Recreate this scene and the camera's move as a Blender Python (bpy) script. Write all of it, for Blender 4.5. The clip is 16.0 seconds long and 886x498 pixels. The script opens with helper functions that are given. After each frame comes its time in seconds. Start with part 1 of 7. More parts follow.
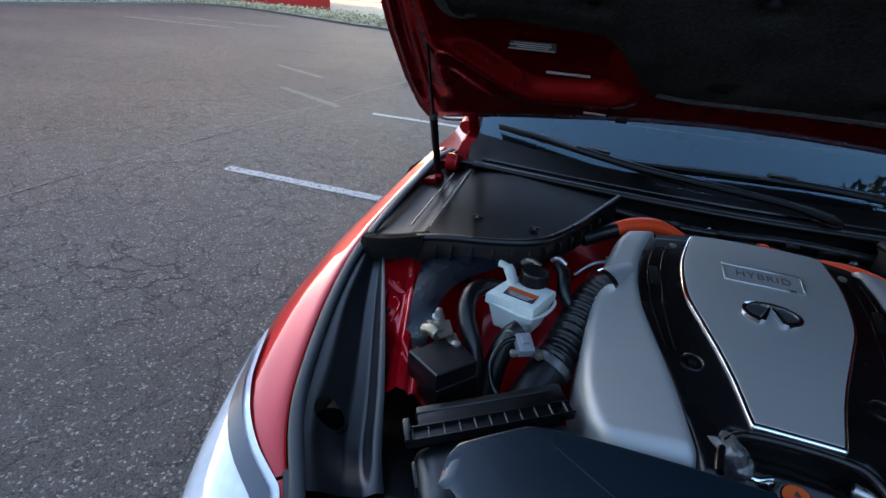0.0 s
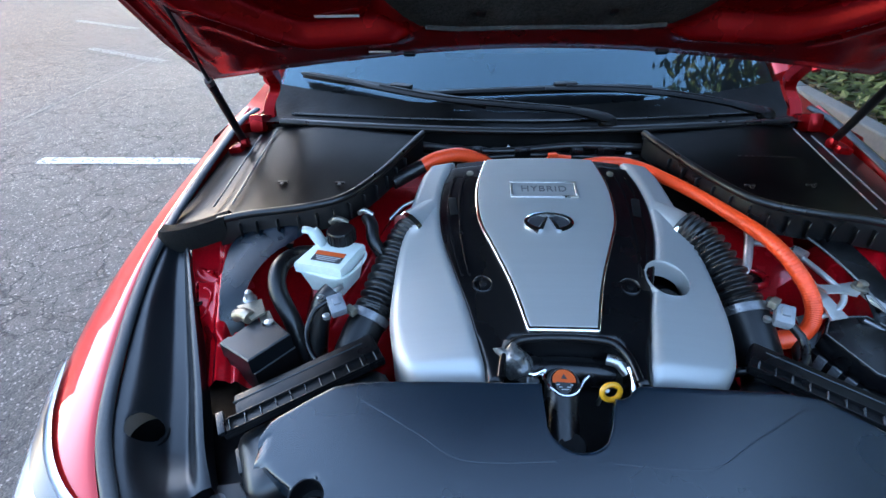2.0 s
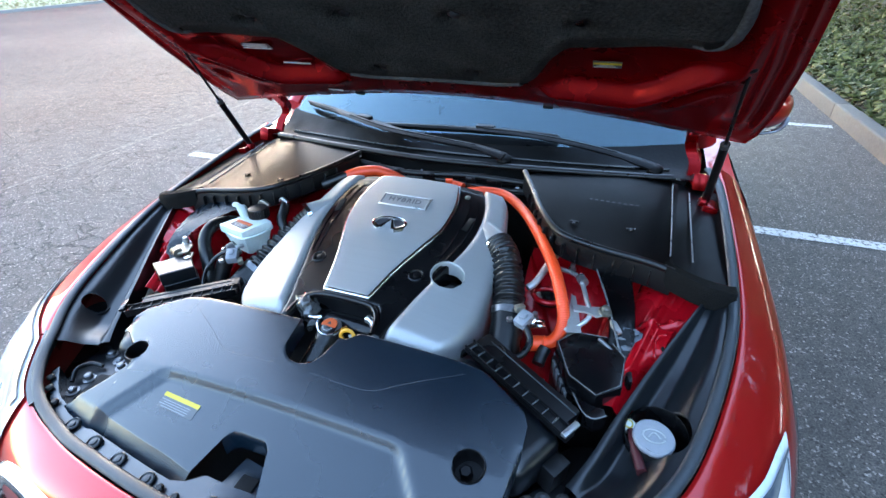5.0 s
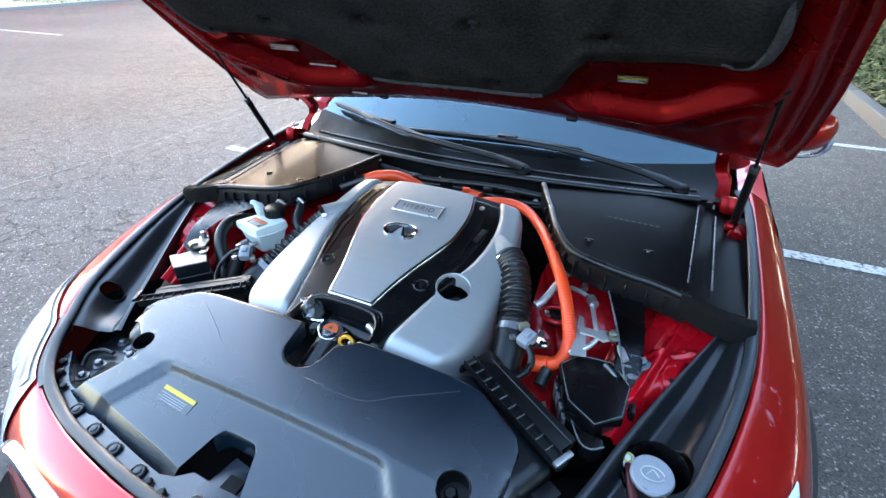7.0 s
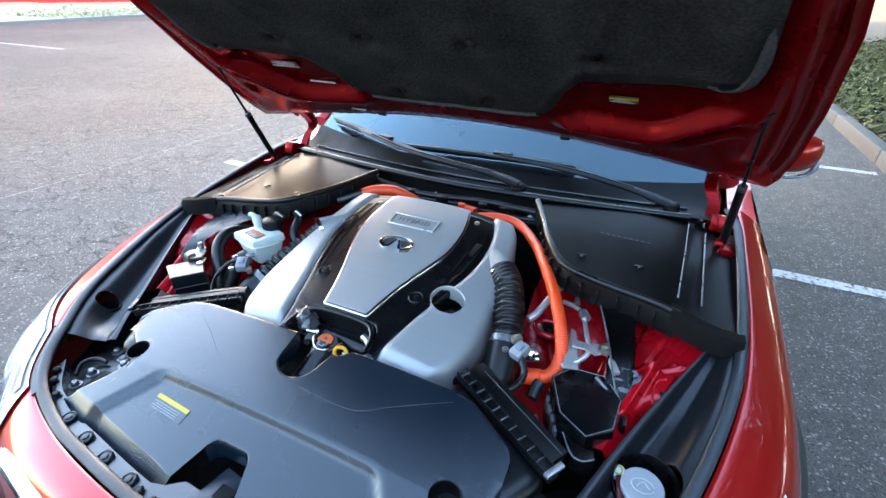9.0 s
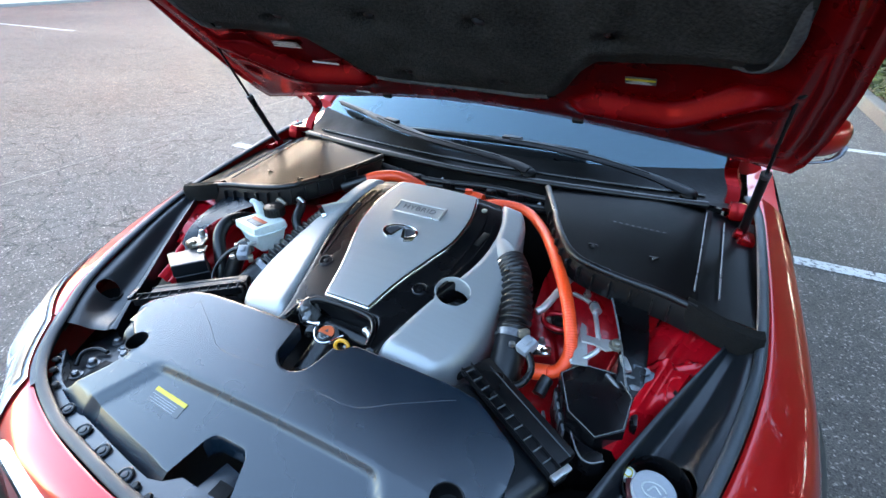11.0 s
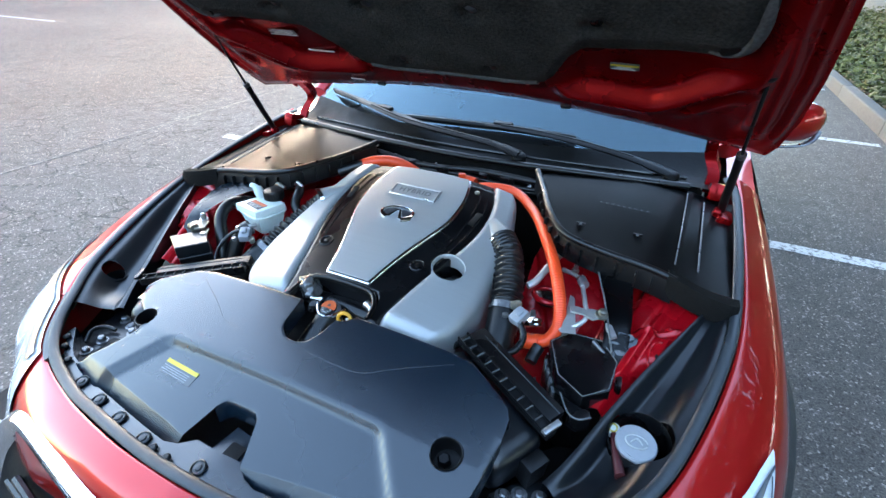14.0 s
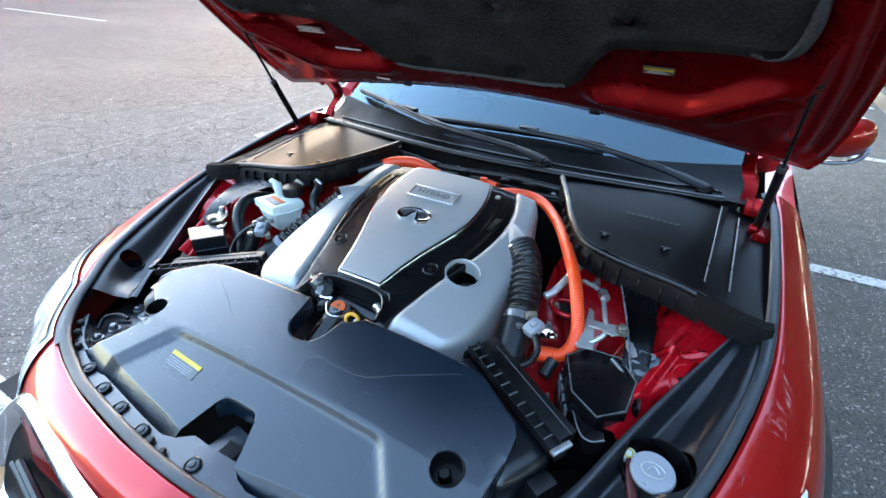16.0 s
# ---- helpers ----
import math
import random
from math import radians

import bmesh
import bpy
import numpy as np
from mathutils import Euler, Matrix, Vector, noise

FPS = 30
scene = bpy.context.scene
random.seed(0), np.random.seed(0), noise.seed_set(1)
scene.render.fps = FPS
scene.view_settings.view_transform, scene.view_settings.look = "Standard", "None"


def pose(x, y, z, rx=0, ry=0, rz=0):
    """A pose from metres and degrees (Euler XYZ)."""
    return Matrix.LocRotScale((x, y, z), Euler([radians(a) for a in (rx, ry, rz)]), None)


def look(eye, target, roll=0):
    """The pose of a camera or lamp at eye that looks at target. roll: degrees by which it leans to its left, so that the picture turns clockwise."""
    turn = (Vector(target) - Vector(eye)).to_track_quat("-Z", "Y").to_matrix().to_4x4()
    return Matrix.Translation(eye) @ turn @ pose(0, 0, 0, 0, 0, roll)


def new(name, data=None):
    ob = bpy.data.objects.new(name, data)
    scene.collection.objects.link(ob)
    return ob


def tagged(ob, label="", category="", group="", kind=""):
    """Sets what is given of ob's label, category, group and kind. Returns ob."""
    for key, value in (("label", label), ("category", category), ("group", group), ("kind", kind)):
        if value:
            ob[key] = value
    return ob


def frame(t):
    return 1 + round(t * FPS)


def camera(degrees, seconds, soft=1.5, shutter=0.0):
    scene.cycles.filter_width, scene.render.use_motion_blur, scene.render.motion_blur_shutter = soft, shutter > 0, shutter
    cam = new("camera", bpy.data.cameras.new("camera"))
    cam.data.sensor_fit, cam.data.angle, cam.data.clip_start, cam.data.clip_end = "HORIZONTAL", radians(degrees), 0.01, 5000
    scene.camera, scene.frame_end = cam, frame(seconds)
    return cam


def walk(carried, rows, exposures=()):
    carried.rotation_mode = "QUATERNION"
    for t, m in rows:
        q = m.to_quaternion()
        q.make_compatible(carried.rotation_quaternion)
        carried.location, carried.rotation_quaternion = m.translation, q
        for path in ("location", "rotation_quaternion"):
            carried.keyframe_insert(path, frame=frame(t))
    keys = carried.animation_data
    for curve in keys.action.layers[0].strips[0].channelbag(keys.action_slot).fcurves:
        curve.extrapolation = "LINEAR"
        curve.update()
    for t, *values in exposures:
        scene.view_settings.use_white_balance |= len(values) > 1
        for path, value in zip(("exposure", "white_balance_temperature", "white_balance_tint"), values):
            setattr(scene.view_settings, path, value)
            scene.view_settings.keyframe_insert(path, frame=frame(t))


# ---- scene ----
cam = camera(86.5, 16.0)
PATH = [
    (0, (-0.305, -1.097, 1.31), (-0.841, 0.595, 0.389), 4.5),
    (0.5, (-0.292, -1.063, 1.303), (-0.712, 0.649, 0.358), 5.9),
    (1, (-0.29, -1.066, 1.327), (-0.772, 0.601, 0.331), 3.3),
    (1.5, (-0.21, -1.019, 1.357), (-0.473, 0.676, 0.328), 4.1),
    (2, (-0.14, -1.049, 1.361), (-0.244, 0.574, 0.197), -1.4),
    (2.5, (-0.063, -1.018, 1.374), (-0.128, 0.636, 0.251), 1.1),
    (3, (0.057, -0.965, 1.36), (-0.322, 0.64, 0.229), 2.2),
    (3.5, (0.169, -0.97, 1.379), (-0.306, 0.618, 0.26), 1.4),
    (4, (0.314, -1.078, 1.392), (-0.218, 0.518, 0.311), 1.2),
    (4.5, (0.42, -1.177, 1.414), (-0.162, 0.431, 0.377), 0.7),
    (4.7, (0.437, -1.199, 1.418), (-0.164, 0.405, 0.386), -0.7),
    (6.8, (0.488, -1.157, 1.426), (-0.22, 0.41, 0.405), 0.3),
    (7, (0.487, -1.159, 1.426), (-0.246, 0.398, 0.408), 0.2),
    (7.5, (0.492, -1.162, 1.426), (-0.23, 0.399, 0.406), 0.3),
    (8, (0.506, -1.163, 1.432), (-0.209, 0.422, 0.445), 1.0),
    (8.5, (0.505, -1.171, 1.439), (-0.231, 0.42, 0.477), 1.2),
    (8.7, (0.5, -1.174, 1.431), (-0.233, 0.423, 0.477), 1.2),
    (10.8, (0.489, -1.143, 1.418), (-0.262, 0.415, 0.414), 0.8),
    (11, (0.489, -1.134, 1.421), (-0.268, 0.412, 0.402), 0.7),
    (11.5, (0.49, -1.134, 1.415), (-0.262, 0.398, 0.373), 1.4),
    (12, (0.489, -1.133, 1.418), (-0.252, 0.402, 0.372), 1.3),
    (12.5, (0.492, -1.145, 1.422), (-0.243, 0.409, 0.401), 1.2),
    (13, (0.494, -1.163, 1.423), (-0.23, 0.4, 0.407), 0.6),
    (13.5, (0.502, -1.179, 1.421), (-0.192, 0.384, 0.383), 0.9),
    (14, (0.503, -1.191, 1.419), (-0.208, 0.36, 0.376), 1.0),
    (14.5, (0.502, -1.189, 1.421), (-0.217, 0.359, 0.377), 1.0),
    (15, (0.494, -1.181, 1.419), (-0.199, 0.381, 0.381), 1.2),
    (15.5, (0.494, -1.18, 1.416), (-0.212, 0.375, 0.375), 0.9),
    (16, (0.51, -1.159, 1.397), (-0.303, 0.357, 0.377), 1.9),
]
EXPOSURES = [(0, 3.00, 6240, 20), (0.5, 3.44, 6240, 20), (1.5, 4.12, 6150, 18), (2.0, 4.34, 6080, 18), (3.0, 4.59, 6010, 17), (4.7, 4.66, 6230, 17), (7.0, 4.69, 6480, 17), (16, 4.67, 6520, 15)]
walk(cam, [(t, look(eye, target, roll)) for t, eye, target, roll in PATH], EXPOSURES)

# ---- world, sun, exposure ----
SUN_EL, SUN_AZ = 6.5, -48.0          # degrees; the azimuth is counted from +y towards +x
world = bpy.data.worlds.new("evening_sky")
scene.world = world
world.use_nodes = True
wn = world.node_tree.nodes
sky = wn.new("ShaderNodeTexSky")
sky.sky_type = 'NISHITA'
sky.sun_disc = False
sky.sun_elevation, sky.sun_rotation = radians(SUN_EL), radians(SUN_AZ)
sky.air_density, sky.dust_density, sky.ozone_density = 1.0, 0.8, 1.5
wn["Background"].inputs["Strength"].default_value = 0.15
world.node_tree.links.new(sky.outputs[0], wn["Background"].inputs["Color"])
sun_data = bpy.data.lights.new("sun", 'SUN')
sun_data.energy, sun_data.angle, sun_data.color = 2.0, radians(0.7), (1.0, 0.52, 0.20)
sun = new("sun", sun_data)
a, e = radians(SUN_AZ), radians(SUN_EL)
sun.matrix_world = look((30 * math.sin(a) * math.cos(e), 30 * math.cos(a) * math.cos(e), 30 * math.sin(e)), (0, 0, 0))

# ---- materials ----
def mat(name, col, rough=0.5, metal=0.0, coat=0.0, var=0.2, big=6.0, fine=140.0, bump=0.08, bump_scale=400.0,
        rough_var=0.12, stretch=(1, 1, 1), spec=0.5, sss=0.0, trans=0.0):
    """A principled surface whose colour, gloss and relief vary at two scales."""
    m = bpy.data.materials.new(name)
    m.use_nodes = True
    n, l = m.node_tree.nodes, m.node_tree.links
    b = n["Principled BSDF"]
    tc = n.new("ShaderNodeTexCoord")
    mp = n.new("ShaderNodeMapping")
    mp.inputs["Scale"].default_value = stretch
    l.new(tc.outputs["Object"], mp.inputs["Vector"])
    n1, n2, n3 = (n.new("ShaderNodeTexNoise") for _ in range(3))
    for node, s, d in ((n1, big, 4), (n2, fine, 3), (n3, bump_scale, 2)):
        node.inputs["Scale"].default_value = s
        node.inputs["Detail"].default_value = d
        l.new(mp.outputs[0], node.inputs["Vector"])
    mix = n.new("ShaderNodeMath")
    mix.operation = 'ADD'
    l.new(n1.outputs["Fac"], mix.inputs[0]), l.new(n2.outputs["Fac"], mix.inputs[1])
    ramp = n.new("ShaderNodeMapRange")
    ramp.inputs["From Min"].default_value, ramp.inputs["From Max"].default_value = 0.6, 1.4
    ramp.inputs["To Min"].default_value, ramp.inputs["To Max"].default_value = 1 - var, 1 + var
    l.new(mix.outputs[0], ramp.inputs["Value"])
    rgb = n.new("ShaderNodeVectorMath")
    rgb.operation = 'SCALE'
    rgb.inputs[0].default_value = col[:3]
    l.new(ramp.outputs[0], rgb.inputs["Scale"])
    l.new(rgb.outputs[0], b.inputs["Base Color"])
    rr = n.new("ShaderNodeMapRange")
    rr.inputs["From Min"].default_value, rr.inputs["From Max"].default_value = 0.3, 0.7
    rr.inputs["To Min"].default_value, rr.inputs["To Max"].default_value = max(rough - rough_var, 0.02), min(rough + rough_var, 1)
    l.new(n1.outputs["Fac"], rr.inputs["Value"])
    l.new(rr.outputs[0], b.inputs["Roughness"])
    if bump:
        bp = n.new("ShaderNodeBump")
        bp.inputs["Strength"].default_value, bp.inputs["Distance"].default_value = bump, 0.002
        l.new(n3.outputs["Fac"], bp.inputs["Height"])
        l.new(bp.outputs[0], b.inputs["Normal"])
    b.inputs["Metallic"].default_value = metal
    b.inputs["Coat Weight"].default_value = coat
    b.inputs["Coat Roughness"].default_value = 0.04
    b.inputs["Coat IOR"].default_value = 1.5
    b.inputs["Specular IOR Level"].default_value = spec
    b.inputs["Subsurface Weight"].default_value = sss
    b.inputs["Subsurface Radius"].default_value = (0.01, 0.01, 0.01)
    b.inputs["Transmission Weight"].default_value = trans
    return m


M_RED = mat("red_metallic_paint", (0.37, 0.0042, 0.0042), 0.36, 0.55, 1.0, 0.06, 5, 900, 0.0, rough_var=0.03, spec=0.25)
M_RED.node_tree.nodes["Principled BSDF"].inputs["Coat IOR"].default_value = 1.5
M_RED.node_tree.nodes["Principled BSDF"].inputs["Coat Roughness"].default_value = 0.025
# the body red with the shade under the bonnet put into its colour
M_RED_SHADED = mat("red_paint_shaded", (0.20, 0.0012, 0.0026), 0.25, 0.62, 0.02, 0.18, 9, 250, 0.05, 60, rough_var=0.08, spec=0.25)
# the same red, brightened in colour for skylight missing in the bay
M_RED_LIT = mat("red_paint_lit", (0.40, 0.0026, 0.0075), 0.24, 0.3, 0.6, 0.25, 9, 250, 0.06, 60, rough_var=0.08, spec=0.3)
M_BLACK = mat("matte_black_plastic", (0.0035, 0.0035, 0.004), 0.36, 0, 0, 0.35, 7, 160, 0.12, 900, spec=0.32)
M_PANEL = mat("satin_black_plastic", (0.003, 0.0085, 0.0150), 0.27, 0, 0, 0.22, 5, 220, 0.08, 1300, rough_var=0.03, spec=0.82)
M_TRIM = mat("wing_trim_plastic", (0.003, 0.0040, 0.0055), 0.34, 0, 0, 0.22, 5, 220, 0.10, 1300, rough_var=0.05, spec=0.62)
M_SATIN = mat("glossy_black_plastic", (0.003, 0.003, 0.0035), 0.26, 0, 0, 0.3, 8, 200, 0.06, 1000, spec=0.4)
M_COWL = mat("grained_black_plastic", (0.003, 0.003, 0.0036), 0.32, 0, 0, 0.3, 6, 260, 0.08, 1100, rough_var=0.02, spec=0.10)
M_DEEP = mat("dark_engine_metal", (0.002, 0.002, 0.0022), 0.6, 0, 0, 0.5, 14, 90, 0.3, 120, spec=0.2)
M_RUBBER = mat("black_rubber", (0.0035, 0.0035, 0.004), 0.34, 0, 0, 0.3, 12, 200, 0.1, 700, spec=0.45)
# paler felt: dust on the side edges, painted light on the rear fold
M_FELT_EDGE = mat("dusty_lit_felt_edge", (0.05, 0.05, 0.052), 0.9, 0, 0, 0.5, 20, 160, 0.6, 190, spec=0.1)
M_SEAL = mat("grey_rubber_seal", (0.017, 0.022, 0.027), 0.46, 0, 0, 0.25, 12, 200, 0.1, 700, spec=0.5)
M_FOAM = mat("grey_black_foam", (0.0065, 0.006, 0.0055), 0.95, 0, 0, 0.6, 60, 320, 1.0, 420, spec=0.1)
M_FELT = mat("felt_insulation", (0.0225, 0.0218, 0.0208), 0.97, 0, 0, 0.75, 11, 160, 1.0, 190, spec=0.08)
M_SILVER = mat("brushed_silver_cover", (0.325, 0.328, 0.325), 0.44, 0.42, 0, 0.05, 5, 200, 0.08, 500, rough_var=0.05, stretch=(1, 30, 1))
M_RIM = mat("polished_edge", (0.78, 0.79, 0.80), 0.16, 1.0, 0, 0.04, 5, 200, 0.0, rough_var=0.04)
M_CHROME = mat("chrome", (0.82, 0.83, 0.85), 0.08, 1.0, 0, 0.05, 8, 100, 0.02, 200, rough_var=0.05)
M_WIPER = mat("wiper_black", (0.002, 0.002, 0.0022), 0.52, 0, 0, 0.3, 8, 200, 0.05, 700, spec=0.16)
M_ALU = mat("bare_aluminium", (0.46, 0.46, 0.455), 0.34, 0.9, 0, 0.18, 18, 150, 0.2, 300)
M_BRIGHT = mat("bright_pressed_steel", (0.50, 0.50, 0.49), 0.38, 0.7, 0, 0.12, 20, 150, 0.2, 300)
M_STEEL = mat("dark_plated_steel", (0.16, 0.16, 0.165), 0.35, 0.85, 0, 0.3, 25, 200, 0.2, 300)
M_ZINC = mat("zinc_plated_steel", (0.24, 0.22, 0.18), 0.45, 0.8, 0, 0.25, 25, 200, 0.2, 300)
M_ORANGE = mat("orange_cable_sleeve", (0.80, 0.062, 0.010), 0.42, 0, 0, 0.1, 12, 200, 0.1, 500)
M_WHITE = mat("milky_white_plastic", (0.58, 0.63, 0.60), 0.38, 0, 0, 0.08, 15, 120, 0.05, 300, sss=0.3)
M_GREYCAP = mat("pale_grey_plastic", (0.21, 0.22, 0.24), 0.45, 0, 0, 0.08, 12, 200, 0.05, 500)
M_DUSTY = mat("dusty_metal", (0.30, 0.27, 0.22), 0.6, 0.4, 0, 0.5, 30, 120, 0.5, 160)
M_YELLOW = mat("yellow_plastic", (0.55, 0.25, 0.006), 0.35, 0, 0, 0.06, 10, 200, 0.03)
M_LABEL_Y = mat("yellow_label", (0.50, 0.38, 0.012), 0.45, 0, 0, 0.05, 10, 200, 0)
M_LABEL_W = mat("pale_label", (0.32, 0.33, 0.34), 0.45, 0, 0, 0.06, 10, 200, 0)
M_LABEL_G = mat("grey_foil_label", (0.33, 0.35, 0.34), 0.35, 0.1, 0, 0.06, 10, 200, 0)
M_NOTICE = mat("dark_notice_label", (0.075, 0.08, 0.085), 0.4, 0.1, 0, 0.08, 10, 200, 0)
M_TAG = mat("white_foil_tag", (0.62, 0.62, 0.61), 0.4, 0.0, 0, 0.06, 10, 200, 0)
M_LABEL_O = mat("orange_label", (0.50, 0.075, 0.010), 0.45, 0, 0, 0.05, 10, 200, 0)
M_INK = mat("dark_print", (0.03, 0.03, 0.035), 0.5, 0, 0, 0.1, 10, 100, 0)
# paler plastic that paints the highlight on thin rims, ribs and piping
M_EDGE_LIT = mat("edge_highlight_plastic", (0.10, 0.105, 0.11), 0.35, 0, 0, 0.3, 30, 200, 0.05, 500)
M_FILM = mat("crinkled_film", (0.025, 0.03, 0.038), 0.24, 0.2, 0.15, 0.4, 30, 120, 0.5, 90)
M_TYRE = mat("tyre_rubber", (0.02, 0.02, 0.02), 0.75, 0, 0, 0.3, 8, 60, 0.3, 90)
M_GLASS_DARK = mat("tinted_side_glass", (0.010, 0.012, 0.014), 0.05, 0, 0, 0.05, 3, 30, 0, rough_var=0.02)
M_DASH = mat("dashboard_grain", (0.022, 0.030, 0.038), 0.6, 0, 0, 0.15, 4, 120, 0.1, 500)
M_CONCRETE = mat("kerb_concrete", (0.070, 0.067, 0.062), 0.85, 0, 0, 0.3, 2.5, 45, 0.5, 80)
M_REDWALL = mat("red_painted_wall", (0.42, 0.05, 0.04), 0.75, 0, 0, 0.2, 0.6, 9, 0.2, 20)
M_SOIL = mat("leaf_mould", (0.065, 0.05, 0.03), 0.95, 0, 0, 0.5, 3, 40, 0.8, 60)
M_VERGE = mat("dry_grass_verge", (0.40, 0.34, 0.22), 0.95, 0, 0, 0.35, 0.5, 12, 0.5, 20)
M_BARK = mat("bark", (0.11, 0.08, 0.055), 0.9, 0, 0, 0.4, 6, 40, 0.8, 60)
M_STONE = mat("pale_wall_paint", (0.14, 0.112, 0.08), 0.8, 0, 0, 0.15, 1, 20, 0.2, 20)


def leaf_material(name, dark, light):
    m = bpy.data.materials.new(name)
    m.use_nodes = True
    n, l = m.node_tree.nodes, m.node_tree.links
    b = n["Principled BSDF"]
    geo, ramp = n.new("ShaderNodeNewGeometry"), n.new("ShaderNodeValToRGB")
    ramp.color_ramp.elements[0].color, ramp.color_ramp.elements[1].color = (*dark, 1), (*light, 1)
    l.new(geo.outputs["Random Per Island"], ramp.inputs[0])
    l.new(ramp.outputs[0], b.inputs["Base Color"])
    b.inputs["Roughness"].default_value = 0.65
    b.inputs["Specular IOR Level"].default_value = 0.22
    return m


M_LEAF = leaf_material("tree_leaves", (0.016, 0.032, 0.009), (0.05, 0.08, 0.022))
M_IVY = leaf_material("ivy_leaves", (0.016, 0.022, 0.004), (0.085, 0.088, 0.018))
M_SCRUB = leaf_material("dry_scrub", (0.20, 0.15, 0.07), (0.52, 0.45, 0.28))
M_DRYLEAF = leaf_material("dry_leaves", (0.09, 0.055, 0.024), (0.23, 0.145, 0.07))


def glass_material():
    """A thin pane: clear, with the gloss of its two faces."""
    m = bpy.data.materials.new("clear_glass")
    m.use_nodes = True
    n, l = m.node_tree.nodes, m.node_tree.links
    tr, gl, fr, mx = (n.new("ShaderNode" + k) for k in ("BsdfTransparent", "BsdfGlossy", "Fresnel", "MixShader"))
    tr.inputs["Color"].default_value = (0.80, 0.88, 0.90, 1)
    gl.inputs["Roughness"].default_value = 0.0
    gl.inputs["Color"].default_value = (0.60, 0.88, 1.0, 1)
    fr.inputs["IOR"].default_value = 1.85
    l.new(fr.outputs[0], mx.inputs[0]), l.new(tr.outputs[0], mx.inputs[1]), l.new(gl.outputs[0], mx.inputs[2])
    l.new(mx.outputs[0], n["Material Output"].inputs[0])
    return m


M_GLASS = glass_material()


def asphalt_material():
    m = bpy.data.materials.new("cracked_asphalt")
    m.use_nodes = True
    n, l = m.node_tree.nodes, m.node_tree.links
    b = n["Principled BSDF"]
    tc = n.new("ShaderNodeTexCoord")

    def noise_node(scale, detail=4, rough=0.55, vec=None):
        k = n.new("ShaderNodeTexNoise")
        k.inputs["Scale"].default_value, k.inputs["Detail"].default_value, k.inputs["Roughness"].default_value = scale, detail, rough
        l.new(vec or tc.outputs["Object"], k.inputs["Vector"])
        return k

    def mul(a, c, op='MULTIPLY', clamp=False):
        k = n.new("ShaderNodeMath")
        k.operation, k.use_clamp = op, clamp
        for i, v in enumerate((a, c)):
            if isinstance(v, (int, float)):
                k.inputs[i].default_value = v
            else:
                l.new(v, k.inputs[i])
        return k.outputs[0]

    def ramp(v, lo, hi, a=0.0, c=1.0):
        k = n.new("ShaderNodeMapRange")
        for key, val in (("From Min", lo), ("From Max", hi), ("To Min", a), ("To Max", c)):
            k.inputs[key].default_value = val
        l.new(v, k.inputs["Value"])
        return k.outputs[0]

    warp = noise_node(2.2, 5)
    add = n.new("ShaderNodeVectorMath")
    add.operation = 'MULTIPLY_ADD'
    l.new(warp.outputs["Color"], add.inputs[0])
    add.inputs[1].default_value = (0.55, 0.55, 0)
    l.new(tc.outputs["Object"], add.inputs[2])
    cracks = []
    for scale, width in ((0.9, 0.006), (5.8, 0.030)):
        v = n.new("ShaderNodeTexVoronoi")
        v.feature = 'DISTANCE_TO_EDGE'
        v.inputs["Scale"].default_value = scale
        l.new(add.outputs[0], v.inputs["Vector"])
        cracks.append(ramp(v.outputs["Distance"], 0.0, width, 1.0, 0.0))
    patch = ramp(noise_node(0.35, 3).outputs["Fac"], 0.32, 0.48)
    crack = mul(cracks[0], mul(cracks[1], patch), 'MAXIMUM')
    crack = mul(crack, ramp(noise_node(0.9, 3).outputs["Fac"], 0.30, 0.52))
    place = n.new("ShaderNodeSeparateXYZ")
    l.new(tc.outputs["Object"], place.inputs[0])
    crack = mul(crack, ramp(place.outputs["X"], -2.2, 1.2, 1.0, 0.12))
    grit = n.new("ShaderNodeTexVoronoi")
    grit.inputs["Scale"].default_value = 120
    l.new(tc.outputs["Object"], grit.inputs["Vector"])
    sep = n.new("ShaderNodeSeparateColor")
    l.new(grit.outputs["Color"], sep.inputs[0])
    stones = mul(ramp(sep.outputs[0], 0.88, 1.0, 0.0, 2.8), ramp(sep.outputs[1], 0.0, 0.22, -0.6, 0.0), 'ADD')
    tone = mul(ramp(noise_node(0.22, 5).outputs["Fac"], 0.3, 0.7, 0.75, 1.3), ramp(noise_node(9, 4).outputs["Fac"], 0.3, 0.7, 0.82, 1.18))
    tone = mul(tone, ramp(noise_node(160, 3).outputs["Fac"], 0.3, 0.7, 0.42, 1.58))
    tone = mul(tone, mul(1.0, mul(stones, 0.9), 'ADD'))
    tone = mul(tone, mul(1.0, mul(crack, 0.74), 'SUBTRACT'))
    col = n.new("ShaderNodeVectorMath")
    col.operation = 'SCALE'
    # browner worn asphalt beyond the seam; its warm tone also paints in low sunlight
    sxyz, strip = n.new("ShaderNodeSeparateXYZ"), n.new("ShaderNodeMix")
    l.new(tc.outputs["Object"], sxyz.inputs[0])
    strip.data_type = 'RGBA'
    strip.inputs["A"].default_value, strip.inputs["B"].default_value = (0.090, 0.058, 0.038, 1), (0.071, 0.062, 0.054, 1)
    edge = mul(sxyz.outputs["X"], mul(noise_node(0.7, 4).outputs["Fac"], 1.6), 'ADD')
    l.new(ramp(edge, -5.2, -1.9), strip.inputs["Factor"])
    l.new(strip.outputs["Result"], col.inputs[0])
    l.new(tone, col.inputs["Scale"])
    l.new(col.outputs[0], b.inputs["Base Color"])
    b.inputs["Roughness"].default_value = 0.72
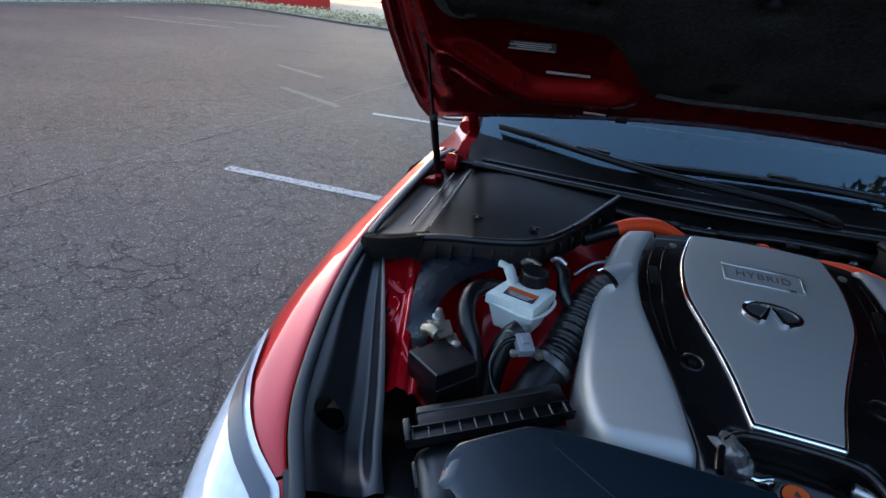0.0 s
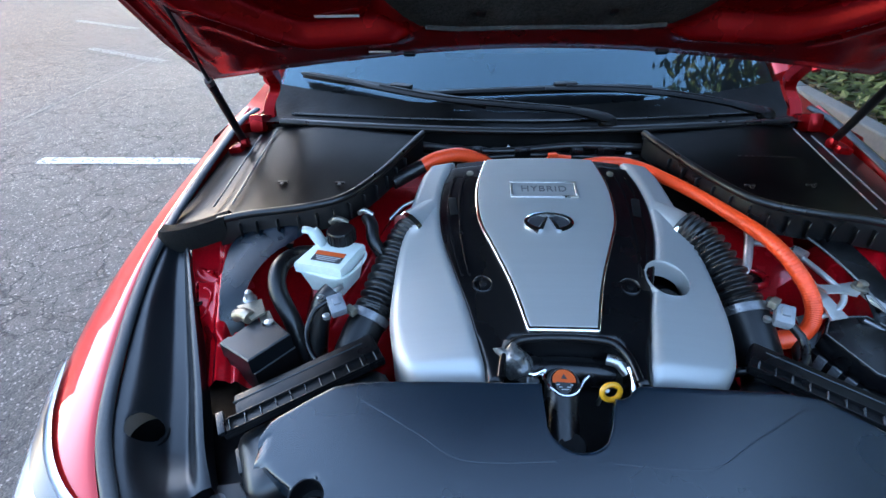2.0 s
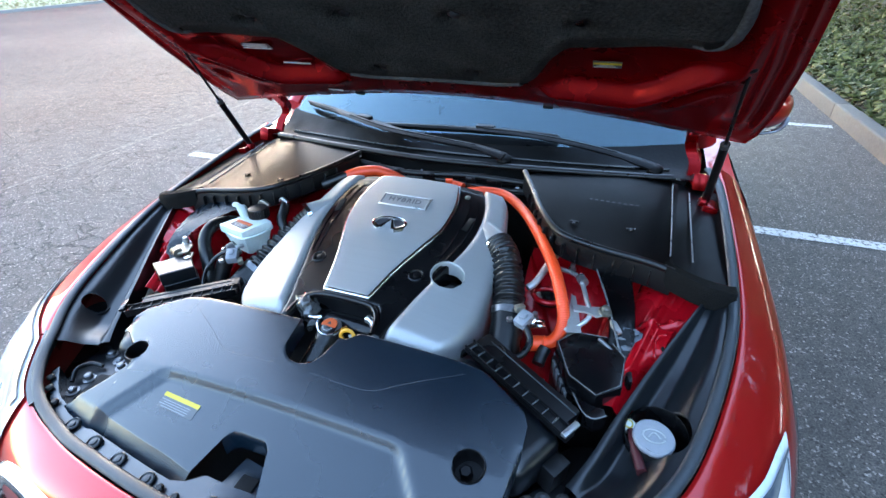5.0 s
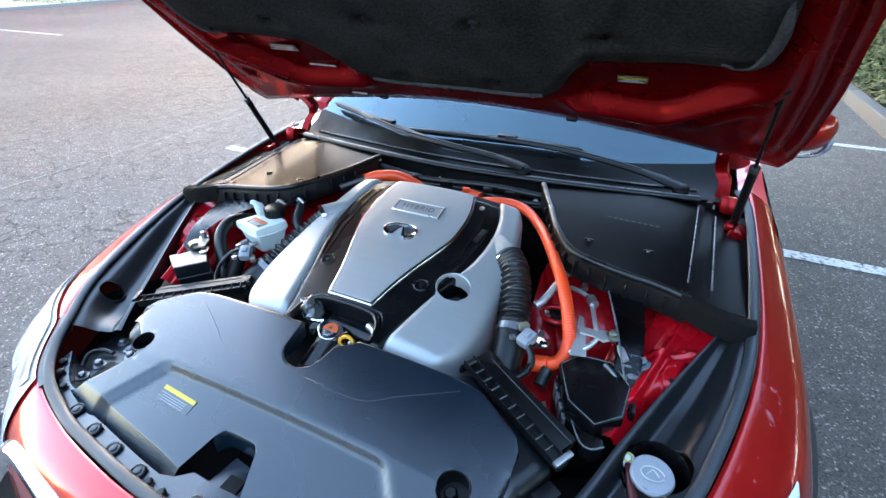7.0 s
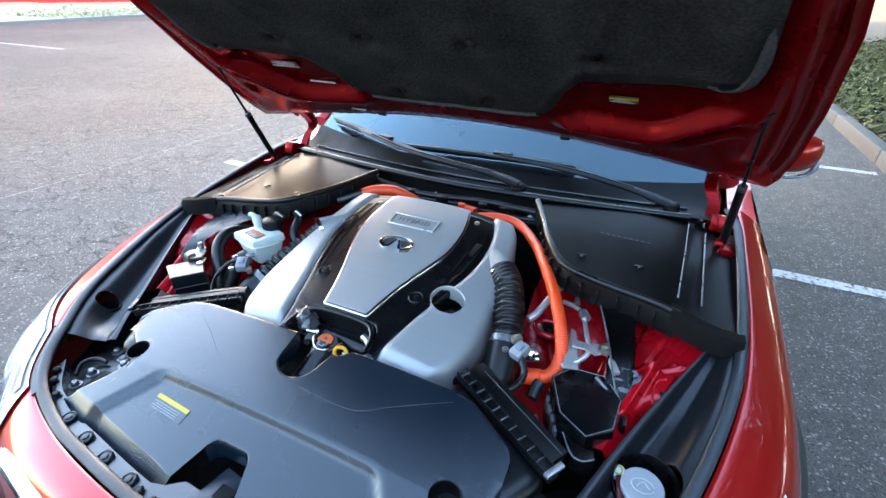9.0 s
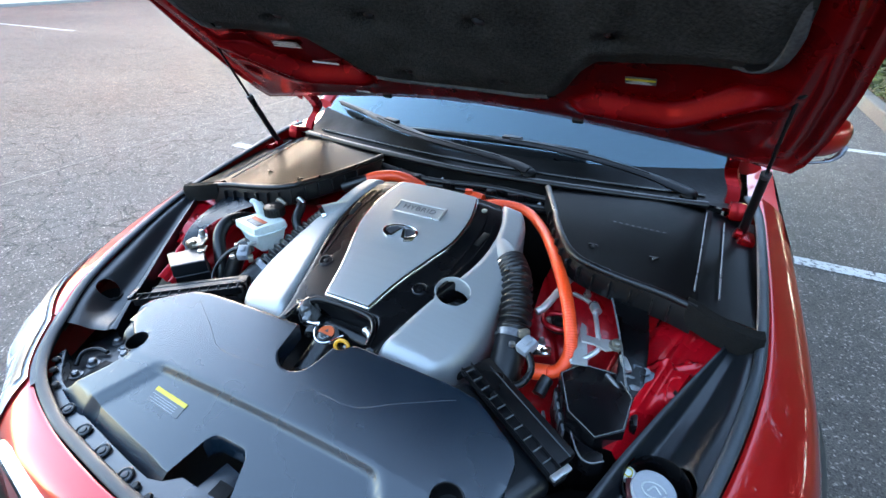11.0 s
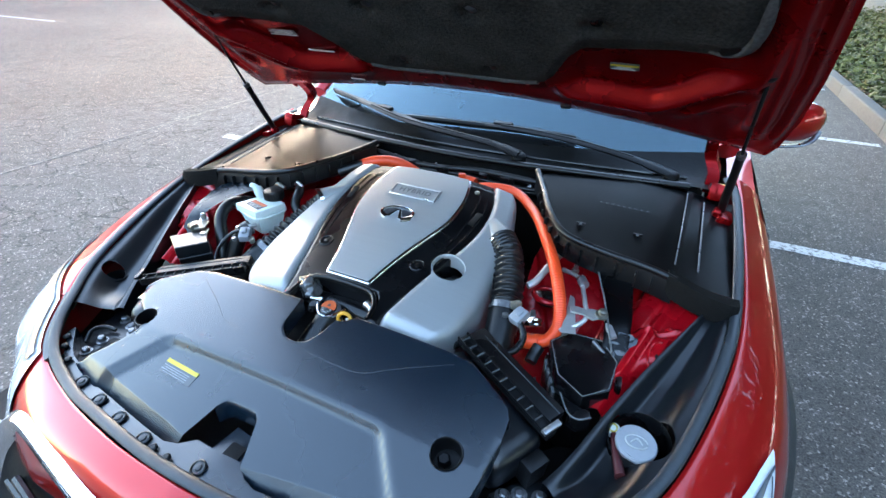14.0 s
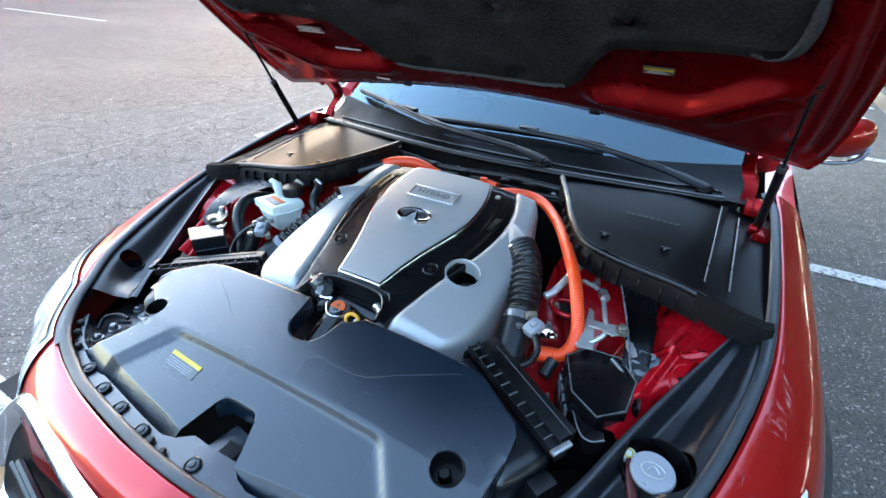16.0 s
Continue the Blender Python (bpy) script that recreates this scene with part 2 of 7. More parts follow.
    b.inputs["Specular IOR Level"].default_value = 0.22
    bump = n.new("ShaderNodeBump")
    bump.inputs["Strength"].default_value, bump.inputs["Distance"].default_value = 0.7, 0.006
    h = mul(mul(noise_node(130, 3).outputs["Fac"], 0.5), mul(crack, 1.5), 'SUBTRACT')
    l.new(h, bump.inputs["Height"])
    l.new(bump.outputs[0], b.inputs["Normal"])
    return m


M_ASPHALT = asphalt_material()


def worn_paint(name, lo, hi, paint=(0.40, 0.395, 0.385), under=(0.07, 0.069, 0.068)):
    """White road paint, worn through in flecks to the asphalt under it."""
    m = mat(name, paint, 0.75, 0, 0, 0.15, 5, 60, 0.4, 130)
    n, l = m.node_tree.nodes, m.node_tree.links
    tc, k = n.new("ShaderNodeTexCoord"), n.new("ShaderNodeTexNoise")
    k.inputs["Scale"].default_value, k.inputs["Detail"].default_value, k.inputs["Roughness"].default_value = 35, 6, 0.7
    l.new(tc.outputs["Object"], k.inputs["Vector"])
    r = n.new("ShaderNodeMapRange")
    r.inputs["From Min"].default_value, r.inputs["From Max"].default_value = lo, hi
    l.new(k.outputs["Fac"], r.inputs["Value"])
    b, out = n["Principled BSDF"], n["Material Output"]
    d, mx = n.new("ShaderNodeBsdfDiffuse"), n.new("ShaderNodeMixShader")
    d.inputs["Color"].default_value = (*under, 1)
    l.new(r.outputs[0], mx.inputs[0]), l.new(b.outputs[0], mx.inputs[1]), l.new(d.outputs[0], mx.inputs[2])
    l.new(mx.outputs[0], out.inputs[0])
    return m


M_LINE = worn_paint("worn_white_line", 0.50, 0.64, (0.41, 0.40, 0.38))
M_GHOST = worn_paint("faded_old_line", 0.40, 0.62, (0.215, 0.18, 0.15), (0.095, 0.076, 0.062))

# ---- shapes ----
def thing(name, at, label, category, group="", kind=""):
    ob = new(name)
    ob.empty_display_size = 0.05
    ob.location = at
    return tagged(ob, label, category, group, kind)


def origin(ob):
    """Where the thing that ob belongs to stands."""
    while ob.parent:
        ob = ob.parent
    return Vector(ob.location)


def part(name, bm, material, parent=None, label="", smooth=True):
    """Links a bmesh, given in world metres, as one mesh under a thing or a part."""
    bmesh.ops.recalc_face_normals(bm, faces=bm.faces[:])
    if parent is not None:
        bmesh.ops.translate(bm, verts=bm.verts[:], vec=-origin(parent))
    me = bpy.data.meshes.new(name)
    bm.to_mesh(me)
    bm.free()
    me.materials.append(material)
    if smooth:
        me.shade_smooth()
        me.set_sharp_from_angle(angle=radians(38))
    ob = new(name, me)
    ob.parent = parent
    if label:
        ob["label"] = label
    return ob


def spline(pts, n, closed=False):
    """n points along a smooth curve through pts."""
    p = np.array(pts, float)
    k = len(p)
    q = np.vstack([p[-1], p, p[0], p[1]]) if closed else np.vstack([2 * p[0] - p[1], p, 2 * p[-1] - p[-2]])
    segs = k if closed else k - 1
    out = []
    for i in range(n):
        u = i / n * segs if closed else i / (n - 1) * segs
        j = min(int(u), segs - 1)
        f = u - j
        a, b, c, d = q[j], q[j + 1], q[j + 2], q[j + 3]
        out.append(0.5 * (2 * b + (c - a) * f + (2 * a - 5 * b + 4 * c - d) * f * f + (3 * b - a - 3 * c + d) * f ** 3))
    return np.array(out)


def grid(bm, rows, close_u=False, close_v=False):
    """Faces over a table of points: rows of equal length."""
    vs = [[bm.verts.new(p) for p in row] for row in rows]
    nr, nc = len(vs), len(vs[0])
    for i in range(nr if close_v else nr - 1):
        for j in range(nc if close_u else nc - 1):
            try:
                bm.faces.new((vs[i][j], vs[i][(j + 1) % nc], vs[(i + 1) % nr][(j + 1) % nc], vs[(i + 1) % nr][j]))
            except ValueError:
                pass
    return vs


def tube(bm, pts, radius, sides=14, steps=None, caps=True, flat=1.0, up=(0, 0, 1)):
    """A round bar along a smooth curve. radius: a number, or a function of 0..1. flat squeezes it along up."""
    steps = steps or max(8, 6 * len(pts))
    c = spline(pts, steps) if len(pts) > 2 else np.linspace(pts[0], pts[-1], steps)
    rows = []
    ref = Vector(up)
    for i, p in enumerate(c):
        t = Vector(c[min(i + 1, steps - 1)] - c[max(i - 1, 0)]).normalized()
        x = t.cross(ref)
        x = x.normalized() if x.length > 1e-4 else Vector((1, 0, 0))
        y = x.cross(t).normalized()
        r = radius(i / (steps - 1)) if callable(radius) else radius
        rows.append([Vector(p) + r * (math.cos(a) * x + flat * math.sin(a) * y) for a in (2 * math.pi * k / sides for k in range(sides))])
    vs = grid(bm, rows, close_u=True)
    if caps:
        bm.faces.new(vs[0][::-1]), bm.faces.new(vs[-1])
    return bm


def lathe(bm, at, profile, axis=(0, 0, 1), sides=24):
    """A turned shape: profile of (radius, height) along axis from at."""
    q = Vector((0, 0, 1)).rotation_difference(Vector(axis).normalized())
    rows = [[Vector(at) + q @ Vector((r * math.cos(2 * math.pi * k / sides), r * math.sin(2 * math.pi * k / sides), h)) for k in range(sides)]
            for r, h in profile]
    vs = grid(bm, rows, close_u=True)
    bm.faces.new(vs[0][::-1]), bm.faces.new(vs[-1])
    return bm


def box(bm, m, size, bevel=0.003, segments=2):
    """A bevelled box of that size at the pose m."""
    made = bmesh.ops.create_cube(bm, size=1, matrix=m @ Matrix.Diagonal((*size, 1)))
    if bevel:
        es = list({e for v in made["verts"] for e in v.link_edges})
        bmesh.ops.bevel(bm, geom=es, offset=bevel, segments=segments, profile=0.6, affect='EDGES')
    return bm


def prism(bm, outline, zfun, depth, bevel=0.003, segments=2):
    """A slab over a closed outline of (x, y): its top follows zfun(x, y), its flanks drop by depth."""
    top = [bm.verts.new((x, y, zfun(x, y))) for x, y in outline]
    low = [bm.verts.new((x, y, zfun(x, y) - depth)) for x, y in outline]
    k = len(top)
    f = bm.faces.new(top)
    bm.faces.new(low[::-1])
    for i in range(k):
        bm.faces.new((top[i], low[i], low[(i + 1) % k], top[(i + 1) % k]))
    if bevel:
        bmesh.ops.bevel(bm, geom=list(f.edges), offset=bevel, segments=segments, profile=0.6, affect='EDGES')
    return bm


def ribbon(bm, stations, zfun, roll=0.01, depth=0.04, nx=22, ny=40, roll_ends=(True, True), drop=1.0):
    """A moulded cover over stations of (y, x from, x to), from front to back: the top follows zfun, the rim rolls down, a skirt closes it."""
    st = np.array(stations, float)
    sp = spline(st, ny)
    ext = [0.0, 0.12, 0.3, 0.6, 1.0]
    y0, y1 = sp[0, 0], sp[-1, 0]
    ys = sorted({*sp[:, 0], *(y0 + roll * k for k in ext if roll_ends[0]), *(y1 - roll * k for k in ext if roll_ends[1])})
    rows = []
    for y in ys:
        a, b = np.interp(y, sp[:, 0], sp[:, 1]), np.interp(y, sp[:, 0], sp[:, 2])
        w = max(b - a, 1e-4)
        r = min(roll, w * 0.45)
        us = [r * k for k in ext] + list(np.linspace(r, w - r, nx)[1:-1]) + [w - r * k for k in reversed(ext)]
        row = []
        for u in us:
            x = a + u
            d = min(u, w - u)
            if roll_ends[0]:
                d = min(d, y - y0)
            if roll_ends[1]:
                d = min(d, y1 - y)
            d = min(max(d, 0) / roll, 1)
            z = zfun(x, y) - drop * roll * (1 - math.sqrt(max(0, 1 - (1 - d) ** 2)))
            row.append((x, y, z))
        rows.append(row)
    vs = grid(bm, rows)
    rim = vs[0] + [r[-1] for r in vs[1:]] + vs[-1][-2::-1] + [r[0] for r in vs[-2:0:-1]]
    low = [bm.verts.new(v.co - Vector((0, 0, depth))) for v in rim]
    for i in range(len(rim)):
        j = (i + 1) % len(rim)
        bm.faces.new((rim[i], low[i], low[j], rim[j]))
    return bm


def punch(bm, cx, cy, r):
    """Cuts a round hole of radius r, seen from above, into a finely meshed face."""
    gone = [f for f in bm.faces if math.hypot(f.calc_center_median().x - cx, f.calc_center_median().y - cy) < r and abs(f.normal.z) > 0.2 or
            all(math.hypot(v.co.x - cx, v.co.y - cy) < r for v in f.verts)]
    near = {v for f in gone for v in f.verts}
    bmesh.ops.delete(bm, geom=gone, context='FACES')
    for v in [v for v in near if v.is_valid]:
        d = Vector((v.co.x - cx, v.co.y - cy))
        if d.length > 1e-5:
            d = d.normalized() * r
            v.co.x, v.co.y = cx + d.x, cy + d.y


def well(bm, at, r, depth, lip=0.0015, sides=32, axis=(0, 0, 1)):
    """An open cup with a rolled lip, hanging from at."""
    q = Vector((0, 0, 1)).rotation_difference(Vector(axis).normalized())
    prof = [(r + lip * 2, -0.001), (r + lip, lip), (r - lip * 0.3, lip * 0.8), (r - lip, -lip), (r - lip * 1.4, -depth)]
    rows = [[Vector(at) + q @ Vector((a * math.cos(2 * math.pi * k / sides), a * math.sin(2 * math.pi * k / sides), h)) for k in range(sides)] for a, h in prof]
    vs = grid(bm, rows, close_u=True)
    bm.faces.new(vs[-1])
    return bm


def step01(v, lo, hi):
    f = min(max((v - lo) / (hi - lo), 0), 1)
    return f * f * (3 - 2 * f)


def arc(cx, cy, rx, ry, a0, a1, n):
    return [(cx + rx * math.cos(radians(a0 + (a1 - a0) * i / (n - 1))), cy + ry * math.sin(radians(a0 + (a1 - a0) * i / (n - 1)))) for i in range(n)]

# ---- ground ----
bm = bmesh.new()
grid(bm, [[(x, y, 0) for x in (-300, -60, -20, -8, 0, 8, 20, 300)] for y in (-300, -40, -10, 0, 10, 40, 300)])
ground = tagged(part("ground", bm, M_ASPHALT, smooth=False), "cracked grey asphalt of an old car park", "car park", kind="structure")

# ---- the car ----
car = thing("car", (0, 1.3, 0), "red metallic saloon with its bonnet propped open", "car")

GAP = [(0, -0.987, 0.772), (0.16, -0.978, 0.766), (0.34, -0.948, 0.760), (0.482, -0.896, 0.765), (0.575, -0.795, 0.785), (0.645, -0.68, 0.806),
       (0.705, -0.475, 0.846), (0.724, -0.28, 0.884), (0.720, 0.03, 0.935), (0.712, 0.14, 0.955)]
NOSE = [(0, 0), (0.005, 0.001), (0.019, -0.004), (0.036, -0.012), (0.050, -0.024), (0.061, -0.044), (0.068, -0.080), (0.076, -0.15), (0.084, -0.32), (0.06, -0.55)]
CORNER = [(0, 0), (0.008, 0.000), (0.030, -0.009), (0.060, -0.027), (0.090, -0.052), (0.118, -0.088), (0.142, -0.14), (0.160, -0.21), (0.165, -0.32), (0.150, -0.5)]
FENDER = [(0, 0), (0.007, 0.001), (0.024, -0.007), (0.050, -0.021), (0.074, -0.043), (0.092, -0.079), (0.108, -0.135), (0.130, -0.25), (0.158, -0.40), (0.155, -0.66)]
AXLES = (-0.22, 2.63)


def arch_floor(y, floor=0.2):
    for c in AXLES:
        if abs(y - c) < 0.375:
            floor = max(floor, 0.325 + math.sqrt(0.375 ** 2 - (y - c) ** 2))
    return floor


def skin_row(s):
    """The body's cross-section at the place s (0 at the nose, 1 at the windscreen) along the bonnet gap, on the car's right-hand picture side."""
    k = 181
    line = SKIN_LINE
    i = min(int(s * (k - 1)), k - 2)
    f = s * (k - 1) - i
    p = line[i] * (1 - f) + line[i + 1] * f
    a, b = line[max(i - 2, 0)], line[min(i + 3, k - 1)]
    t = (b - a)[:2]
    t = t / np.linalg.norm(t)
    out = np.array([t[1], -t[0]])
    if s < 0.02:
        out = np.array([0, -1.0])
    w = step01(s, 0.12, 0.40)
    w2 = step01(s, 0.42, 0.62)
    row = []
    prof = [np.array(n) * (1 - w) * 1.0 + np.array(c) * w * (1 - w2) + np.array(f_) * w * w2 for n, c, f_ in zip(NOSE, CORNER, FENDER)]
    wide = float(np.interp(s, [0.22, 0.30, 0.36, 0.41, 0.45, 0.50, 0.55, 0.60, 0.65, 0.70, 0.76, 0.83, 0.91, 1.0], [0, -0.022, -0.031, -0.014, 0.010, 0.022, 0.028, 0.029, 0.023, 0.011, 0.002, -0.006, -0.012, -0.012]))
    prof = [p + np.array([wide * min(p[0] / 0.11, 1), 0]) for p in prof]
    prof = spline(np.array(prof), 28)
    # the section ends at the wheel arch: what would lie below it gathers at its rim
    end = None
    for o, dz in prof:
        x, y = p[0] + out[0] * o, p[1] + out[1] * o
        z = p[2] + dz
        low = min(arch_floor(y), p[2] - 0.1)
        if end is None and z < low and row:
            f = min(max((row[-1][2] - low) / max(row[-1][2] - z, 1e-6), 0.02), 1)
            end = [row[-1][0] + (x - row[-1][0]) * f, row[-1][1] + (y - row[-1][1]) * f, row[-1][2] + (z - row[-1][2]) * f]
            inner = 0.0
        if end is None:
            row.append([x, y, z])
        else:
            row.append([end[0] - out[0] * inner, end[1] - out[1] * inner, end[2] - 0.1 * inner])
            inner += 0.002
    return row


SKIN_LINE = spline(GAP, 181)


def skin(bm, s0, s1, n, j0=0, j1=28, side=1, lift=0.0, flange=0.0):
    rows = []
    for i in range(n):
        r = skin_row(s0 + (s1 - s0) * i / (n - 1))[j0:j1]
        if flange:
            r = [[r[0][0] * 0.992, r[0][1], r[0][2] - flange]] + r
        rows.append([(side * x, y, z) for x, y, z in r])
    grid(bm, rows)
    if lift:
        bmesh.ops.recalc_face_normals(bm, faces=bm.faces[:])
        bm.normal_update()
        c = Vector((0, 0.5, 0.4))
        for v in bm.verts:
            d = v.normal if v.normal.dot(v.co - c) > 0 else -v.normal
            v.co += d * lift
    return bm


for side in (1, -1):
    part("fender", skin(bmesh.new(), 0.452, 1.0, 60, side=side, flange=0.05), M_RED, car)
fascia = bmesh.new()
for side in (1, -1):
    skin(fascia, 0.0, 0.448, 46, side=side, flange=0.010)
bmesh.ops.remove_doubles(fascia, verts=fascia.verts[:], dist=0.0005)
fascia = part("front_bumper", fascia, M_RED, car, "glossy red front bumper skin")

# headlights: a clear lens over a pale reflector with a dark brow
M_LENS = mat("headlight_lens", (0.66, 0.70, 0.74), 0.10, 0.0, 1.0, 0.12, 12, 60, 0, rough_var=0.03)
M_BROW = mat("headlight_brow", (0.035, 0.05, 0.075), 0.35, 0.0, 0.15, 0.1, 12, 60, 0, rough_var=0.03)


def headlight(side):
    """Lens and brow lie on the skin between two lines, given as distances along its section from the bonnet gap."""
    def patch(s0, s1, near, far, lift, n=44, m=12):
        bm = bmesh.new()
        rows = []
        for i in range(n):
            at = s0 + (s1 - s0) * i / (n - 1)
            r = np.array(skin_row(at))
            arcs = np.concatenate([[0], np.cumsum(np.linalg.norm(np.diff(r, axis=0), axis=1))])
            a, b = near(at), far(at)
            rows.append([[side * np.interp(a + (b - a) * k / (m - 1), arcs, r[:, 0]), *(np.interp(a + (b - a) * k / (m - 1), arcs, r[:, c]) for c in (1, 2))] for k in range(m)])
        grid(bm, rows)
        bm.normal_update()
        for v in bm.verts:
            d = v.normal if v.normal.dot(v.co - Vector((0, 0.5, 0.4))) > 0 else -v.normal
            v.co += d * lift
        return bm

    def inner(at):
        return float(np.interp(at, [0.285, 0.30, 0.318, 0.44, 0.52, 0.58, 0.605, 0.628], [0.120, 0.060, 0.004, 0.007, 0.046, 0.077, 0.083, 0.092]))

    def outer(at):
        return float(np.interp(at, [0.285, 0.30, 0.37, 0.45, 0.55, 0.595, 0.615, 0.628], [0.126, 0.20, 0.225, 0.235, 0.185, 0.128, 0.110, 0.095]))

    lens = part("headlight", patch(0.285, 0.628, inner, outer, 0.005, n=60), M_LENS, car, "clear glossy headlight lens")
    part("brow", patch(0.325, 0.618, lambda q: inner(q) + 0.010, lambda q: inner(q) + 0.034 - 0.020 * step01(q, 0.54, 0.615), 0.0085, m=5), M_BROW, lens, "dark upper band of the headlight")
    part("lens_rib", patch(0.42, 0.61, lambda q: outer(q) - 0.016, lambda q: outer(q) - 0.012, 0.0085, m=3), M_BROW, lens)


headlight(1), headlight(-1)

# grille with a chrome surround
bm = bmesh.new()
ring = [(0, -1.060, 0.711), (-0.13, -1.050, 0.711), (-0.254, -1.029, 0.711), (-0.349, -1.011, 0.710), (-0.397, -1.005, 0.704), (-0.437, -1.008, 0.680), (-0.472, -1.045, 0.62), (-0.465, -1.090, 0.53), (-0.34, -1.125, 0.43), (-0.15, -1.145, 0.39), (0, -1.15, 0.385)]
full = ring + [(-x, y, z) for x, y, z in ring[-2:0:-1]]
c = spline(full, 120, closed=True)
rows = []
for i in range(120):
    t = Vector(c[(i + 1) % 120] - c[i - 1]).normalized()
    o = t.cross(Vector((0, 1, 0))).normalized()
    rows.append([Vector(c[i]) + o * a * 0.024 + Vector((0, -1, 0)) * b for a, b in ((-1, 0.0), (-0.85, 0.009), (-0.2, 0.014), (0.5, 0.010), (1, -0.006), (1, -0.010), (-1, -0.010))])
grid(bm, rows, close_u=True, close_v=True)
surround = part("grille_surround", bm, M_CHROME, car, "chrome grille surround")
bm = bmesh.new()
inner = [Vector(p) + Vector((0, 0.004, 0)) for p in c]
mid = bm.verts.new((0, -1.095, 0.54))
vs = [bm.verts.new(p) for p in inner]
for i in range(120):
    bm.faces.new((vs[i], vs[(i + 1) % 120], mid))
part("grille_back", bm, M_DEEP, surround)
for k in range(7):
    z = 0.42 + 0.033 * k
    half = 0.36 + 0.015 * k - (0.06 if k == 6 else 0)
    bm = bmesh.new()
    tube(bm, [(sx * half * f, -1.105 + 0.045 * f * f - 0.06 * (0.52 - z), z) for sx, f in ((-1, 1), (-1, 0.5), (1, 0), (1, 0.5), (1, 1))], 0.008, 8, 24)
    part("grille_slat", bm, M_SATIN, surround)

# body sides, roof and tail
PROFILE = [(0.155, 0.20), (0.160, 0.40), (0.158, 0.55), (0.140, 0.68), (0.117, 0.77), (0.085, 0.86), (0.055, 0.915)]


def side_rows(y):
    tail = step01(y, 3.0, 3.72)
    rows = []
    for o, z in PROFILE:
        x = 0.725 + o - 0.17 * tail * (0.6 + 0.4 * z) - 0.004 * (1 - step01(y, 0.14, 0.3))
        rows.append((x, y, max(z + 0.02 * step01(y, 0.1, 3), arch_floor(y)) if z < 0.8 else z + 0.05 * step01(y, 0.1, 3)))
    return rows


for side in (1, -1):
    bm = bmesh.new()
    ys = sorted({*np.linspace(0.04, 3.72, 40), *np.linspace(2.25, 3.01, 24)})
    rows = [[(side * x, y, z) for x, y, z in side_rows(y)] for y in ys]
    grid(bm, rows)
    part("body_side", bm, M_RED, car)
bm = bmesh.new()
rows = [[(sx * x, y, z) for sx in (1,) for x, y, z in side_rows(3.72)], [(-x, y + 0.0, z) for x, y, z in side_rows(3.72)]]
grid(bm, [list(r) for r in zip(*rows)])
part("tail_panel", bm, M_RED, car)
BELT = [(0.14, 0.955), (0.5, 0.965), (1.2, 0.985), (2.2, 1.0), (3.0, 1.0), (3.72, 0.985)]


def roof_z(y):
    return float(np.interp(y, [0.28, 0.6, 1.0, 1.5, 2.0, 2.5, 2.9, 3.15], [1.0, 1.20, 1.375, 1.445, 1.435, 1.35, 1.18, 1.03]))


def roof_half(y):
    return float(np.interp(y, [0.28, 0.6, 1.0, 1.5, 2.0, 2.5, 2.9, 3.15], [0.66, 0.64, 0.56, 0.53, 0.53, 0.53, 0.58, 0.64]))


bm = bmesh.new()
rows = []
for y in np.linspace(0.98, 2.45, 20):
    h, z = roof_half(y), roof_z(y)
    rows.append([(h * u, y - 0.06 * (1 - u * u) * step01(-y, -1.4, -0.98), z + 0.035 * (1 - u * u)) for u in np.linspace(-1, 1, 17)])
grid(bm, rows)
part("roof", bm, M_RED, car)
for side in (1, -1):
    bm = bmesh.new()
    rows = []
    for y in np.linspace(0.62, 3.12, 40):
        zb = float(np.interp(y, [b[0] for b in BELT], [b[1] for b in BELT]))
        rows.append([(side * (0.755 + (roof_half(y) - 0.755) * u ** 1.2), y, zb + max(roof_z(y) - zb, 0.01) * u) for u in np.linspace(0, 1, 8)])
    grid(bm, rows)
    part("side_window", bm, M_GLASS_DARK, car, "dark tinted side glass")
    bm = bmesh.new()
    tube(bm, [(side * 0.685, 0.27, 0.985), (side * 0.655, 0.6, 1.20), (side * 0.575, 1.0, 1.385), (side * 0.545, 1.5, 1.45), (side * 0.545, 2.1, 1.43), (side * 0.555, 2.6, 1.31), (side * 0.64, 3.12, 1.03)], 0.032, 10, 50)
    part("roof_pillar", bm, M_RED, car)
    bm = bmesh.new()
    rows = []
    for y in np.linspace(0.10, 3.72, 30):
        zb = float(np.interp(y, [b[0] for b in BELT], [b[1] for b in BELT])) - 0.035 * (1 - step01(y, 0.15, 0.7))
        tail = 0.15 * step01(y, 3.0, 3.72)
        rows.append([(side * (0.780 - tail), y, zb - 0.035), (side * (0.765 - tail), y, zb + 0.004), (side * (0.70 - tail), y, zb + 0.008)])
    grid(bm, rows)
    part("shoulder", bm, M_RED, car)
bm = bmesh.new()
grid(bm, [[(roof_half(y) * u, y + 0.05 * (1 - u * u), roof_z(y) + 0.03 * (1 - u * u)) for u in np.linspace(-1, 1, 13)] for y in np.linspace(2.45, 3.13, 12)])
part("rear_window", bm, M_GLASS_DARK, car, "dark rear window")
bm = bmesh.new()
grid(bm, [[(0.66 * u, y, 1.005 + 0.02 * (1 - u * u) - 0.02 * step01(y, 3.4, 3.72)) for u in np.linspace(-1, 1, 13)] for y in np.linspace(3.08, 3.72, 8)])
part("boot_lid", bm, M_RED, car)
bm = bmesh.new()
box(bm, pose(0, 1.75, 0.24), (1.5, 3.7, 0.06), 0.01)
part("underbody", bm, M_DEEP, car)


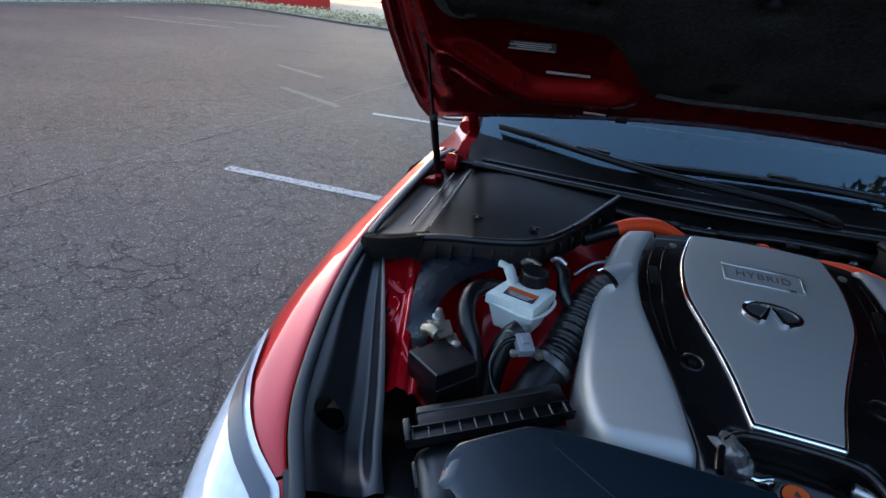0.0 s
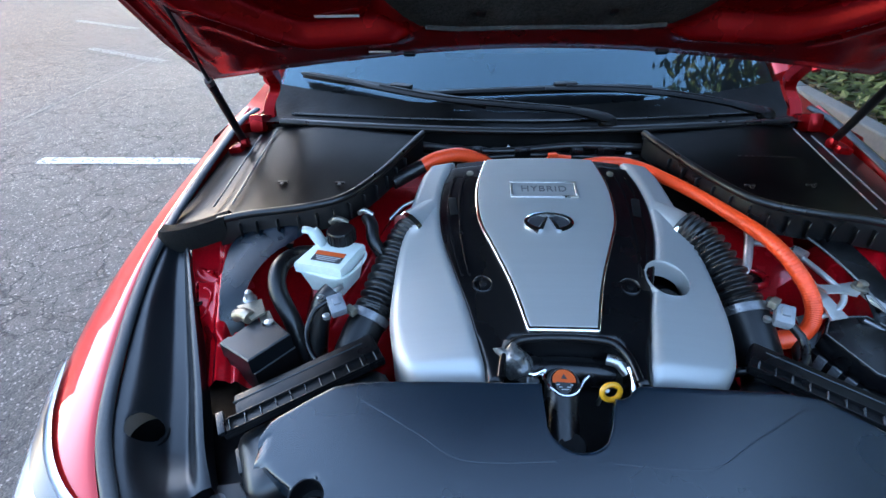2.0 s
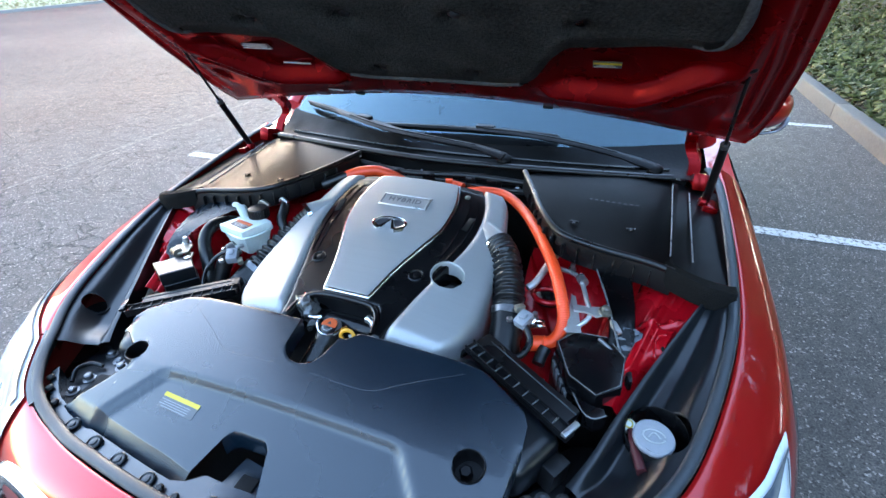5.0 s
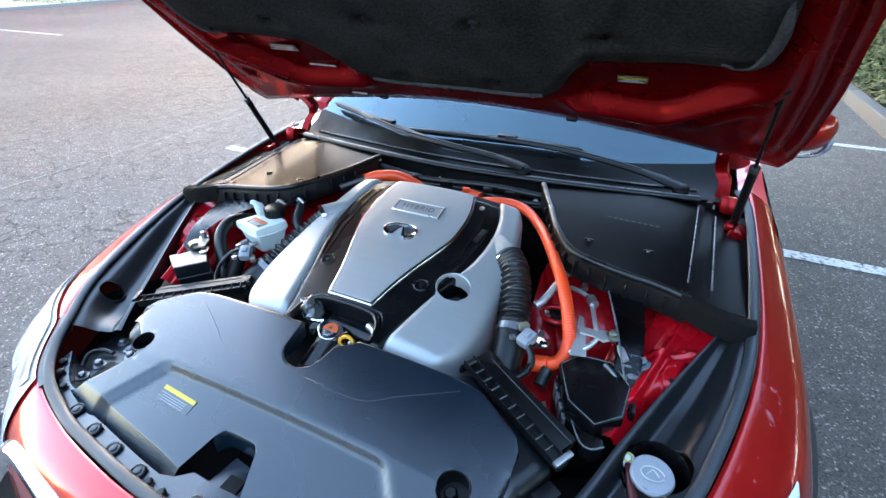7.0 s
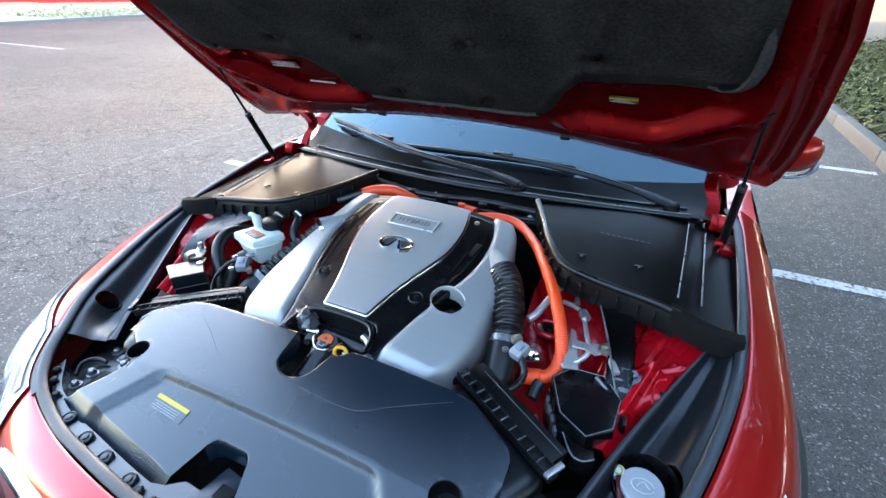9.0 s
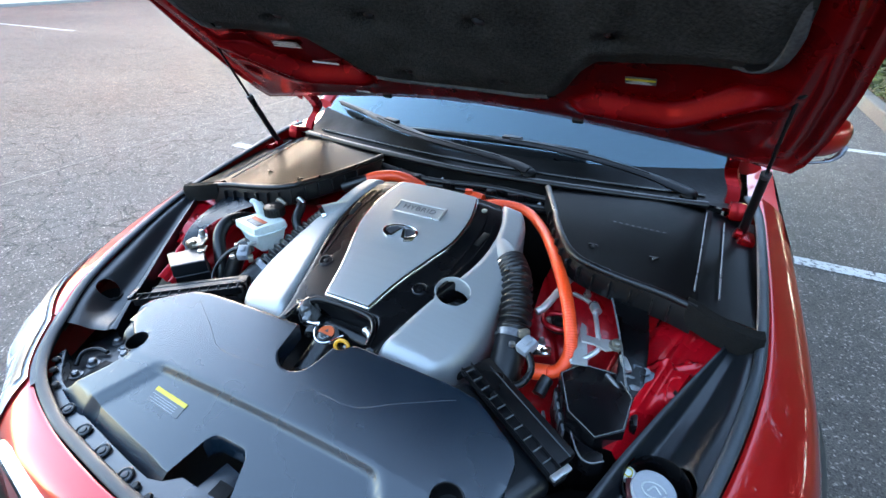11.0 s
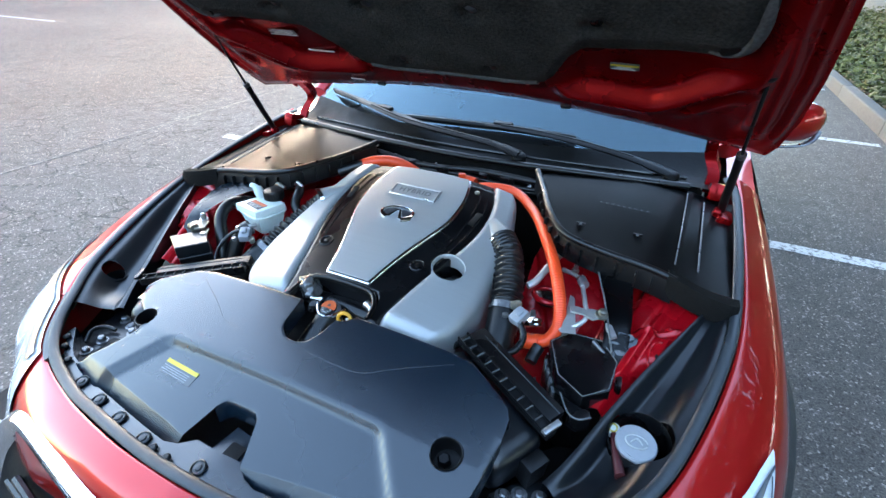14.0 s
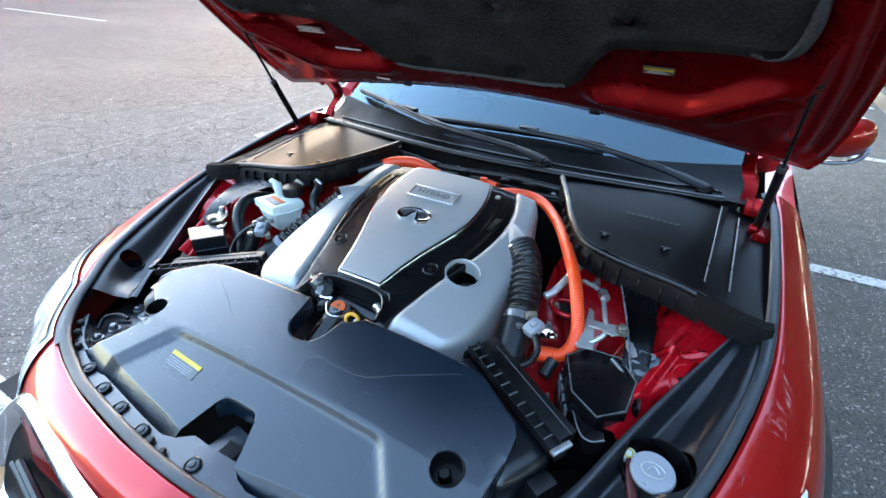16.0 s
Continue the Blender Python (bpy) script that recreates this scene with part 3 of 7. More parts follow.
def wheel(x, y):
    s = 1 if x > 0 else -1
    bm = bmesh.new()
    lathe(bm, (x - s * 0.11, y, 0.33), [(0.20, 0), (0.30, 0), (0.325, 0.02), (0.33, 0.06), (0.33, 0.17), (0.325, 0.21), (0.30, 0.23), (0.225, 0.225), (0.215, 0.10)], (s, 0, 0), 36)
    tyre = part("wheel", bm, M_TYRE, car, "black tyre on an alloy rim")
    bm = bmesh.new()
    for k in range(5):
        a = 2 * math.pi * k / 5
        tube(bm, [(x + s * 0.08, y, 0.33), (x + s * 0.10, y + 0.21 * math.cos(a), 0.33 + 0.21 * math.sin(a))], 0.025, 8, 6)
    lathe(bm, (x + s * 0.06, y, 0.33), [(0.222, 0), (0.222, 0.05), (0.21, 0.05), (0.205, 0.01)], (s, 0, 0), 36)
    part("rim", bm, M_ALU, tyre, "silver five-spoke rim")


for y in AXLES:
    for x in (0.78, -0.78):
        wheel(x, y)


# door mirrors
def mirror(s):
    bm = bmesh.new()
    rows = []
    for f in np.linspace(0, 1, 12):
        w = math.sin(math.pi * min(max(f, 0.0), 1)) ** 0.5
        cx = 0.790 + 0.152 * f
        cy = 0.50 + 0.06 * f
        rows.append([(s * cx, cy + (0.042 * math.cos(a) - 0.03) * (0.35 + 0.75 * w), 1.031 + 0.054 * math.sin(a) * (0.30 + 0.75 * w)) for a in np.linspace(0, 2 * math.pi, 20)[:-1]])
    vs = grid(bm, rows, close_u=True)
    bm.faces.new(vs[0]), bm.faces.new(vs[-1])
    shell = part("door_mirror", bm, M_RED, car, "red door mirror housing")
    bm = bmesh.new()
    lathe(bm, (s * 0.895, 0.575, 1.035), [(0.034, 0), (0.040, 0.004), (0.036, 0.006)], (0, 1, 0.05), 24)
    part("mirror_glass", bm, M_CHROME, shell, "mirror glass")
    bm = bmesh.new()
    tube(bm, [(s * 0.77, 0.53, 0.956), (s * 0.83, 0.495, 0.955), (s * 0.888, 0.482, 0.968), (s * 0.918, 0.492, 0.984), (s * 0.930, 0.512, 1.008)], 0.009, 10, 24, flat=0.6)
    part("mirror_foot", bm, M_STEEL, shell, "silver lower edge of the mirror")


mirror(1), mirror(-1)


# windscreen with a black border, dashboard behind it
def screen_point(u, v, lift=0.0):
    """u -1..1 across, v 0..1 from the cowl to the roof."""
    y = 0.078 + 0.150 * u * u + v * (0.86 - 0.13 * u * u)
    z = 0.964 + 0.014 * u * u + v * (0.43 - 0.03 * u * u) + 0.03 * math.sin(math.pi * v)
    return (u * (0.66 - 0.11 * v), y - 0.45 * lift, z + 0.89 * lift)


bm = bmesh.new()
grid(bm, [[screen_point(u, v) for u in np.linspace(-1, 1, 25)] for v in np.linspace(0, 1, 16)])
windscreen = part("windscreen", bm, M_GLASS, car, "clear windscreen glass")
windscreen.visible_shadow = False
bm = bmesh.new()
grid(bm, [[screen_point(u, v, -0.012) for u in np.linspace(-1, 1, 25)] for v in np.linspace(0, 0.20, 5)])
part("screen_border", bm, M_BLACK, windscreen, "black printed border")
bm = bmesh.new()
grid(bm, [[(u * 0.64, 0.22 + 0.15 * u * u + v * 0.6, 0.955 + 0.02 * math.sin(3 * v)) for u in np.linspace(-1, 1, 15)] for v in np.linspace(0, 1, 10)])
part("dashboard", bm, M_DASH, car, "dark dashboard top")
bm = bmesh.new()
box(bm, pose(0, 1.9, 0.62), (1.4, 2.4, 0.6), 0.05)
part("cabin_floor", bm, M_DEEP, car)

# ---- engine bay: floor, bulkhead, aprons ----
bm = bmesh.new()
grid(bm, [[(x, y, 0.56 + 0.02 * math.sin(9 * x) * math.cos(11 * y)) for x in np.linspace(-0.72, 0.72, 18)] for y in np.linspace(-0.98, 0.08, 14)])
part("bay_floor", bm, M_DEEP, car, "dark floor of the engine bay")


def strip_y(x):
    return 0.062 - 0.085 * (1 - min(abs(x) / 0.60, 1) ** 1.6)


def strip_z(x):
    return 0.945 + 0.010 * math.cos(x * 2.4)


bm = bmesh.new()
xs = np.linspace(-0.64, 0.64, 30)
grid(bm, [[(x, strip_y(x) + 0.02 + 0.03 * k, strip_z(x) - 0.012 - 0.35 * k) for x in xs] for k in np.linspace(0, 1, 6)])
part("bulkhead", bm, M_DEEP, car, "dark bulkhead")

# cowl between the weatherstrip and the windscreen
bm = bmesh.new()
rows = []
for k in np.linspace(0, 1, 9):
    row = []
    for x in np.linspace(-0.66, 0.66, 45):
        u = x / 0.66
        g = screen_point(u, 0.015, 0.004)
        a = np.array((x, strip_y(x) + 0.012, strip_z(x) - 0.004))
        p = a * (1 - k) + np.array((x, g[1], g[2])) * k
        p[2] -= 0.022 * math.sin(math.pi * k) ** 0.8
        row.append(tuple(p))
    rows.append(row)
grid(bm, rows)
cowl = part("cowl_panel", bm, M_DEEP, car, "grained black cowl panel below the windscreen")
for dy, dz, r in ((0.030, -0.006, 0.0028), (0.075, -0.004, 0.0035)):
    bm = bmesh.new()
    tube(bm, [(x, strip_y(x) * 0.9 + dy, strip_z(x) + dz) for x in np.linspace(-0.60, 0.60, 13)], r, 8, 80)
    part("cowl_bead", bm, M_SATIN, cowl)
bm = bmesh.new()
tube(bm, [(x, strip_y(x), strip_z(x)) for x in np.linspace(-0.605, 0.605, 13)], 0.0100, 12, 80, flat=0.8)
part("weatherstrip", bm, M_RUBBER, car, "black rubber weatherstrip")
for x in (-0.19, -0.05, 0.14):
    bm = bmesh.new()
    lathe(bm, (x, strip_y(x) - 0.018, strip_z(x) - 0.030), [(0.0035, 0), (0.0035, 0.004), (0.001, 0.006)], (0, -1, 0.3), 10)
    part("strip_pin", bm, M_LABEL_W, car)


# side covers beside the cowl, with their curved front rail
RAIL = [(0.243, -0.040, 0.955), (0.285, -0.130, 0.942), (0.322, -0.222, 0.938), (0.372, -0.297, 0.932), (0.45, -0.318, 0.922), (0.545, -0.325, 0.912), (0.60, -0.335, 0.904)]


def cover_z(x, y):
    return 0.925 + 0.03 * step01(y, -0.3, 0.06) - 0.02 * step01(abs(x), 0.45, 0.66)


def side_cover(s):
    bm = bmesh.new()
    r = spline(RAIL, 30)
    rows = []
    for p in r:
        x = p[0]
        xr = 0.27 + (x - 0.243) * 0.98
        yb = strip_y(xr) - 0.004
        rows.append([(s * (x + (xr - x) * f), p[1] + 0.006 + (yb - p[1] - 0.006) * f, cover_z(x, p[1] + (yb - p[1]) * f) - 0.006) for f in np.linspace(0, 1, 14)])
    grid(bm, rows)
    bmesh.ops.solidify(bm, geom=bm.faces[:], thickness=0.003)
    cover = part("cowl_side_cover", bm, M_COWL, car, "flat black cover with two small clips")
    for x, y in ((0.395, -0.222), (0.515, -0.212)):
        bm = bmesh.new()
        z = cover_z(x, y)
        box(bm, pose(s * x, y, z - 0.002), (0.019, 0.005, 0.004), 0.0012)
        box(bm, pose(s * x, y - 0.007, z - 0.002), (0.006, 0.009, 0.003), 0.0012)
        part("cover_clip", bm, M_RUBBER, cover)
    bm = bmesh.new()
    tube(bm, [(s * 0.595, -0.28, cover_z(0.6, -0.28) + 0.001), (s * 0.60, -0.15, cover_z(0.6, -0.15) + 0.001), (s * 0.605, 0.03, cover_z(0.6, 0.03) + 0.001)], 0.0016, 8, 20)
    tube(bm, [(s * 0.640, -0.27, cover_z(0.64, -0.27) - 0.008), (s * 0.645, 0.02, cover_z(0.64, 0.02) - 0.008)], 0.0018, 8, 14)
    part("cover_edge", bm, M_EDGE_LIT, cover)
    bm = bmesh.new()
    grid(bm, [[(s * x, y, cover_z(x, y) - 0.010 - 0.003 * k) for k, x in enumerate(np.linspace(0.595, 0.715, 6))] for y in np.linspace(-0.31, 0.08, 12)])
    part("cover_channel", bm, M_COWL, cover)
    # front rail: a thin wall with a rolled rubber top and moulded pockets
    bm = bmesh.new()
    rr = spline(RAIL, 46)
    grid(bm, [[(s * p[0], p[1] - 0.004, p[2] + 0.001) for p in rr], [(s * p[0], p[1] - 0.010, p[2] - 0.02) for p in rr],
              [(s * p[0], p[1] - 0.012, p[2] - 0.045) for p in rr], [(s * (p[0] + 0.004), p[1] + 0.01, p[2] - 0.055) for p in rr]])
    rail = part("cowl_rail", bm, M_BLACK, car, "curved black rail with moulded pockets")
    bm = bmesh.new()
    tube(bm, [(s * p[0], p[1], p[2] + 0.003) for p in rr[::3]], 0.0075, 10, 60)
    part("rail_lip", bm, M_RUBBER, rail)
    for k in range(6, 40, 3):
        p, q = rr[k], rr[k + 1]
        a = math.degrees(math.atan2(q[1] - p[1], s * (q[0] - p[0])))
        bm = bmesh.new()
        box(bm, pose(s * p[0], p[1] - 0.014, p[2] - 0.024, 0, 0, a), (0.003, 0.012, 0.032), 0.001, 1)
        part("rail_rib", bm, M_BLACK, rail)
    # foam block between the rail and the wing
    bm = bmesh.new()
    fo = spline([(0.585, -0.325, 0.898), (0.64, -0.348, 0.889), (0.690, -0.350, 0.880), (0.712, -0.338, 0.874)], 12)
    rows = []
    for i, p in enumerate(fo):
        h = 0.026
        rows.append([(s * (p[0]), p[1] + dy, p[2] + dz) for dy, dz in ((-0.016, -h), (-0.018, h * 0.3), (-0.012, h * 0.7), (0.012, h * 0.7), (0.018, h * 0.3), (0.016, -h))])
    vs = grid(bm, rows, close_u=True)
    bm.faces.new(vs[0]), bm.faces.new(vs[-1])
    part("foam_block", bm, M_FOAM, car, "dark porous foam block")


side_cover(1), side_cover(-1)
# faint writing on one cover: bars only
for k in range(9):
    bm = bmesh.new()
    box(bm, pose(0.42 + 0.013 * k, -0.115 - 0.0006 * k, cover_z(0.45, -0.115) - 0.0022), (0.007, 0.004, 0.0006), 0)
    part("raised_mark", bm, M_BLACK, car)

# black trims along the wings and the rubber seal round the bay
SEAL = [(0, -0.977, 0.775), (0.11, -0.971, 0.770), (0.25, -0.953, 0.764), (0.34, -0.937, 0.760), (0.45, -0.900, 0.764), (0.515, -0.853, 0.774), (0.564, -0.790, 0.788), (0.632, -0.68, 0.811), (0.692, -0.475, 0.851),
        (0.712, -0.30, 0.886), (0.712, 0.03, 0.940), (0.69, 0.13, 0.955)]
bm = bmesh.new()
tube(bm, [(-x, y, z) for x, y, z in SEAL[:0:-1]] + SEAL, 0.0098, 14, 220, flat=0.50)
part("bay_seal", bm, M_SEAL, car, "black rubber seal round the engine bay")
TRIM_IN = [(0.468, -0.748, 0.760), (0.495, -0.70, 0.775), (0.53, -0.62, 0.80), (0.585, -0.505, 0.835), (0.655, -0.365, 0.868)]
TRIM_OUT = [(0.558, -0.797, 0.781), (0.612, -0.712, 0.799), (0.65, -0.60, 0.82), (0.688, -0.475, 0.846), (0.706, -0.345, 0.872)]


def wing_trim(s):
    a, b = spline(TRIM_IN, 110), spline(TRIM_OUT, 110)
    bm = bmesh.new()
    rows = []
    for i, (p, q) in enumerate(zip(a, b)):
        i *= 29 / 109
        w = 1 - 0.6 * step01(i, 20, 29)
        row = []
        for f in np.linspace(0, 1, 36):
            m = p * (1 - f) + q * f
            dip = 0.030 * w * (math.sin(math.pi * min(f / 0.55, 1)) ** 2 if f < 0.275 else 1 if f < 0.45 else (1 - step01(f, 0.45, 0.85)))
            m[2] -= dip * (0.3 + 0.7 * step01(i, 0, 8)) * step01(f, 0.0, 0.25)
            row.append((s * m[0], m[1], m[2]))
        row.insert(0, (row[0][0], row[0][1], row[0][2] - 0.05))
        row.append((row[-1][0] + s * 0.012, row[-1][1], row[-1][2] - 0.03))
        rows.append(row)
    grid(bm, rows)
    if s < 0:
        punch(bm, -0.586, -0.682, 0.0205)
    else:
        punch(bm, 0.588, -0.632, 0.046)
    return part("wing_trim", bm, M_TRIM, car, "moulded satin black wing trim")


trim_l = [wing_trim(s) for s in (1, -1)][1]
bm = bmesh.new()
rows = [[(-0.586 + r * math.cos(a), -0.682 + r * math.sin(a), z) for a in np.linspace(0, 2 * math.pi, 25)[:-1]] for r, z in ((0.026, 0.768), (0.024, 0.66), (0.004, 0.658))]
grid(bm, rows, close_u=True)
part("hole_inside", bm, M_DEEP, trim_l, "dark hole")


# red inner aprons
def apron_place(f, k):
    """f from the cowl to the front, k from the wing inwards."""
    o = np.array([0.672, -0.32, 0.858]) * (1 - f) + np.array([0.50, -0.76, 0.765]) * f
    i = np.array([0.46, -0.25, 0.815]) * (1 - f) + np.array([0.41, -0.74, 0.70]) * f
    p = o * (1 - k) + i * k
    p[2] += 0.014 * step01(k, 0.22, 0.30) * (1 - step01(k, 0.50, 0.58)) - 0.035 * step01(k, 0.62, 0.80) 
    p[2] -= 0.045 * (1 - step01(k, 0.02, 0.24)) * step01(f, 0.30, 0.50)
    p[2] += 0.012 * step01(f, 0.24, 0.27) * (1 - step01(f - 0.5 * k, 0.36, 0.39)) * step01(k, 0.05, 0.09) * (1 - step01(k, 0.36, 0.40))
    p[2] += 0.007 * math.exp(-((f - 0.16 - 0.35 * k) / 0.016) ** 2) * step01(k, 0.05, 0.12) * (1 - step01(k, 0.45, 0.55))
    p[2] -= 0.006 * math.exp(-((k - 0.30 - 0.2 * f) / 0.025) ** 2) * step01(f, 0.05, 0.15)
    return p


def apron(s):
    bm = bmesh.new()
    rows = []
    for f in np.linspace(0, 0.67, 110):
        row = [(s * p[0], p[1], p[2]) for p in (apron_place(f, k) for k in np.linspace(0, 1, 80))]
        row.append((row[-1][0] * 0.97, row[-1][1], 0.60))
        rows.append(row)
    grid(bm, rows)
    ap = part("inner_apron", bm, M_RED_LIT, car, "red painted inner wing panel")
    bm = bmesh.new()
    grid(bm, [[(s * x, y, 0.70 + 0.13 * step01(y, -0.45, -0.20) + 0.016 * step01(math.sin(17 * x + 9 * y), -0.15, 0.15)) for x in np.linspace(0.31 if s > 0 else 0.20, 0.50, 60)] for y in np.linspace(-0.56, -0.20 if s > 0 else -0.05, 80)])
    part("strut_tower", bm, M_RED_LIT, ap)
    bm = bmesh.new()
    grid(bm, [[(s * x, -0.075 + 0.02 * math.sin(8 * x), z) for x in np.linspace(0.10, 0.56, 14)] for z in np.linspace(0.70, 0.885, 6)])
    part("bulkhead_panel", bm, M_DEEP if s > 0 else M_RED_LIT, ap)
    for f, k in ((0.20, 0.16), (0.34, 0.46)):
        bm = bmesh.new()
        p = apron_place(f, k)
        lathe(bm, (s * p[0], p[1], p[2] - 0.002), [(0.0075, 0), (0.0075, 0.004), (0.005, 0.005), (0.005, 0.008), (0.002, 0.009)], (0, 0, 1), 12)
        part("apron_bolt", bm, M_RED_LIT, ap)
    # no hole is cut: a near-black disc paints its shade
    bm = bmesh.new()
    p = apron_place(0.355, 0.09)
    lathe(bm, (s * p[0], p[1], p[2] - 0.001), [(0.0055, 0), (0.0055, 0.0018), (0.003, 0.0019)], (s * 0.25, -0.2, 1), 16)
    part("apron_hole_disc", bm, M_DEEP, ap)
    bm = bmesh.new()
    tube(bm, [(s * p[0], p[1], p[2]) for p in (apron_place(f, k) for f, k in ((0.400, 0.09), (0.390, 0.145), (0.355, 0.185), (0.318, 0.195), (0.298, 0.15), (0.290, 0.06)))], 0.0024, 8, 40)
    part("apron_pressing", bm, M_RED_LIT, ap, "raised rim of a square pressing")


apron(1), apron(-1)


# black splash flaps over the suspension towers
def flap(s, pts_a, pts_b, sag, material):
    bm = bmesh.new()
    a, b = spline(pts_a, 16), spline(pts_b, 16)
    rows = [[(s * (p[0] * (1 - f) + q[0] * f), p[1] * (1 - f) + q[1] * f, p[2] * (1 - f) + q[2] * f + sag * math.sin(math.pi * f)) for f in np.linspace(0, 1, 8)] for p, q in zip(a, b)]
    grid(bm, rows)
    bmesh.ops.solidify(bm, geom=bm.faces[:], thickness=0.003)
    part("splash_flap", bm, material, car, "flexible black splash flap")


flap(-1, [(0.500, -0.325, 0.895), (0.555, -0.335, 0.882), (0.574, -0.370, 0.870), (0.558, -0.450, 0.858), (0.546, -0.500, 0.835), (0.540, -0.530, 0.79)], [(0.425, -0.338, 0.893), (0.452, -0.362, 0.884), (0.488, -0.395, 0.872), (0.505, -0.440, 0.862), (0.508, -0.478, 0.845), (0.508, -0.510, 0.80)], 0.001, M_PANEL)
flap(1, [(0.520, -0.29, 0.876), (0.532, -0.36, 0.872), (0.542, -0.44, 0.852), (0.548, -0.52, 0.79)], [(0.445, -0.29, 0.880), (0.470, -0.36, 0.874), (0.494, -0.44, 0.852), (0.508, -0.52, 0.79)], 0.001, M_SATIN)
bm = bmesh.new()
tube(bm, [(0.446, -0.29, 0.883), (0.470, -0.36, 0.877), (0.493, -0.425, 0.862), (0.508, -0.470, 0.845), (0.520, -0.505, 0.832)], 0.0018, 6, 30)
part("flap_piping", bm, M_EDGE_LIT, car, "piping along the splash flap, coloured as a lit edge")

# front ledge with its clips, and the radiator support below
bm = bmesh.new()
led = spline([(0, -0.974, 0.770), (0.11, -0.967, 0.765), (0.25, -0.947, 0.758), (0.34, -0.931, 0.753), (0.44, -0.893, 0.754), (0.505, -0.846, 0.760)], 24)
rows = []
for s in (-1, 1):
    seq = led[::-1] if s < 0 else led[1:]
    for p in seq:
        d = np.array([p[0] * 0.25, 0.9, 0]) * (0.060 - 0.030 * step01(p[0], 0.060, 0.075) - 0.012 * step01(p[0], 0.37, 0.44))
        rows.append([(s * p[0], p[1], p[2] - 0.006), (s * (p[0] - d[0] * 0.5), p[1] + d[1] * 0.5, p[2] - 0.0045), (s * (p[0] - d[0]), p[1] + d[1], p[2] - 0.004), (s * (p[0] - d[0] * 1.1), p[1] + d[1] * 1.15, p[2] - 0.06)])
grid(bm, rows)
ledge = part("front_ledge", bm, M_PANEL, car, "black front ledge with push clips")
for x, y, z in ((-0.346, -0.916, 0.753), (-0.272, -0.931, 0.757), (-0.202, -0.942, 0.760), (-0.126, -0.953, 0.764), (-0.002, -0.953, 0.768), (0.126, -0.953, 0.764), (0.202, -0.942, 0.760), (0.272, -0.931, 0.757), (0.346, -0.916, 0.753)):
    bm = bmesh.new()
    lathe(bm, (x, y, z - 0.002), [(0.0125, 0), (0.0125, 0.003), (0.0105, 0.0042), (0.0085, 0.0022), (0.006, 0.0022), (0.005, 0.004), (0.002, 0.0045)], (0, -0.1, 1), 18)
    part("push_clip", bm, M_TRIM, ledge)
for x, y, z in ((-0.466, -0.874, 0.755), (-0.488, -0.856, 0.757), (-0.425, -0.893, 0.753), (-0.095, -0.958, 0.765), (-0.06, -0.962, 0.767), (0.466, -0.874, 0.755), (0.488, -0.856, 0.757)):
    bm = bmesh.new()
    lathe(bm, (x, y, z - 0.001), [(0.007, 0), (0.007, 0.003), (0.0045, 0.005), (0.001, 0.005)], (0, -0.1, 1), 12)
    part("ledge_screw", bm, M_BLACK, ledge)
for s in (-1, 1):
    bm = bmesh.new()
    prism(bm, [(s * x, y) for x, y in ((0.375, -0.872), (0.430, -0.888), (0.50, -0.850), (0.515, -0.735), (0.450, -0.722), (0.398, -0.775))], lambda x, y: 0.725 + 0.03 * (y + 0.80), 0.02, 0.005)
    br = part("lamp_bracket", bm, M_TRIM, car, "glossy black lamp bracket with bolts")
    for x, y, h in ((0.454, -0.816, 0.012), (0.455, -0.850, 0.009), (0.470, -0.752, 0.010), (0.418, -0.773, 0.011), (0.440, -0.760, 0.006)):
        bm = bmesh.new()
        z = 0.7245 + 0.03 * (y + 0.80)
        lathe(bm, (s * x, y, z), [(0.0125, 0), (0.0125, 0.003), (0.0075, 0.0035), (0.0075, h), (0.005, h + 0.002), (0.002, h + 0.002)], (0, 0, 1), 14)
        part("bracket_bolt", bm, M_STEEL, br, "dark plated bolt")
    # near-black plate on top, painting the shade of a slot
    bm = bmesh.new()
    prism(bm, [(s * x, y) for x, y in ((0.405, -0.850), (0.438, -0.862), (0.442, -0.800), (0.412, -0.795))], lambda x, y: 0.727 + 0.03 * (y + 0.80), 0.004, 0.001)
    part("bracket_slot_plate", bm, M_DEEP, br, "dark plate standing for a shaded slot")
    bm = bmesh.new()
    tube(bm, [(s * 0.470, -0.838, 0.733), (s * 0.482, -0.815, 0.742), (s * 0.474, -0.792, 0.738), (s * 0.452, -0.786, 0.733)], 0.0045, 10, 20)
    part("bracket_rib", bm, M_SATIN, br)
    bm = bmesh.new()
    tube(bm, [(s * 0.400, -0.840, 0.733), (s * 0.398, -0.815, 0.738), (s * 0.405, -0.790, 0.733)], 0.004, 10, 14)
    part("bracket_rib", bm, M_SATIN, br)

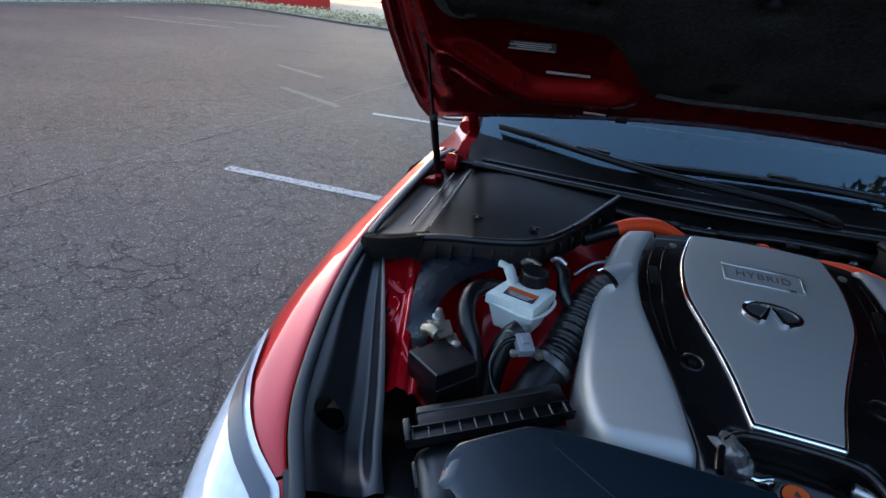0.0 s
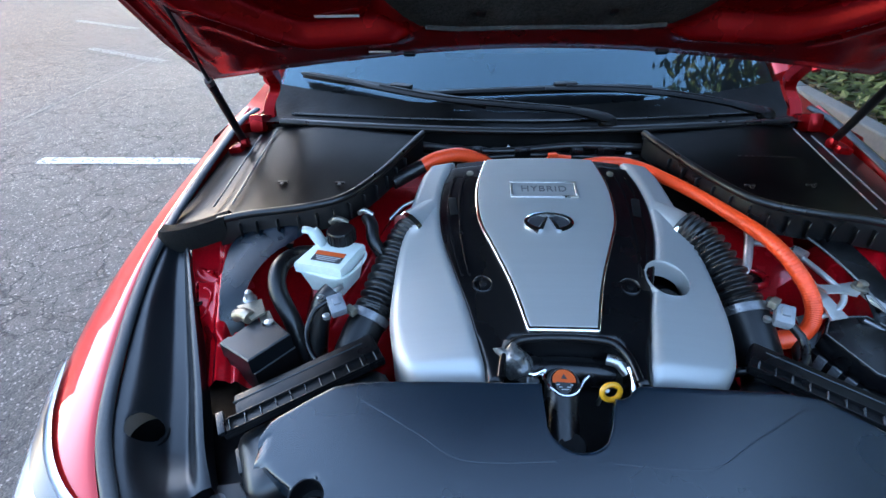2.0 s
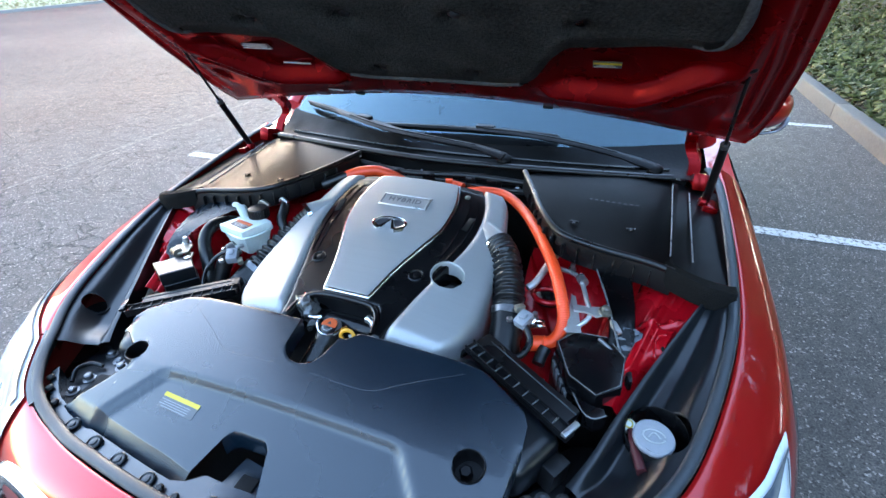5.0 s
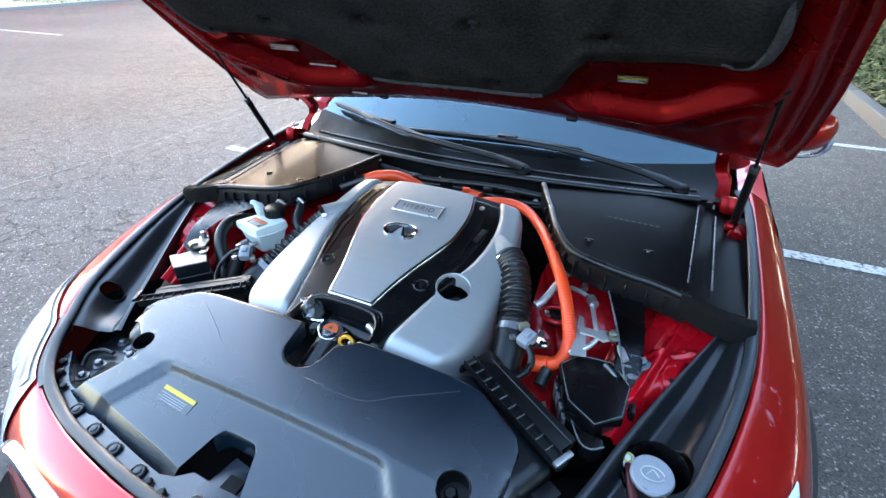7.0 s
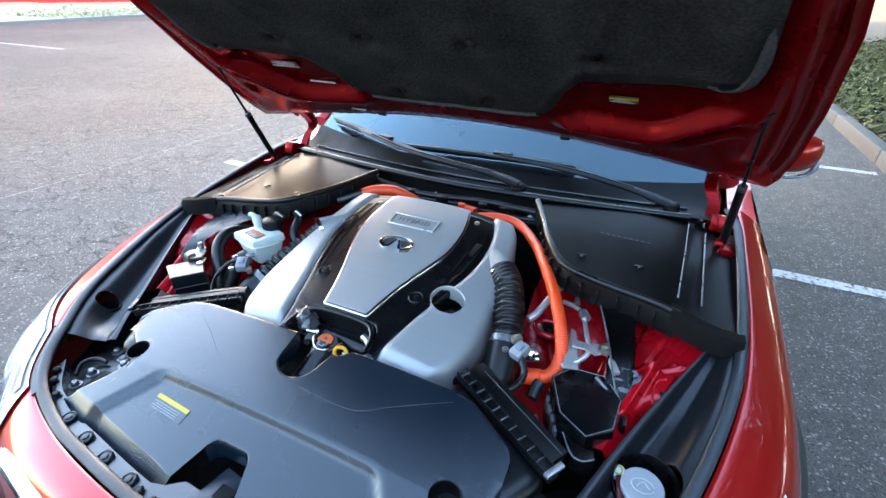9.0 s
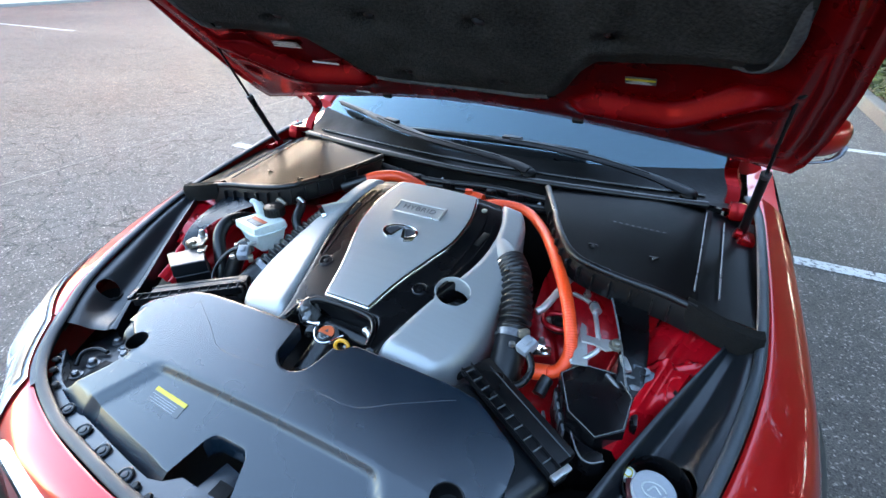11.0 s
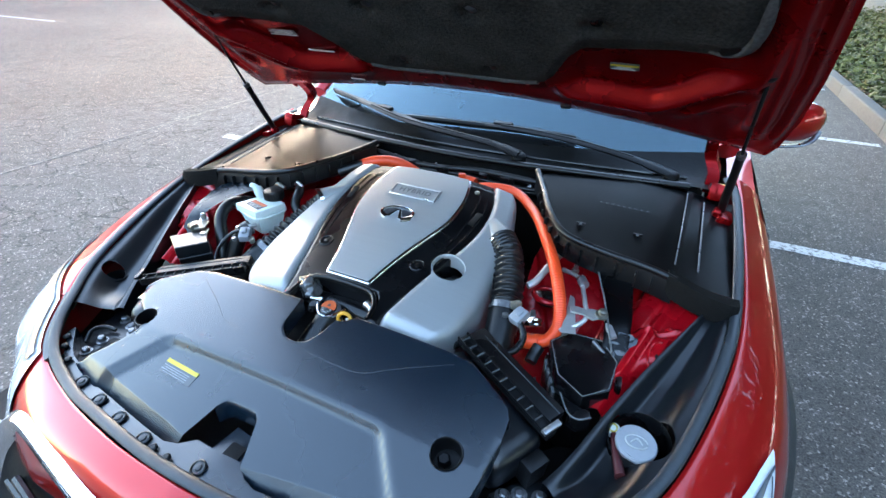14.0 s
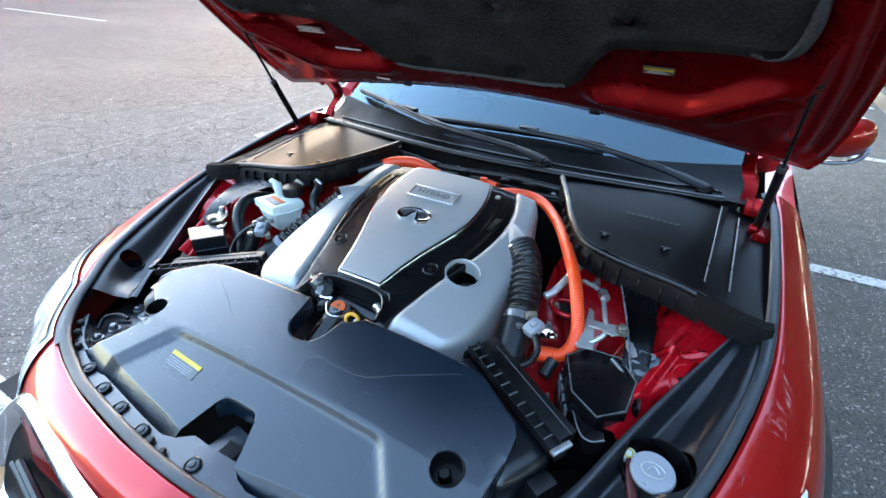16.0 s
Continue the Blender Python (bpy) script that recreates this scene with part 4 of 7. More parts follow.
# black strips that close the joint between the seal and the headlights, and the dark floor of the pocket beside each lamp
for s in (-1, 1):
    bm = bmesh.new()
    rows = []
    for at in np.linspace(0.30, 0.46, 24):
        o = SKIN_LINE[int(at * 180)]
        r = skin_row(at)
        d = np.array(r[4]) - np.array(r[0])
        d = d / np.linalg.norm(d)
        rows.append([(s * q[0], q[1], q[2] + h) for q, h in ((o + d * 0.005, 0.001), (o + d * 0.004, 0.0035), (o - d * 0.004, 0.004), (o - d * 0.016, 0.002), (o - d * 0.018, -0.012))])
    grid(bm, rows)
    part("lamp_joint_strip", bm, M_TRIM, car, "black strip beside the headlight")
    bm = bmesh.new()
    prism(bm, [(s * x, y) for x, y in ((0.385, -0.86), (0.46, -0.885), (0.545, -0.83), (0.60, -0.73), (0.56, -0.60), (0.47, -0.63), (0.40, -0.70))], lambda x, y: 0.700, 0.01, 0.003)
    part("pocket_floor", bm, M_BLACK, car, "dark floor beside the headlight")

# ---- bonnet, hinged up ----
HINGE_Y, HINGE_Z, OPEN = 0.16, 1.0156, radians(40.0)


def hood(u, v, w=0.0):
    """A place on the open bonnet: u across, v from the hinge, w below its inner face."""
    return (u, HINGE_Y - v * math.cos(OPEN) - w * math.sin(OPEN), HINGE_Z + v * math.sin(OPEN) - w * math.cos(OPEN))


def hood_half(v):
    return float(np.interp(v, [0.10, 0.13, 0.18, 0.30, 0.45, 0.635, 0.84, 0.95, 1.07, 1.12, 1.150, 1.16], [0.70, 0.735, 0.745, 0.745, 0.732, 0.705, 0.65, 0.585, 0.47, 0.36, 0.16, 0.02]))


def crown(u):
    return 0.050 * (abs(u) / 0.72) ** 2


def rear_v(u):
    return 0.145 - 0.02 * min(abs(u) / 0.4, 1) ** 2 - 0.012 * step01(abs(u), 0.4, 0.7)


def hood_grid(inner, n=61, m=70):
    rows = []
    for k in np.linspace(0, 1, m):
        row = []
        v0 = 0.13 + (1.158 - 0.13) * k
        h = hood_half(v0)
        for f in np.sin(np.linspace(-1, 1, n) * math.pi / 2):
            u = f * h
            v = v0 + (rear_v(u) - 0.13) * (1 - k)
            w = crown(u)
            if inner:
                d = min(h - abs(u), (v - rear_v(u)) * 1.3, (1.16 - v) * 1.0)
                w -= 0.008 * (1 - step01(d, 0.0, 0.05))
                way = 0.238 + 0.175 * step01(abs(u), 0.45, 0.66)
                w += 0.020 * math.exp(-((v - way) / 0.022) ** 2) * step01(abs(u), 0.24, 0.30) * (1 - step01(abs(u), 0.60, 0.66))
                w -= 0.020 * step01(v - way, 0.014, 0.040) * step01(abs(u), 0.27, 0.33) * (1 - step01(abs(u), 0.56, 0.62)) * (1 - step01(v, 0.42, 0.48))
                w += 0.010 * math.exp(-((v - 0.225 - 0.14 * step01(abs(u), 0.51, 0.66)) / 0.022) ** 2) * step01(abs(u), 0.50, 0.56) * (1 - step01(abs(u), 0.61, 0.66))
                w += 0.012 * math.exp(-((abs(u) - 0.655 + 0.02 * v) / 0.02) ** 2) * step01(v, 0.2, 0.3)
                g = h - abs(u)
                w += (0.006 * math.exp(-((g - 0.018) / 0.005) ** 2) - 0.005 * math.exp(-((g - 0.034) / 0.006) ** 2) + 0.005 * math.exp(-((g - 0.052) / 0.007) ** 2)) * step01(v, 0.16, 0.24)
            else:
                w -= 0.024
                d = min(h - abs(u), (v - rear_v(u)), (1.16 - v))
                w += 0.012 * (1 - step01(d, 0, 0.03))
            row.append(hood(u, v, w))
        rows.append(row)
    return rows


def rim_of(rows):
    return rows[0] + [r[-1] for r in rows[1:]] + rows[-1][-2::-1] + [r[0] for r in rows[-2:0:-1]]


top, low = hood_grid(False, 91, 120), hood_grid(True, 221, 230)
bm = bmesh.new()
grid(bm, top)
edge_top, edge_low = rim_of(hood_grid(False, 91, 120)), rim_of(hood_grid(True, 91, 120))
grid(bm, [edge_top, edge_low], close_u=True)
bmesh.ops.remove_doubles(bm, verts=bm.verts[:], dist=0.0001)
bonnet = part("bonnet", bm, M_RED, car, "open red bonnet")
# inner face in the darkened red, shade included in the colour
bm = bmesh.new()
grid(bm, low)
part("inner_panel", bm, M_RED_SHADED, bonnet, "pressed red inner panel of the bonnet")

# felt pad: rolled edge, pressed border, dimples
PAD = [(0.0, 0.262), (0.12, 0.262), (0.20, 0.266), (0.235, 0.280), (0.262, 0.312), (0.285, 0.360), (0.305, 0.405), (0.335, 0.438), (0.41, 0.452), (0.50, 0.474), (0.585, 0.480), (0.612, 0.512),
       (0.619, 0.55), (0.614, 0.62), (0.60, 0.74), (0.56, 0.86), (0.49, 0.96), (0.38, 1.02), (0.20, 1.055), (0.0, 1.06)]


def pad_limits(u):
    """From which v to which v the pad reaches at u."""
    low_u, low_v = [p[0] for p in PAD[:12]], [p[1] for p in PAD[:12]]
    hi = PAD[12:][::-1]
    return np.interp(abs(u), low_u, low_v), np.interp(abs(u), [p[0] for p in hi], [p[1] for p in hi])


bm = bmesh.new()
rows = []
us = sorted({*np.linspace(-0.618, 0.618, 95), *(s * (0.618 - k) for s in (-1, 1) for k in (0.002, 0.006, 0.012))})
dimples = [(x, y) for x in (-0.36, -0.12, 0.12, 0.36) for y in (0.52, 0.72, 0.9)] + [(-0.12, 0.315), (0.12, 0.315)]
for u in us:
    a, b = pad_limits(u)
    row = []
    for f in [0, 0.006, 0.015, 0.03, 0.05, *np.linspace(0.08, 0.92, 46), 0.95, 0.97, 0.985, 0.994, 1]:
        v = a + (b - a) * f
        d = max(min(v - a, b - v, 0.618 - abs(u)), 0)
        w = crown(u) + 0.003 + 0.014 * math.sqrt(1 - (1 - min(d / 0.012, 1)) ** 2)
        w += 0.006 * step01(d, 0.026, 0.040)
        for du, dv in dimples:
            q = math.hypot((u - du) / 1.3, v - dv)
            if q < 0.03:
                w -= 0.014 * (1 - step01(q, 0.008, 0.026))
        w += 0.004 * math.exp(-((abs(u) - 0.30 - 0.35 * (v - 0.40)) / 0.012) ** 2) * step01(v, 0.36, 0.42)
        row.append(hood(u, v, w))
    rows.append(row)
grid(bm, rows)
pad = part("insulation_pad", bm, M_FELT, bonnet, "dark felt insulation pad")
for s in (-1, 1):
    bm = bmesh.new()
    tube(bm, [hood(s * u, v, crown(u) + 0.013) for u, v in ((0.548, 0.492), (0.572, 0.490), (0.596, 0.502), (0.606, 0.53), (0.608, 0.57), (0.606, 0.60), (0.602, 0.65))], lambda f: 0.011 * (1 - 0.45 * abs(2 * f - 1) ** 3), 8, 60, flat=0.7)
    part("pad_edge", bm, M_FELT_EDGE, pad, "paler dusty edge of the pad")
    # corner hole as a dark disc on the felt, shade put in its colour
    bm = bmesh.new()
    q = Vector(hood(s * 0.578, 0.508, crown(0.578) + 0.019))
    lathe(bm, q, [(0.016, -0.003), (0.016, 0.001), (0.010, 0.002)], Vector(hood(0, 0, 1)) - Vector(hood(0, 0, 0)), 18)
    part("pad_hole_disc", bm, M_DEEP, pad, "dark disc standing for a shaded hole in the pad's corner")
# rear fold, with the light it catches given as a paler colour
bm = bmesh.new()
tube(bm, [hood(u, pad_limits(u)[0] + 0.010, crown(u) + 0.014) for u in np.linspace(-0.225, 0.225, 9)], 0.010, 8, 60, flat=0.7)
part("pad_edge", bm, M_FELT_EDGE, pad, "folded rear edge of the pad, coloured paler as if lit")
for u, v in dimples:
    bm = bmesh.new()
    lathe(bm, hood(u, v, crown(u) + 0.010), [(0.012, 0), (0.012, 0.002), (0.006, 0.004)], Vector(hood(0, 0, 1)) - Vector(hood(0, 0, 0)), 14)
    part("pad_clip", bm, M_RUBBER, pad)


def on_hood(name, u, v, du, dv, material, w=0.0, turn=0.0, thick=0.0015, parent=None):
    """A thin plate on the inner face."""
    bm = bmesh.new()
    x, y, z = hood(u, v, crown(u) + w)
    box(bm, pose(x, y, z, 180 - math.degrees(OPEN), 0, 0) @ pose(0, 0, 0, 0, 0, turn), (du, dv, thick), 0.0004, 1)
    return part(name, bm, material, parent or bonnet)


lab = on_hood("warning_label", -0.470, 0.371, 0.096, 0.026, M_NOTICE, -0.017)
lab["label"] = "grey foil label with small print"
for k, du in enumerate((0.090, 0.062, 0.080, 0.070)):
    on_hood("print_bar", -0.470 + 0.004 * (k % 2), 0.371 - 0.009 + 0.006 * k, du, 0.0026, M_TAG, -0.016, parent=lab)
lab = on_hood("warning_label", 0.410, 0.352, 0.058, 0.024, M_NOTICE, -0.014)
lab["label"] = "yellow and grey label with small print"
on_hood("label_stripe", 0.410, 0.356, 0.056, 0.006, M_LABEL_Y, -0.013, parent=lab)
for k in range(3):
    on_hood("print_bar", 0.408, 0.343 + 0.004 * k, 0.048 - 0.010 * k, 0.0018, M_LABEL_W, -0.013, parent=lab)
for u, v, du in ((-0.398, 0.288, 0.088), (-0.333, 0.180, 0.048)):
    on_hood("foil_tag", u, v, du, 0.007, M_TAG, -0.016 if v > 0.2 else 0.005)
for u in (-0.274, 0.274):
    bm = bmesh.new()
    x, y, z = hood(u, 0.145, crown(u) - 0.008)
    box(bm, pose(x, y, z, -40, 0, 0), (0.026, 0.014, 0.016), 0.003)
    part("bonnet_stop", bm, M_RUBBER, bonnet)
for s in (-1, 1):
    for k in range(7):
        bm = bmesh.new()
        v = 0.22 + 0.055 * k
        u = s * (hood_half(v) - 0.018)
        lathe(bm, hood(u, v, crown(u) - 0.016), [(0.005, 0), (0.005, 0.003), (0.002, 0.004)], Vector(hood(0, 0, 1)) - Vector(hood(0, 0, 0)), 10)
        part("seam_weld", bm, M_RED_SHADED, bonnet)

# hinges
for s in (-1, 1):
    bm = bmesh.new()
    pts = [(0.655, 0.115, 0.925), (0.658, 0.145, 0.965), (0.640, 0.165, 1.005), (0.632, 0.12, 1.055), (0.628, 0.05, 1.105)]
    c = spline(pts, 18)
    rows = [[(s * (p[0] + dx), p[1] + dy, p[2] + dz) for dx, dy, dz in ((-0.014, -0.010, -0.005), (0.014, -0.010, -0.005), (0.014, 0.010, 0.008), (-0.014, 0.010, 0.008))] for p in c]
    vs = grid(bm, rows, close_u=True)
    bm.faces.new(vs[0]), bm.faces.new(vs[-1])
    hinge = part("bonnet_hinge", bm, M_RED_SHADED, car, "red painted bonnet hinge")
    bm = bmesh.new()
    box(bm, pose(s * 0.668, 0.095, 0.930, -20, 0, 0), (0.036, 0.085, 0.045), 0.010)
    part("hinge_foot", bm, M_RED_SHADED, hinge)
    for y, z in ((0.05, 1.10), (0.085, 1.075)):
        bm = bmesh.new()
        lathe(bm, (s * 0.628, y - 0.010, z - 0.012), [(0.009, 0), (0.009, 0.007), (0.004, 0.008)], (0, -0.64, -0.77), 6)
        part("hinge_bolt", bm, M_RED_SHADED, hinge)

# gas struts
for s in (-1, 1):
    lo, hi = Vector((s * 0.681, 0.0, 0.922)), Vector((s * 0.655, -0.198, 1.262))
    mid = lo.lerp(hi, 0.50)
    bm = bmesh.new()
    tube(bm, [tuple(lo), tuple(lo.lerp(mid, 0.93)), tuple(lo.lerp(mid, 0.97)), tuple(mid)], lambda f: 0.0090 if f < 0.93 else 0.0078, 14, 30)
    strut = part("gas_strut", bm, M_BLACK, car, "black gas strut holding up the bonnet")
    bm = bmesh.new()
    tube(bm, [tuple(mid), tuple(hi)], 0.0036, 10, 6)
    part("strut_rod", bm, M_BLACK, strut)
    bm = bmesh.new()
    tube(bm, [tuple(lo.lerp(mid, 0.955)), tuple(lo.lerp(mid, 1.01))], 0.0095, 14, 4)
    part("strut_collar", bm, M_STEEL, strut, "bright metal collar")
    bm = bmesh.new()
    bmesh.ops.create_uvsphere(bm, u_segments=12, v_segments=8, radius=0.012, matrix=Matrix.Translation(hi))
    tube(bm, [tuple(hi), (s * 0.662, -0.165, 1.296)], 0.008, 10, 6)
    part("strut_socket", bm, M_BLACK, strut)
    bm = bmesh.new()
    box(bm, pose(s * 0.688, -0.012, 0.905, 0, s * 12, 0), (0.035, 0.055, 0.035), 0.008)
    lathe(bm, (s * 0.678, -0.010, 0.92), [(0.012, 0), (0.012, 0.012), (0.006, 0.014)], (-s, 0, 0.2), 12)
    part("strut_foot", bm, M_RED_SHADED, strut, "red painted strut bracket")


# wipers
def wiper(arm, blade, pivot):
    bm = bmesh.new()
    # a pressed channel: broad at the pivot, a raised spine along it, narrowing to the hook
    tube(bm, arm, lambda f: 0.019 - 0.009 * f + 0.004 * step01(f, 0.16, 0.10), 6, 40, flat=0.42)
    spine = [(x, y, z + 0.004) for x, y, z in arm[1:-1]]
    tube(bm, spine, 0.0055, 6, 30, flat=0.9)
    w = part("wiper", bm, M_WIPER, car, "black wiper arm and blade")
    bm = bmesh.new()
    tube(bm, blade, lambda f: 0.013 * (0.55 + 0.45 * math.sin(math.pi * f) ** 0.4), 6, 40, flat=0.5)
    b = part("blade", bm, M_WIPER, w)
    bm = bmesh.new()
    tube(bm, [(x, y + 0.006, z - 0.009) for x, y, z in blade], 0.003, 6, 30, flat=2.0)
    part("rubber_lip", bm, M_RUBBER, b)
    bm = bmesh.new()
    q = spline(blade, 21)[9]
    box(bm, pose(q[0], q[1], q[2] + 0.006, 0, 0, math.degrees(math.atan2(blade[-1][1] - blade[0][1], blade[-1][0] - blade[0][0]))), (0.055, 0.022, 0.016), 0.004)
    part("blade_clip", bm, M_WIPER, b)
    bm = bmesh.new()
    lathe(bm, pivot, [(0.020, 0), (0.020, 0.012), (0.014, 0.018), (0.004, 0.020)], (0, -0.3, 1), 16)
    part("pivot_cap", bm, M_WIPER, w)


wiper([(0.175, 0.012, 0.972), (0.09, 0.026, 0.986), (-0.05, 0.034, 0.996), (-0.21, 0.062, 1.003), (-0.36, 0.118, 1.012), (-0.43, 0.150, 1.018)],
      [(-0.10, 0.060, 0.990), (-0.25, 0.100, 1.002), (-0.42, 0.155, 1.014), (-0.585, 0.222, 1.020)], (0.175, 0.012, 0.958))
wiper([(0.555, 0.085, 0.962), (0.46, 0.100, 0.980), (0.33, 0.100, 1.000), (0.20, 0.102, 1.010), (0.09, 0.100, 1.013), (0.04, 0.100, 1.013)],
      [(0.30, 0.130, 1.006), (0.15, 0.118, 1.010), (-0.03, 0.108, 1.008), (-0.235, 0.108, 1.002)], (0.560, 0.080, 0.950))

# ---- engine cover ----
def cover_top(x, y):
    """The crowned upper face of the engine cover."""
    return 0.9925 + 0.217 * y - 0.55 * max(abs(x) - 0.02, 0) ** 2


engine = thing("engine_cover", (0, -0.4, 0.62), "silver and black plastic engine cover with chrome emblem", "engine cover")
INNER = [(-0.635, 0.108), (-0.611, 0.112), (-0.577, 0.120), (-0.509, 0.137), (-0.42, 0.165), (-0.355, 0.183), (-0.283, 0.1915), (-0.22, 0.186), (-0.185, 0.176), (-0.152, 0.166)]
OUTER = [(-0.635, 0.205), (-0.611, 0.226), (-0.577, 0.247), (-0.509, 0.263), (-0.42, 0.265), (-0.355, 0.261), (-0.283, 0.254), (-0.22, 0.244), (-0.185, 0.236), (-0.152, 0.218)]
bm = bmesh.new()
ribbon(bm, [(-0.5665, -0.126, 0.126)] + [(y, -x - 0.004, x + 0.004) for y, x in INNER if y > -0.55] + [(-0.170, -0.165, 0.165)], lambda x, y: cover_top(x, y) - 0.007, 0.006, 0.10, 40, 44, (True, True))
base = part("cover_base", bm, M_SATIN, engine, "satin black centre of the cover")
for s in (-1, 1):
    bm = bmesh.new()
    st = [(y, 0.080 + 0.012 * step01(-y, 0.59, 0.63), x + 0.003) for y, x in INNER[:3]] + [(-0.558, 0.062, 0.130)]
    st = [(y, a, b) if s > 0 else (y, -b, -a) for y, a, b in st]
    ribbon(bm, st, lambda x, y: cover_top(x, y) - 0.007, 0.010, 0.09, 10, 16, (True, False))
    part("cover_leg", bm, M_SATIN, engine)
    bm = bmesh.new()
    st = [(y, a, b) if s > 0 else (y, -b, -a) for (y, a), (_, b) in zip(INNER, OUTER)]
    ribbon(bm, st, lambda x, y: cover_top(x, y) - 0.030 * step01(-y, 0.600, 0.650), 0.016, 0.10, 18, 60, (True, True), 1.2)
    if s > 0:
        punch(bm, 0.178, -0.452, 0.0345)
    lobe = part("silver_shell", bm, M_SILVER, engine, "brushed silver side shell")
    # socket for the intake hose
    bm = bmesh.new()
    tube(bm, [(s * 0.205, -0.268, 0.893), (s * 0.228, -0.292, 0.888), (s * 0.249, -0.316, 0.881)], lambda f: 0.024 + 0.008 * f, 20, 12)
    part("hose_socket", bm, M_SILVER, lobe)
    bm = bmesh.new()
    tube(bm, [(s * 0.245, -0.311, 0.8825), (s * 0.251, -0.319, 0.8805)], 0.0345, 24, 4)
    part("socket_ring", bm, M_RIM, lobe)
    # ribs on the black strips, slots and bolts
    for d in (0.014, 0.034):
        bm = bmesh.new()
        pts = [(s * (float(np.interp(y, [q for q, _ in INNER], [q for _, q in INNER])) - d * (0.5 + 0.5 * step01(y, -0.5, -0.3))), y, 0) for y in np.linspace(-0.45, -0.20, 9)]
        pts = [(x, y, cover_top(x, y) - 0.0065) for x, y, _ in pts]
        tube(bm, pts, 0.0026, 8, 40, flat=0.8)
        part("strip_rib", bm, M_SATIN, base)
    # slot given as a solid black bar, its shade only colour
    bm = bmesh.new()
    x, y = s * 0.168, -0.285
    box(bm, pose(x, y, cover_top(x, y) - 0.009, 12, 0, s * -8), (0.016, 0.048, 0.009), 0.003)
    part("cover_slot_plate", bm, M_DEEP, base, "dark plate standing for a shaded slot")
    x, y = s * 0.115, -0.470
    bm = bmesh.new()
    lathe(bm, (x, y, cover_top(x, y) - 0.013), [(0.0165, 0), (0.0165, 0.008), (0.0145, 0.009), (0.0125, 0.0065), (0.0115, 0.002)], (0, -0.21, 0.98), 22)
    cup = part("bolt_cup", bm, M_SATIN, base)
    bm = bmesh.new()
    lathe(bm, (x, y, cover_top(x, y) - 0.014), [(0.0060, 0), (0.0060, 0.010), (0.003, 0.011)], (0, -0.21, 0.98), 6)
    part("bolt", bm, M_BLACK, cup)
    bm = bmesh.new()
    x, y = s * 0.137, -0.196
    lathe(bm, (x, y, cover_top(x, y) - 0.010), [(0.007, 0), (0.007, 0.005), (0.003, 0.006)], (0, -0.21, 0.98), 10)
    part("bolt", bm, M_ZINC, base)

# centre panel with a polished rim
PANEL = [(-0.558, 0.047), (-0.552, 0.0515), (-0.50, 0.0635), (-0.45, 0.0785), (-0.394, 0.0985), (-0.334, 0.1185), (-0.275, 0.1240), (-0.23, 0.1210), (-0.187, 0.1120), (-0.168, 0.106)]
bm = bmesh.new()
ribbon(bm, [(y - (0.003 if i == 0 else 0), -x - 0.0030, x + 0.0030) for i, (y, x) in enumerate(PANEL)], lambda x, y: cover_top(x, y) - 0.0004, 0.004, 0.02, 24, 60)
rim = part("panel_rim", bm, M_RIM, engine, "polished bevelled rim")
bm = bmesh.new()
ribbon(bm, [(y + (0.003 if i == 0 else 0), -x + 0.0025, x - 0.0025) for i, (y, x) in enumerate(PANEL)], lambda x, y: cover_top(x, y) + 0.0004, 0.0010, 0.010, 24, 60)
part("centre_panel", bm, M_SILVER, engine, "brushed silver centre panel")

# round opening in one shell
bm = bmesh.new()
px, py = 0.178, -0.452
pz = cover_top(px, py)
axis = Vector((0.28, -0.21, 0.94))
rows = []
for d, g in ((0.0010, 0.0366), (0.0014, 0.0350), (0.0002, 0.0338), (-0.004, 0.0332), (-0.028, 0.0325)):
    rows.append([(px + g * math.cos(a), py + g * math.sin(a), cover_top(px + g * math.cos(a), py + g * math.sin(a)) + d) for a in np.linspace(0, 2 * math.pi, 41)[:-1]])
grid(bm, rows, close_u=True)
opening = part("filler_opening", bm, M_SILVER, engine, "round opening with a rolled rim")
bm = bmesh.new()
lathe(bm, (px, py, pz - 0.075), [(0.040, 0), (0.040, 0.03)], (0, 0, 1), 24)
part("opening_floor", bm, M_DEEP, opening, "dark hole")
bm = bmesh.new()
lathe(bm, (px + 0.006, py - 0.004, pz - 0.046), [(0.018, 0), (0.018, 0.012), (0.014, 0.016), (0.003, 0.016)], (0, 0, 1), 18)
part("filler_cap", bm, M_BLACK, opening)


# lettered plate
def on_cover(x, y, lift=0.0):
    return pose(x, y, cover_top(x, y) + 0.0004 + lift, math.degrees(math.atan(0.217)), 0, 0)


bm = bmesh.new()
m = on_cover(0, -0.263, 0.0015)
for dx, dy, sx, sy in ((0, 0.0205, 0.124, 0.005), (0, -0.0205, 0.124, 0.005), (-0.0595, 0, 0.005, 0.036), (0.0595, 0, 0.005, 0.036)):
    box(bm, m @ pose(dx, dy, 0), (sx, sy, 0.004), 0.001, 1)
plate = part("name_plate", bm, M_ALU, engine, "raised metal plate with engraved letters")
bm = bmesh.new()
box(bm, m @ pose(0, 0, -0.0008), (0.114, 0.036, 0.002), 0.0004, 1)
part("plate_face", bm, M_SILVER, plate)
text = bpy.data.curves.new("letters", 'FONT')
text.body, text.size, text.extrude, text.align_x, text.align_y = "HYBRID", 0.0225, 0.0005, 'CENTER', 'CENTER'
text.space_character = 1.12
tmp = new("letters", text)
bpy.context.view_layer.update()
me = bpy.data.meshes.new_from_object(tmp.evaluated_get(bpy.context.evaluated_depsgraph_get()))
bpy.data.objects.remove(tmp)
bm = bmesh.new()
bm.from_mesh(me)
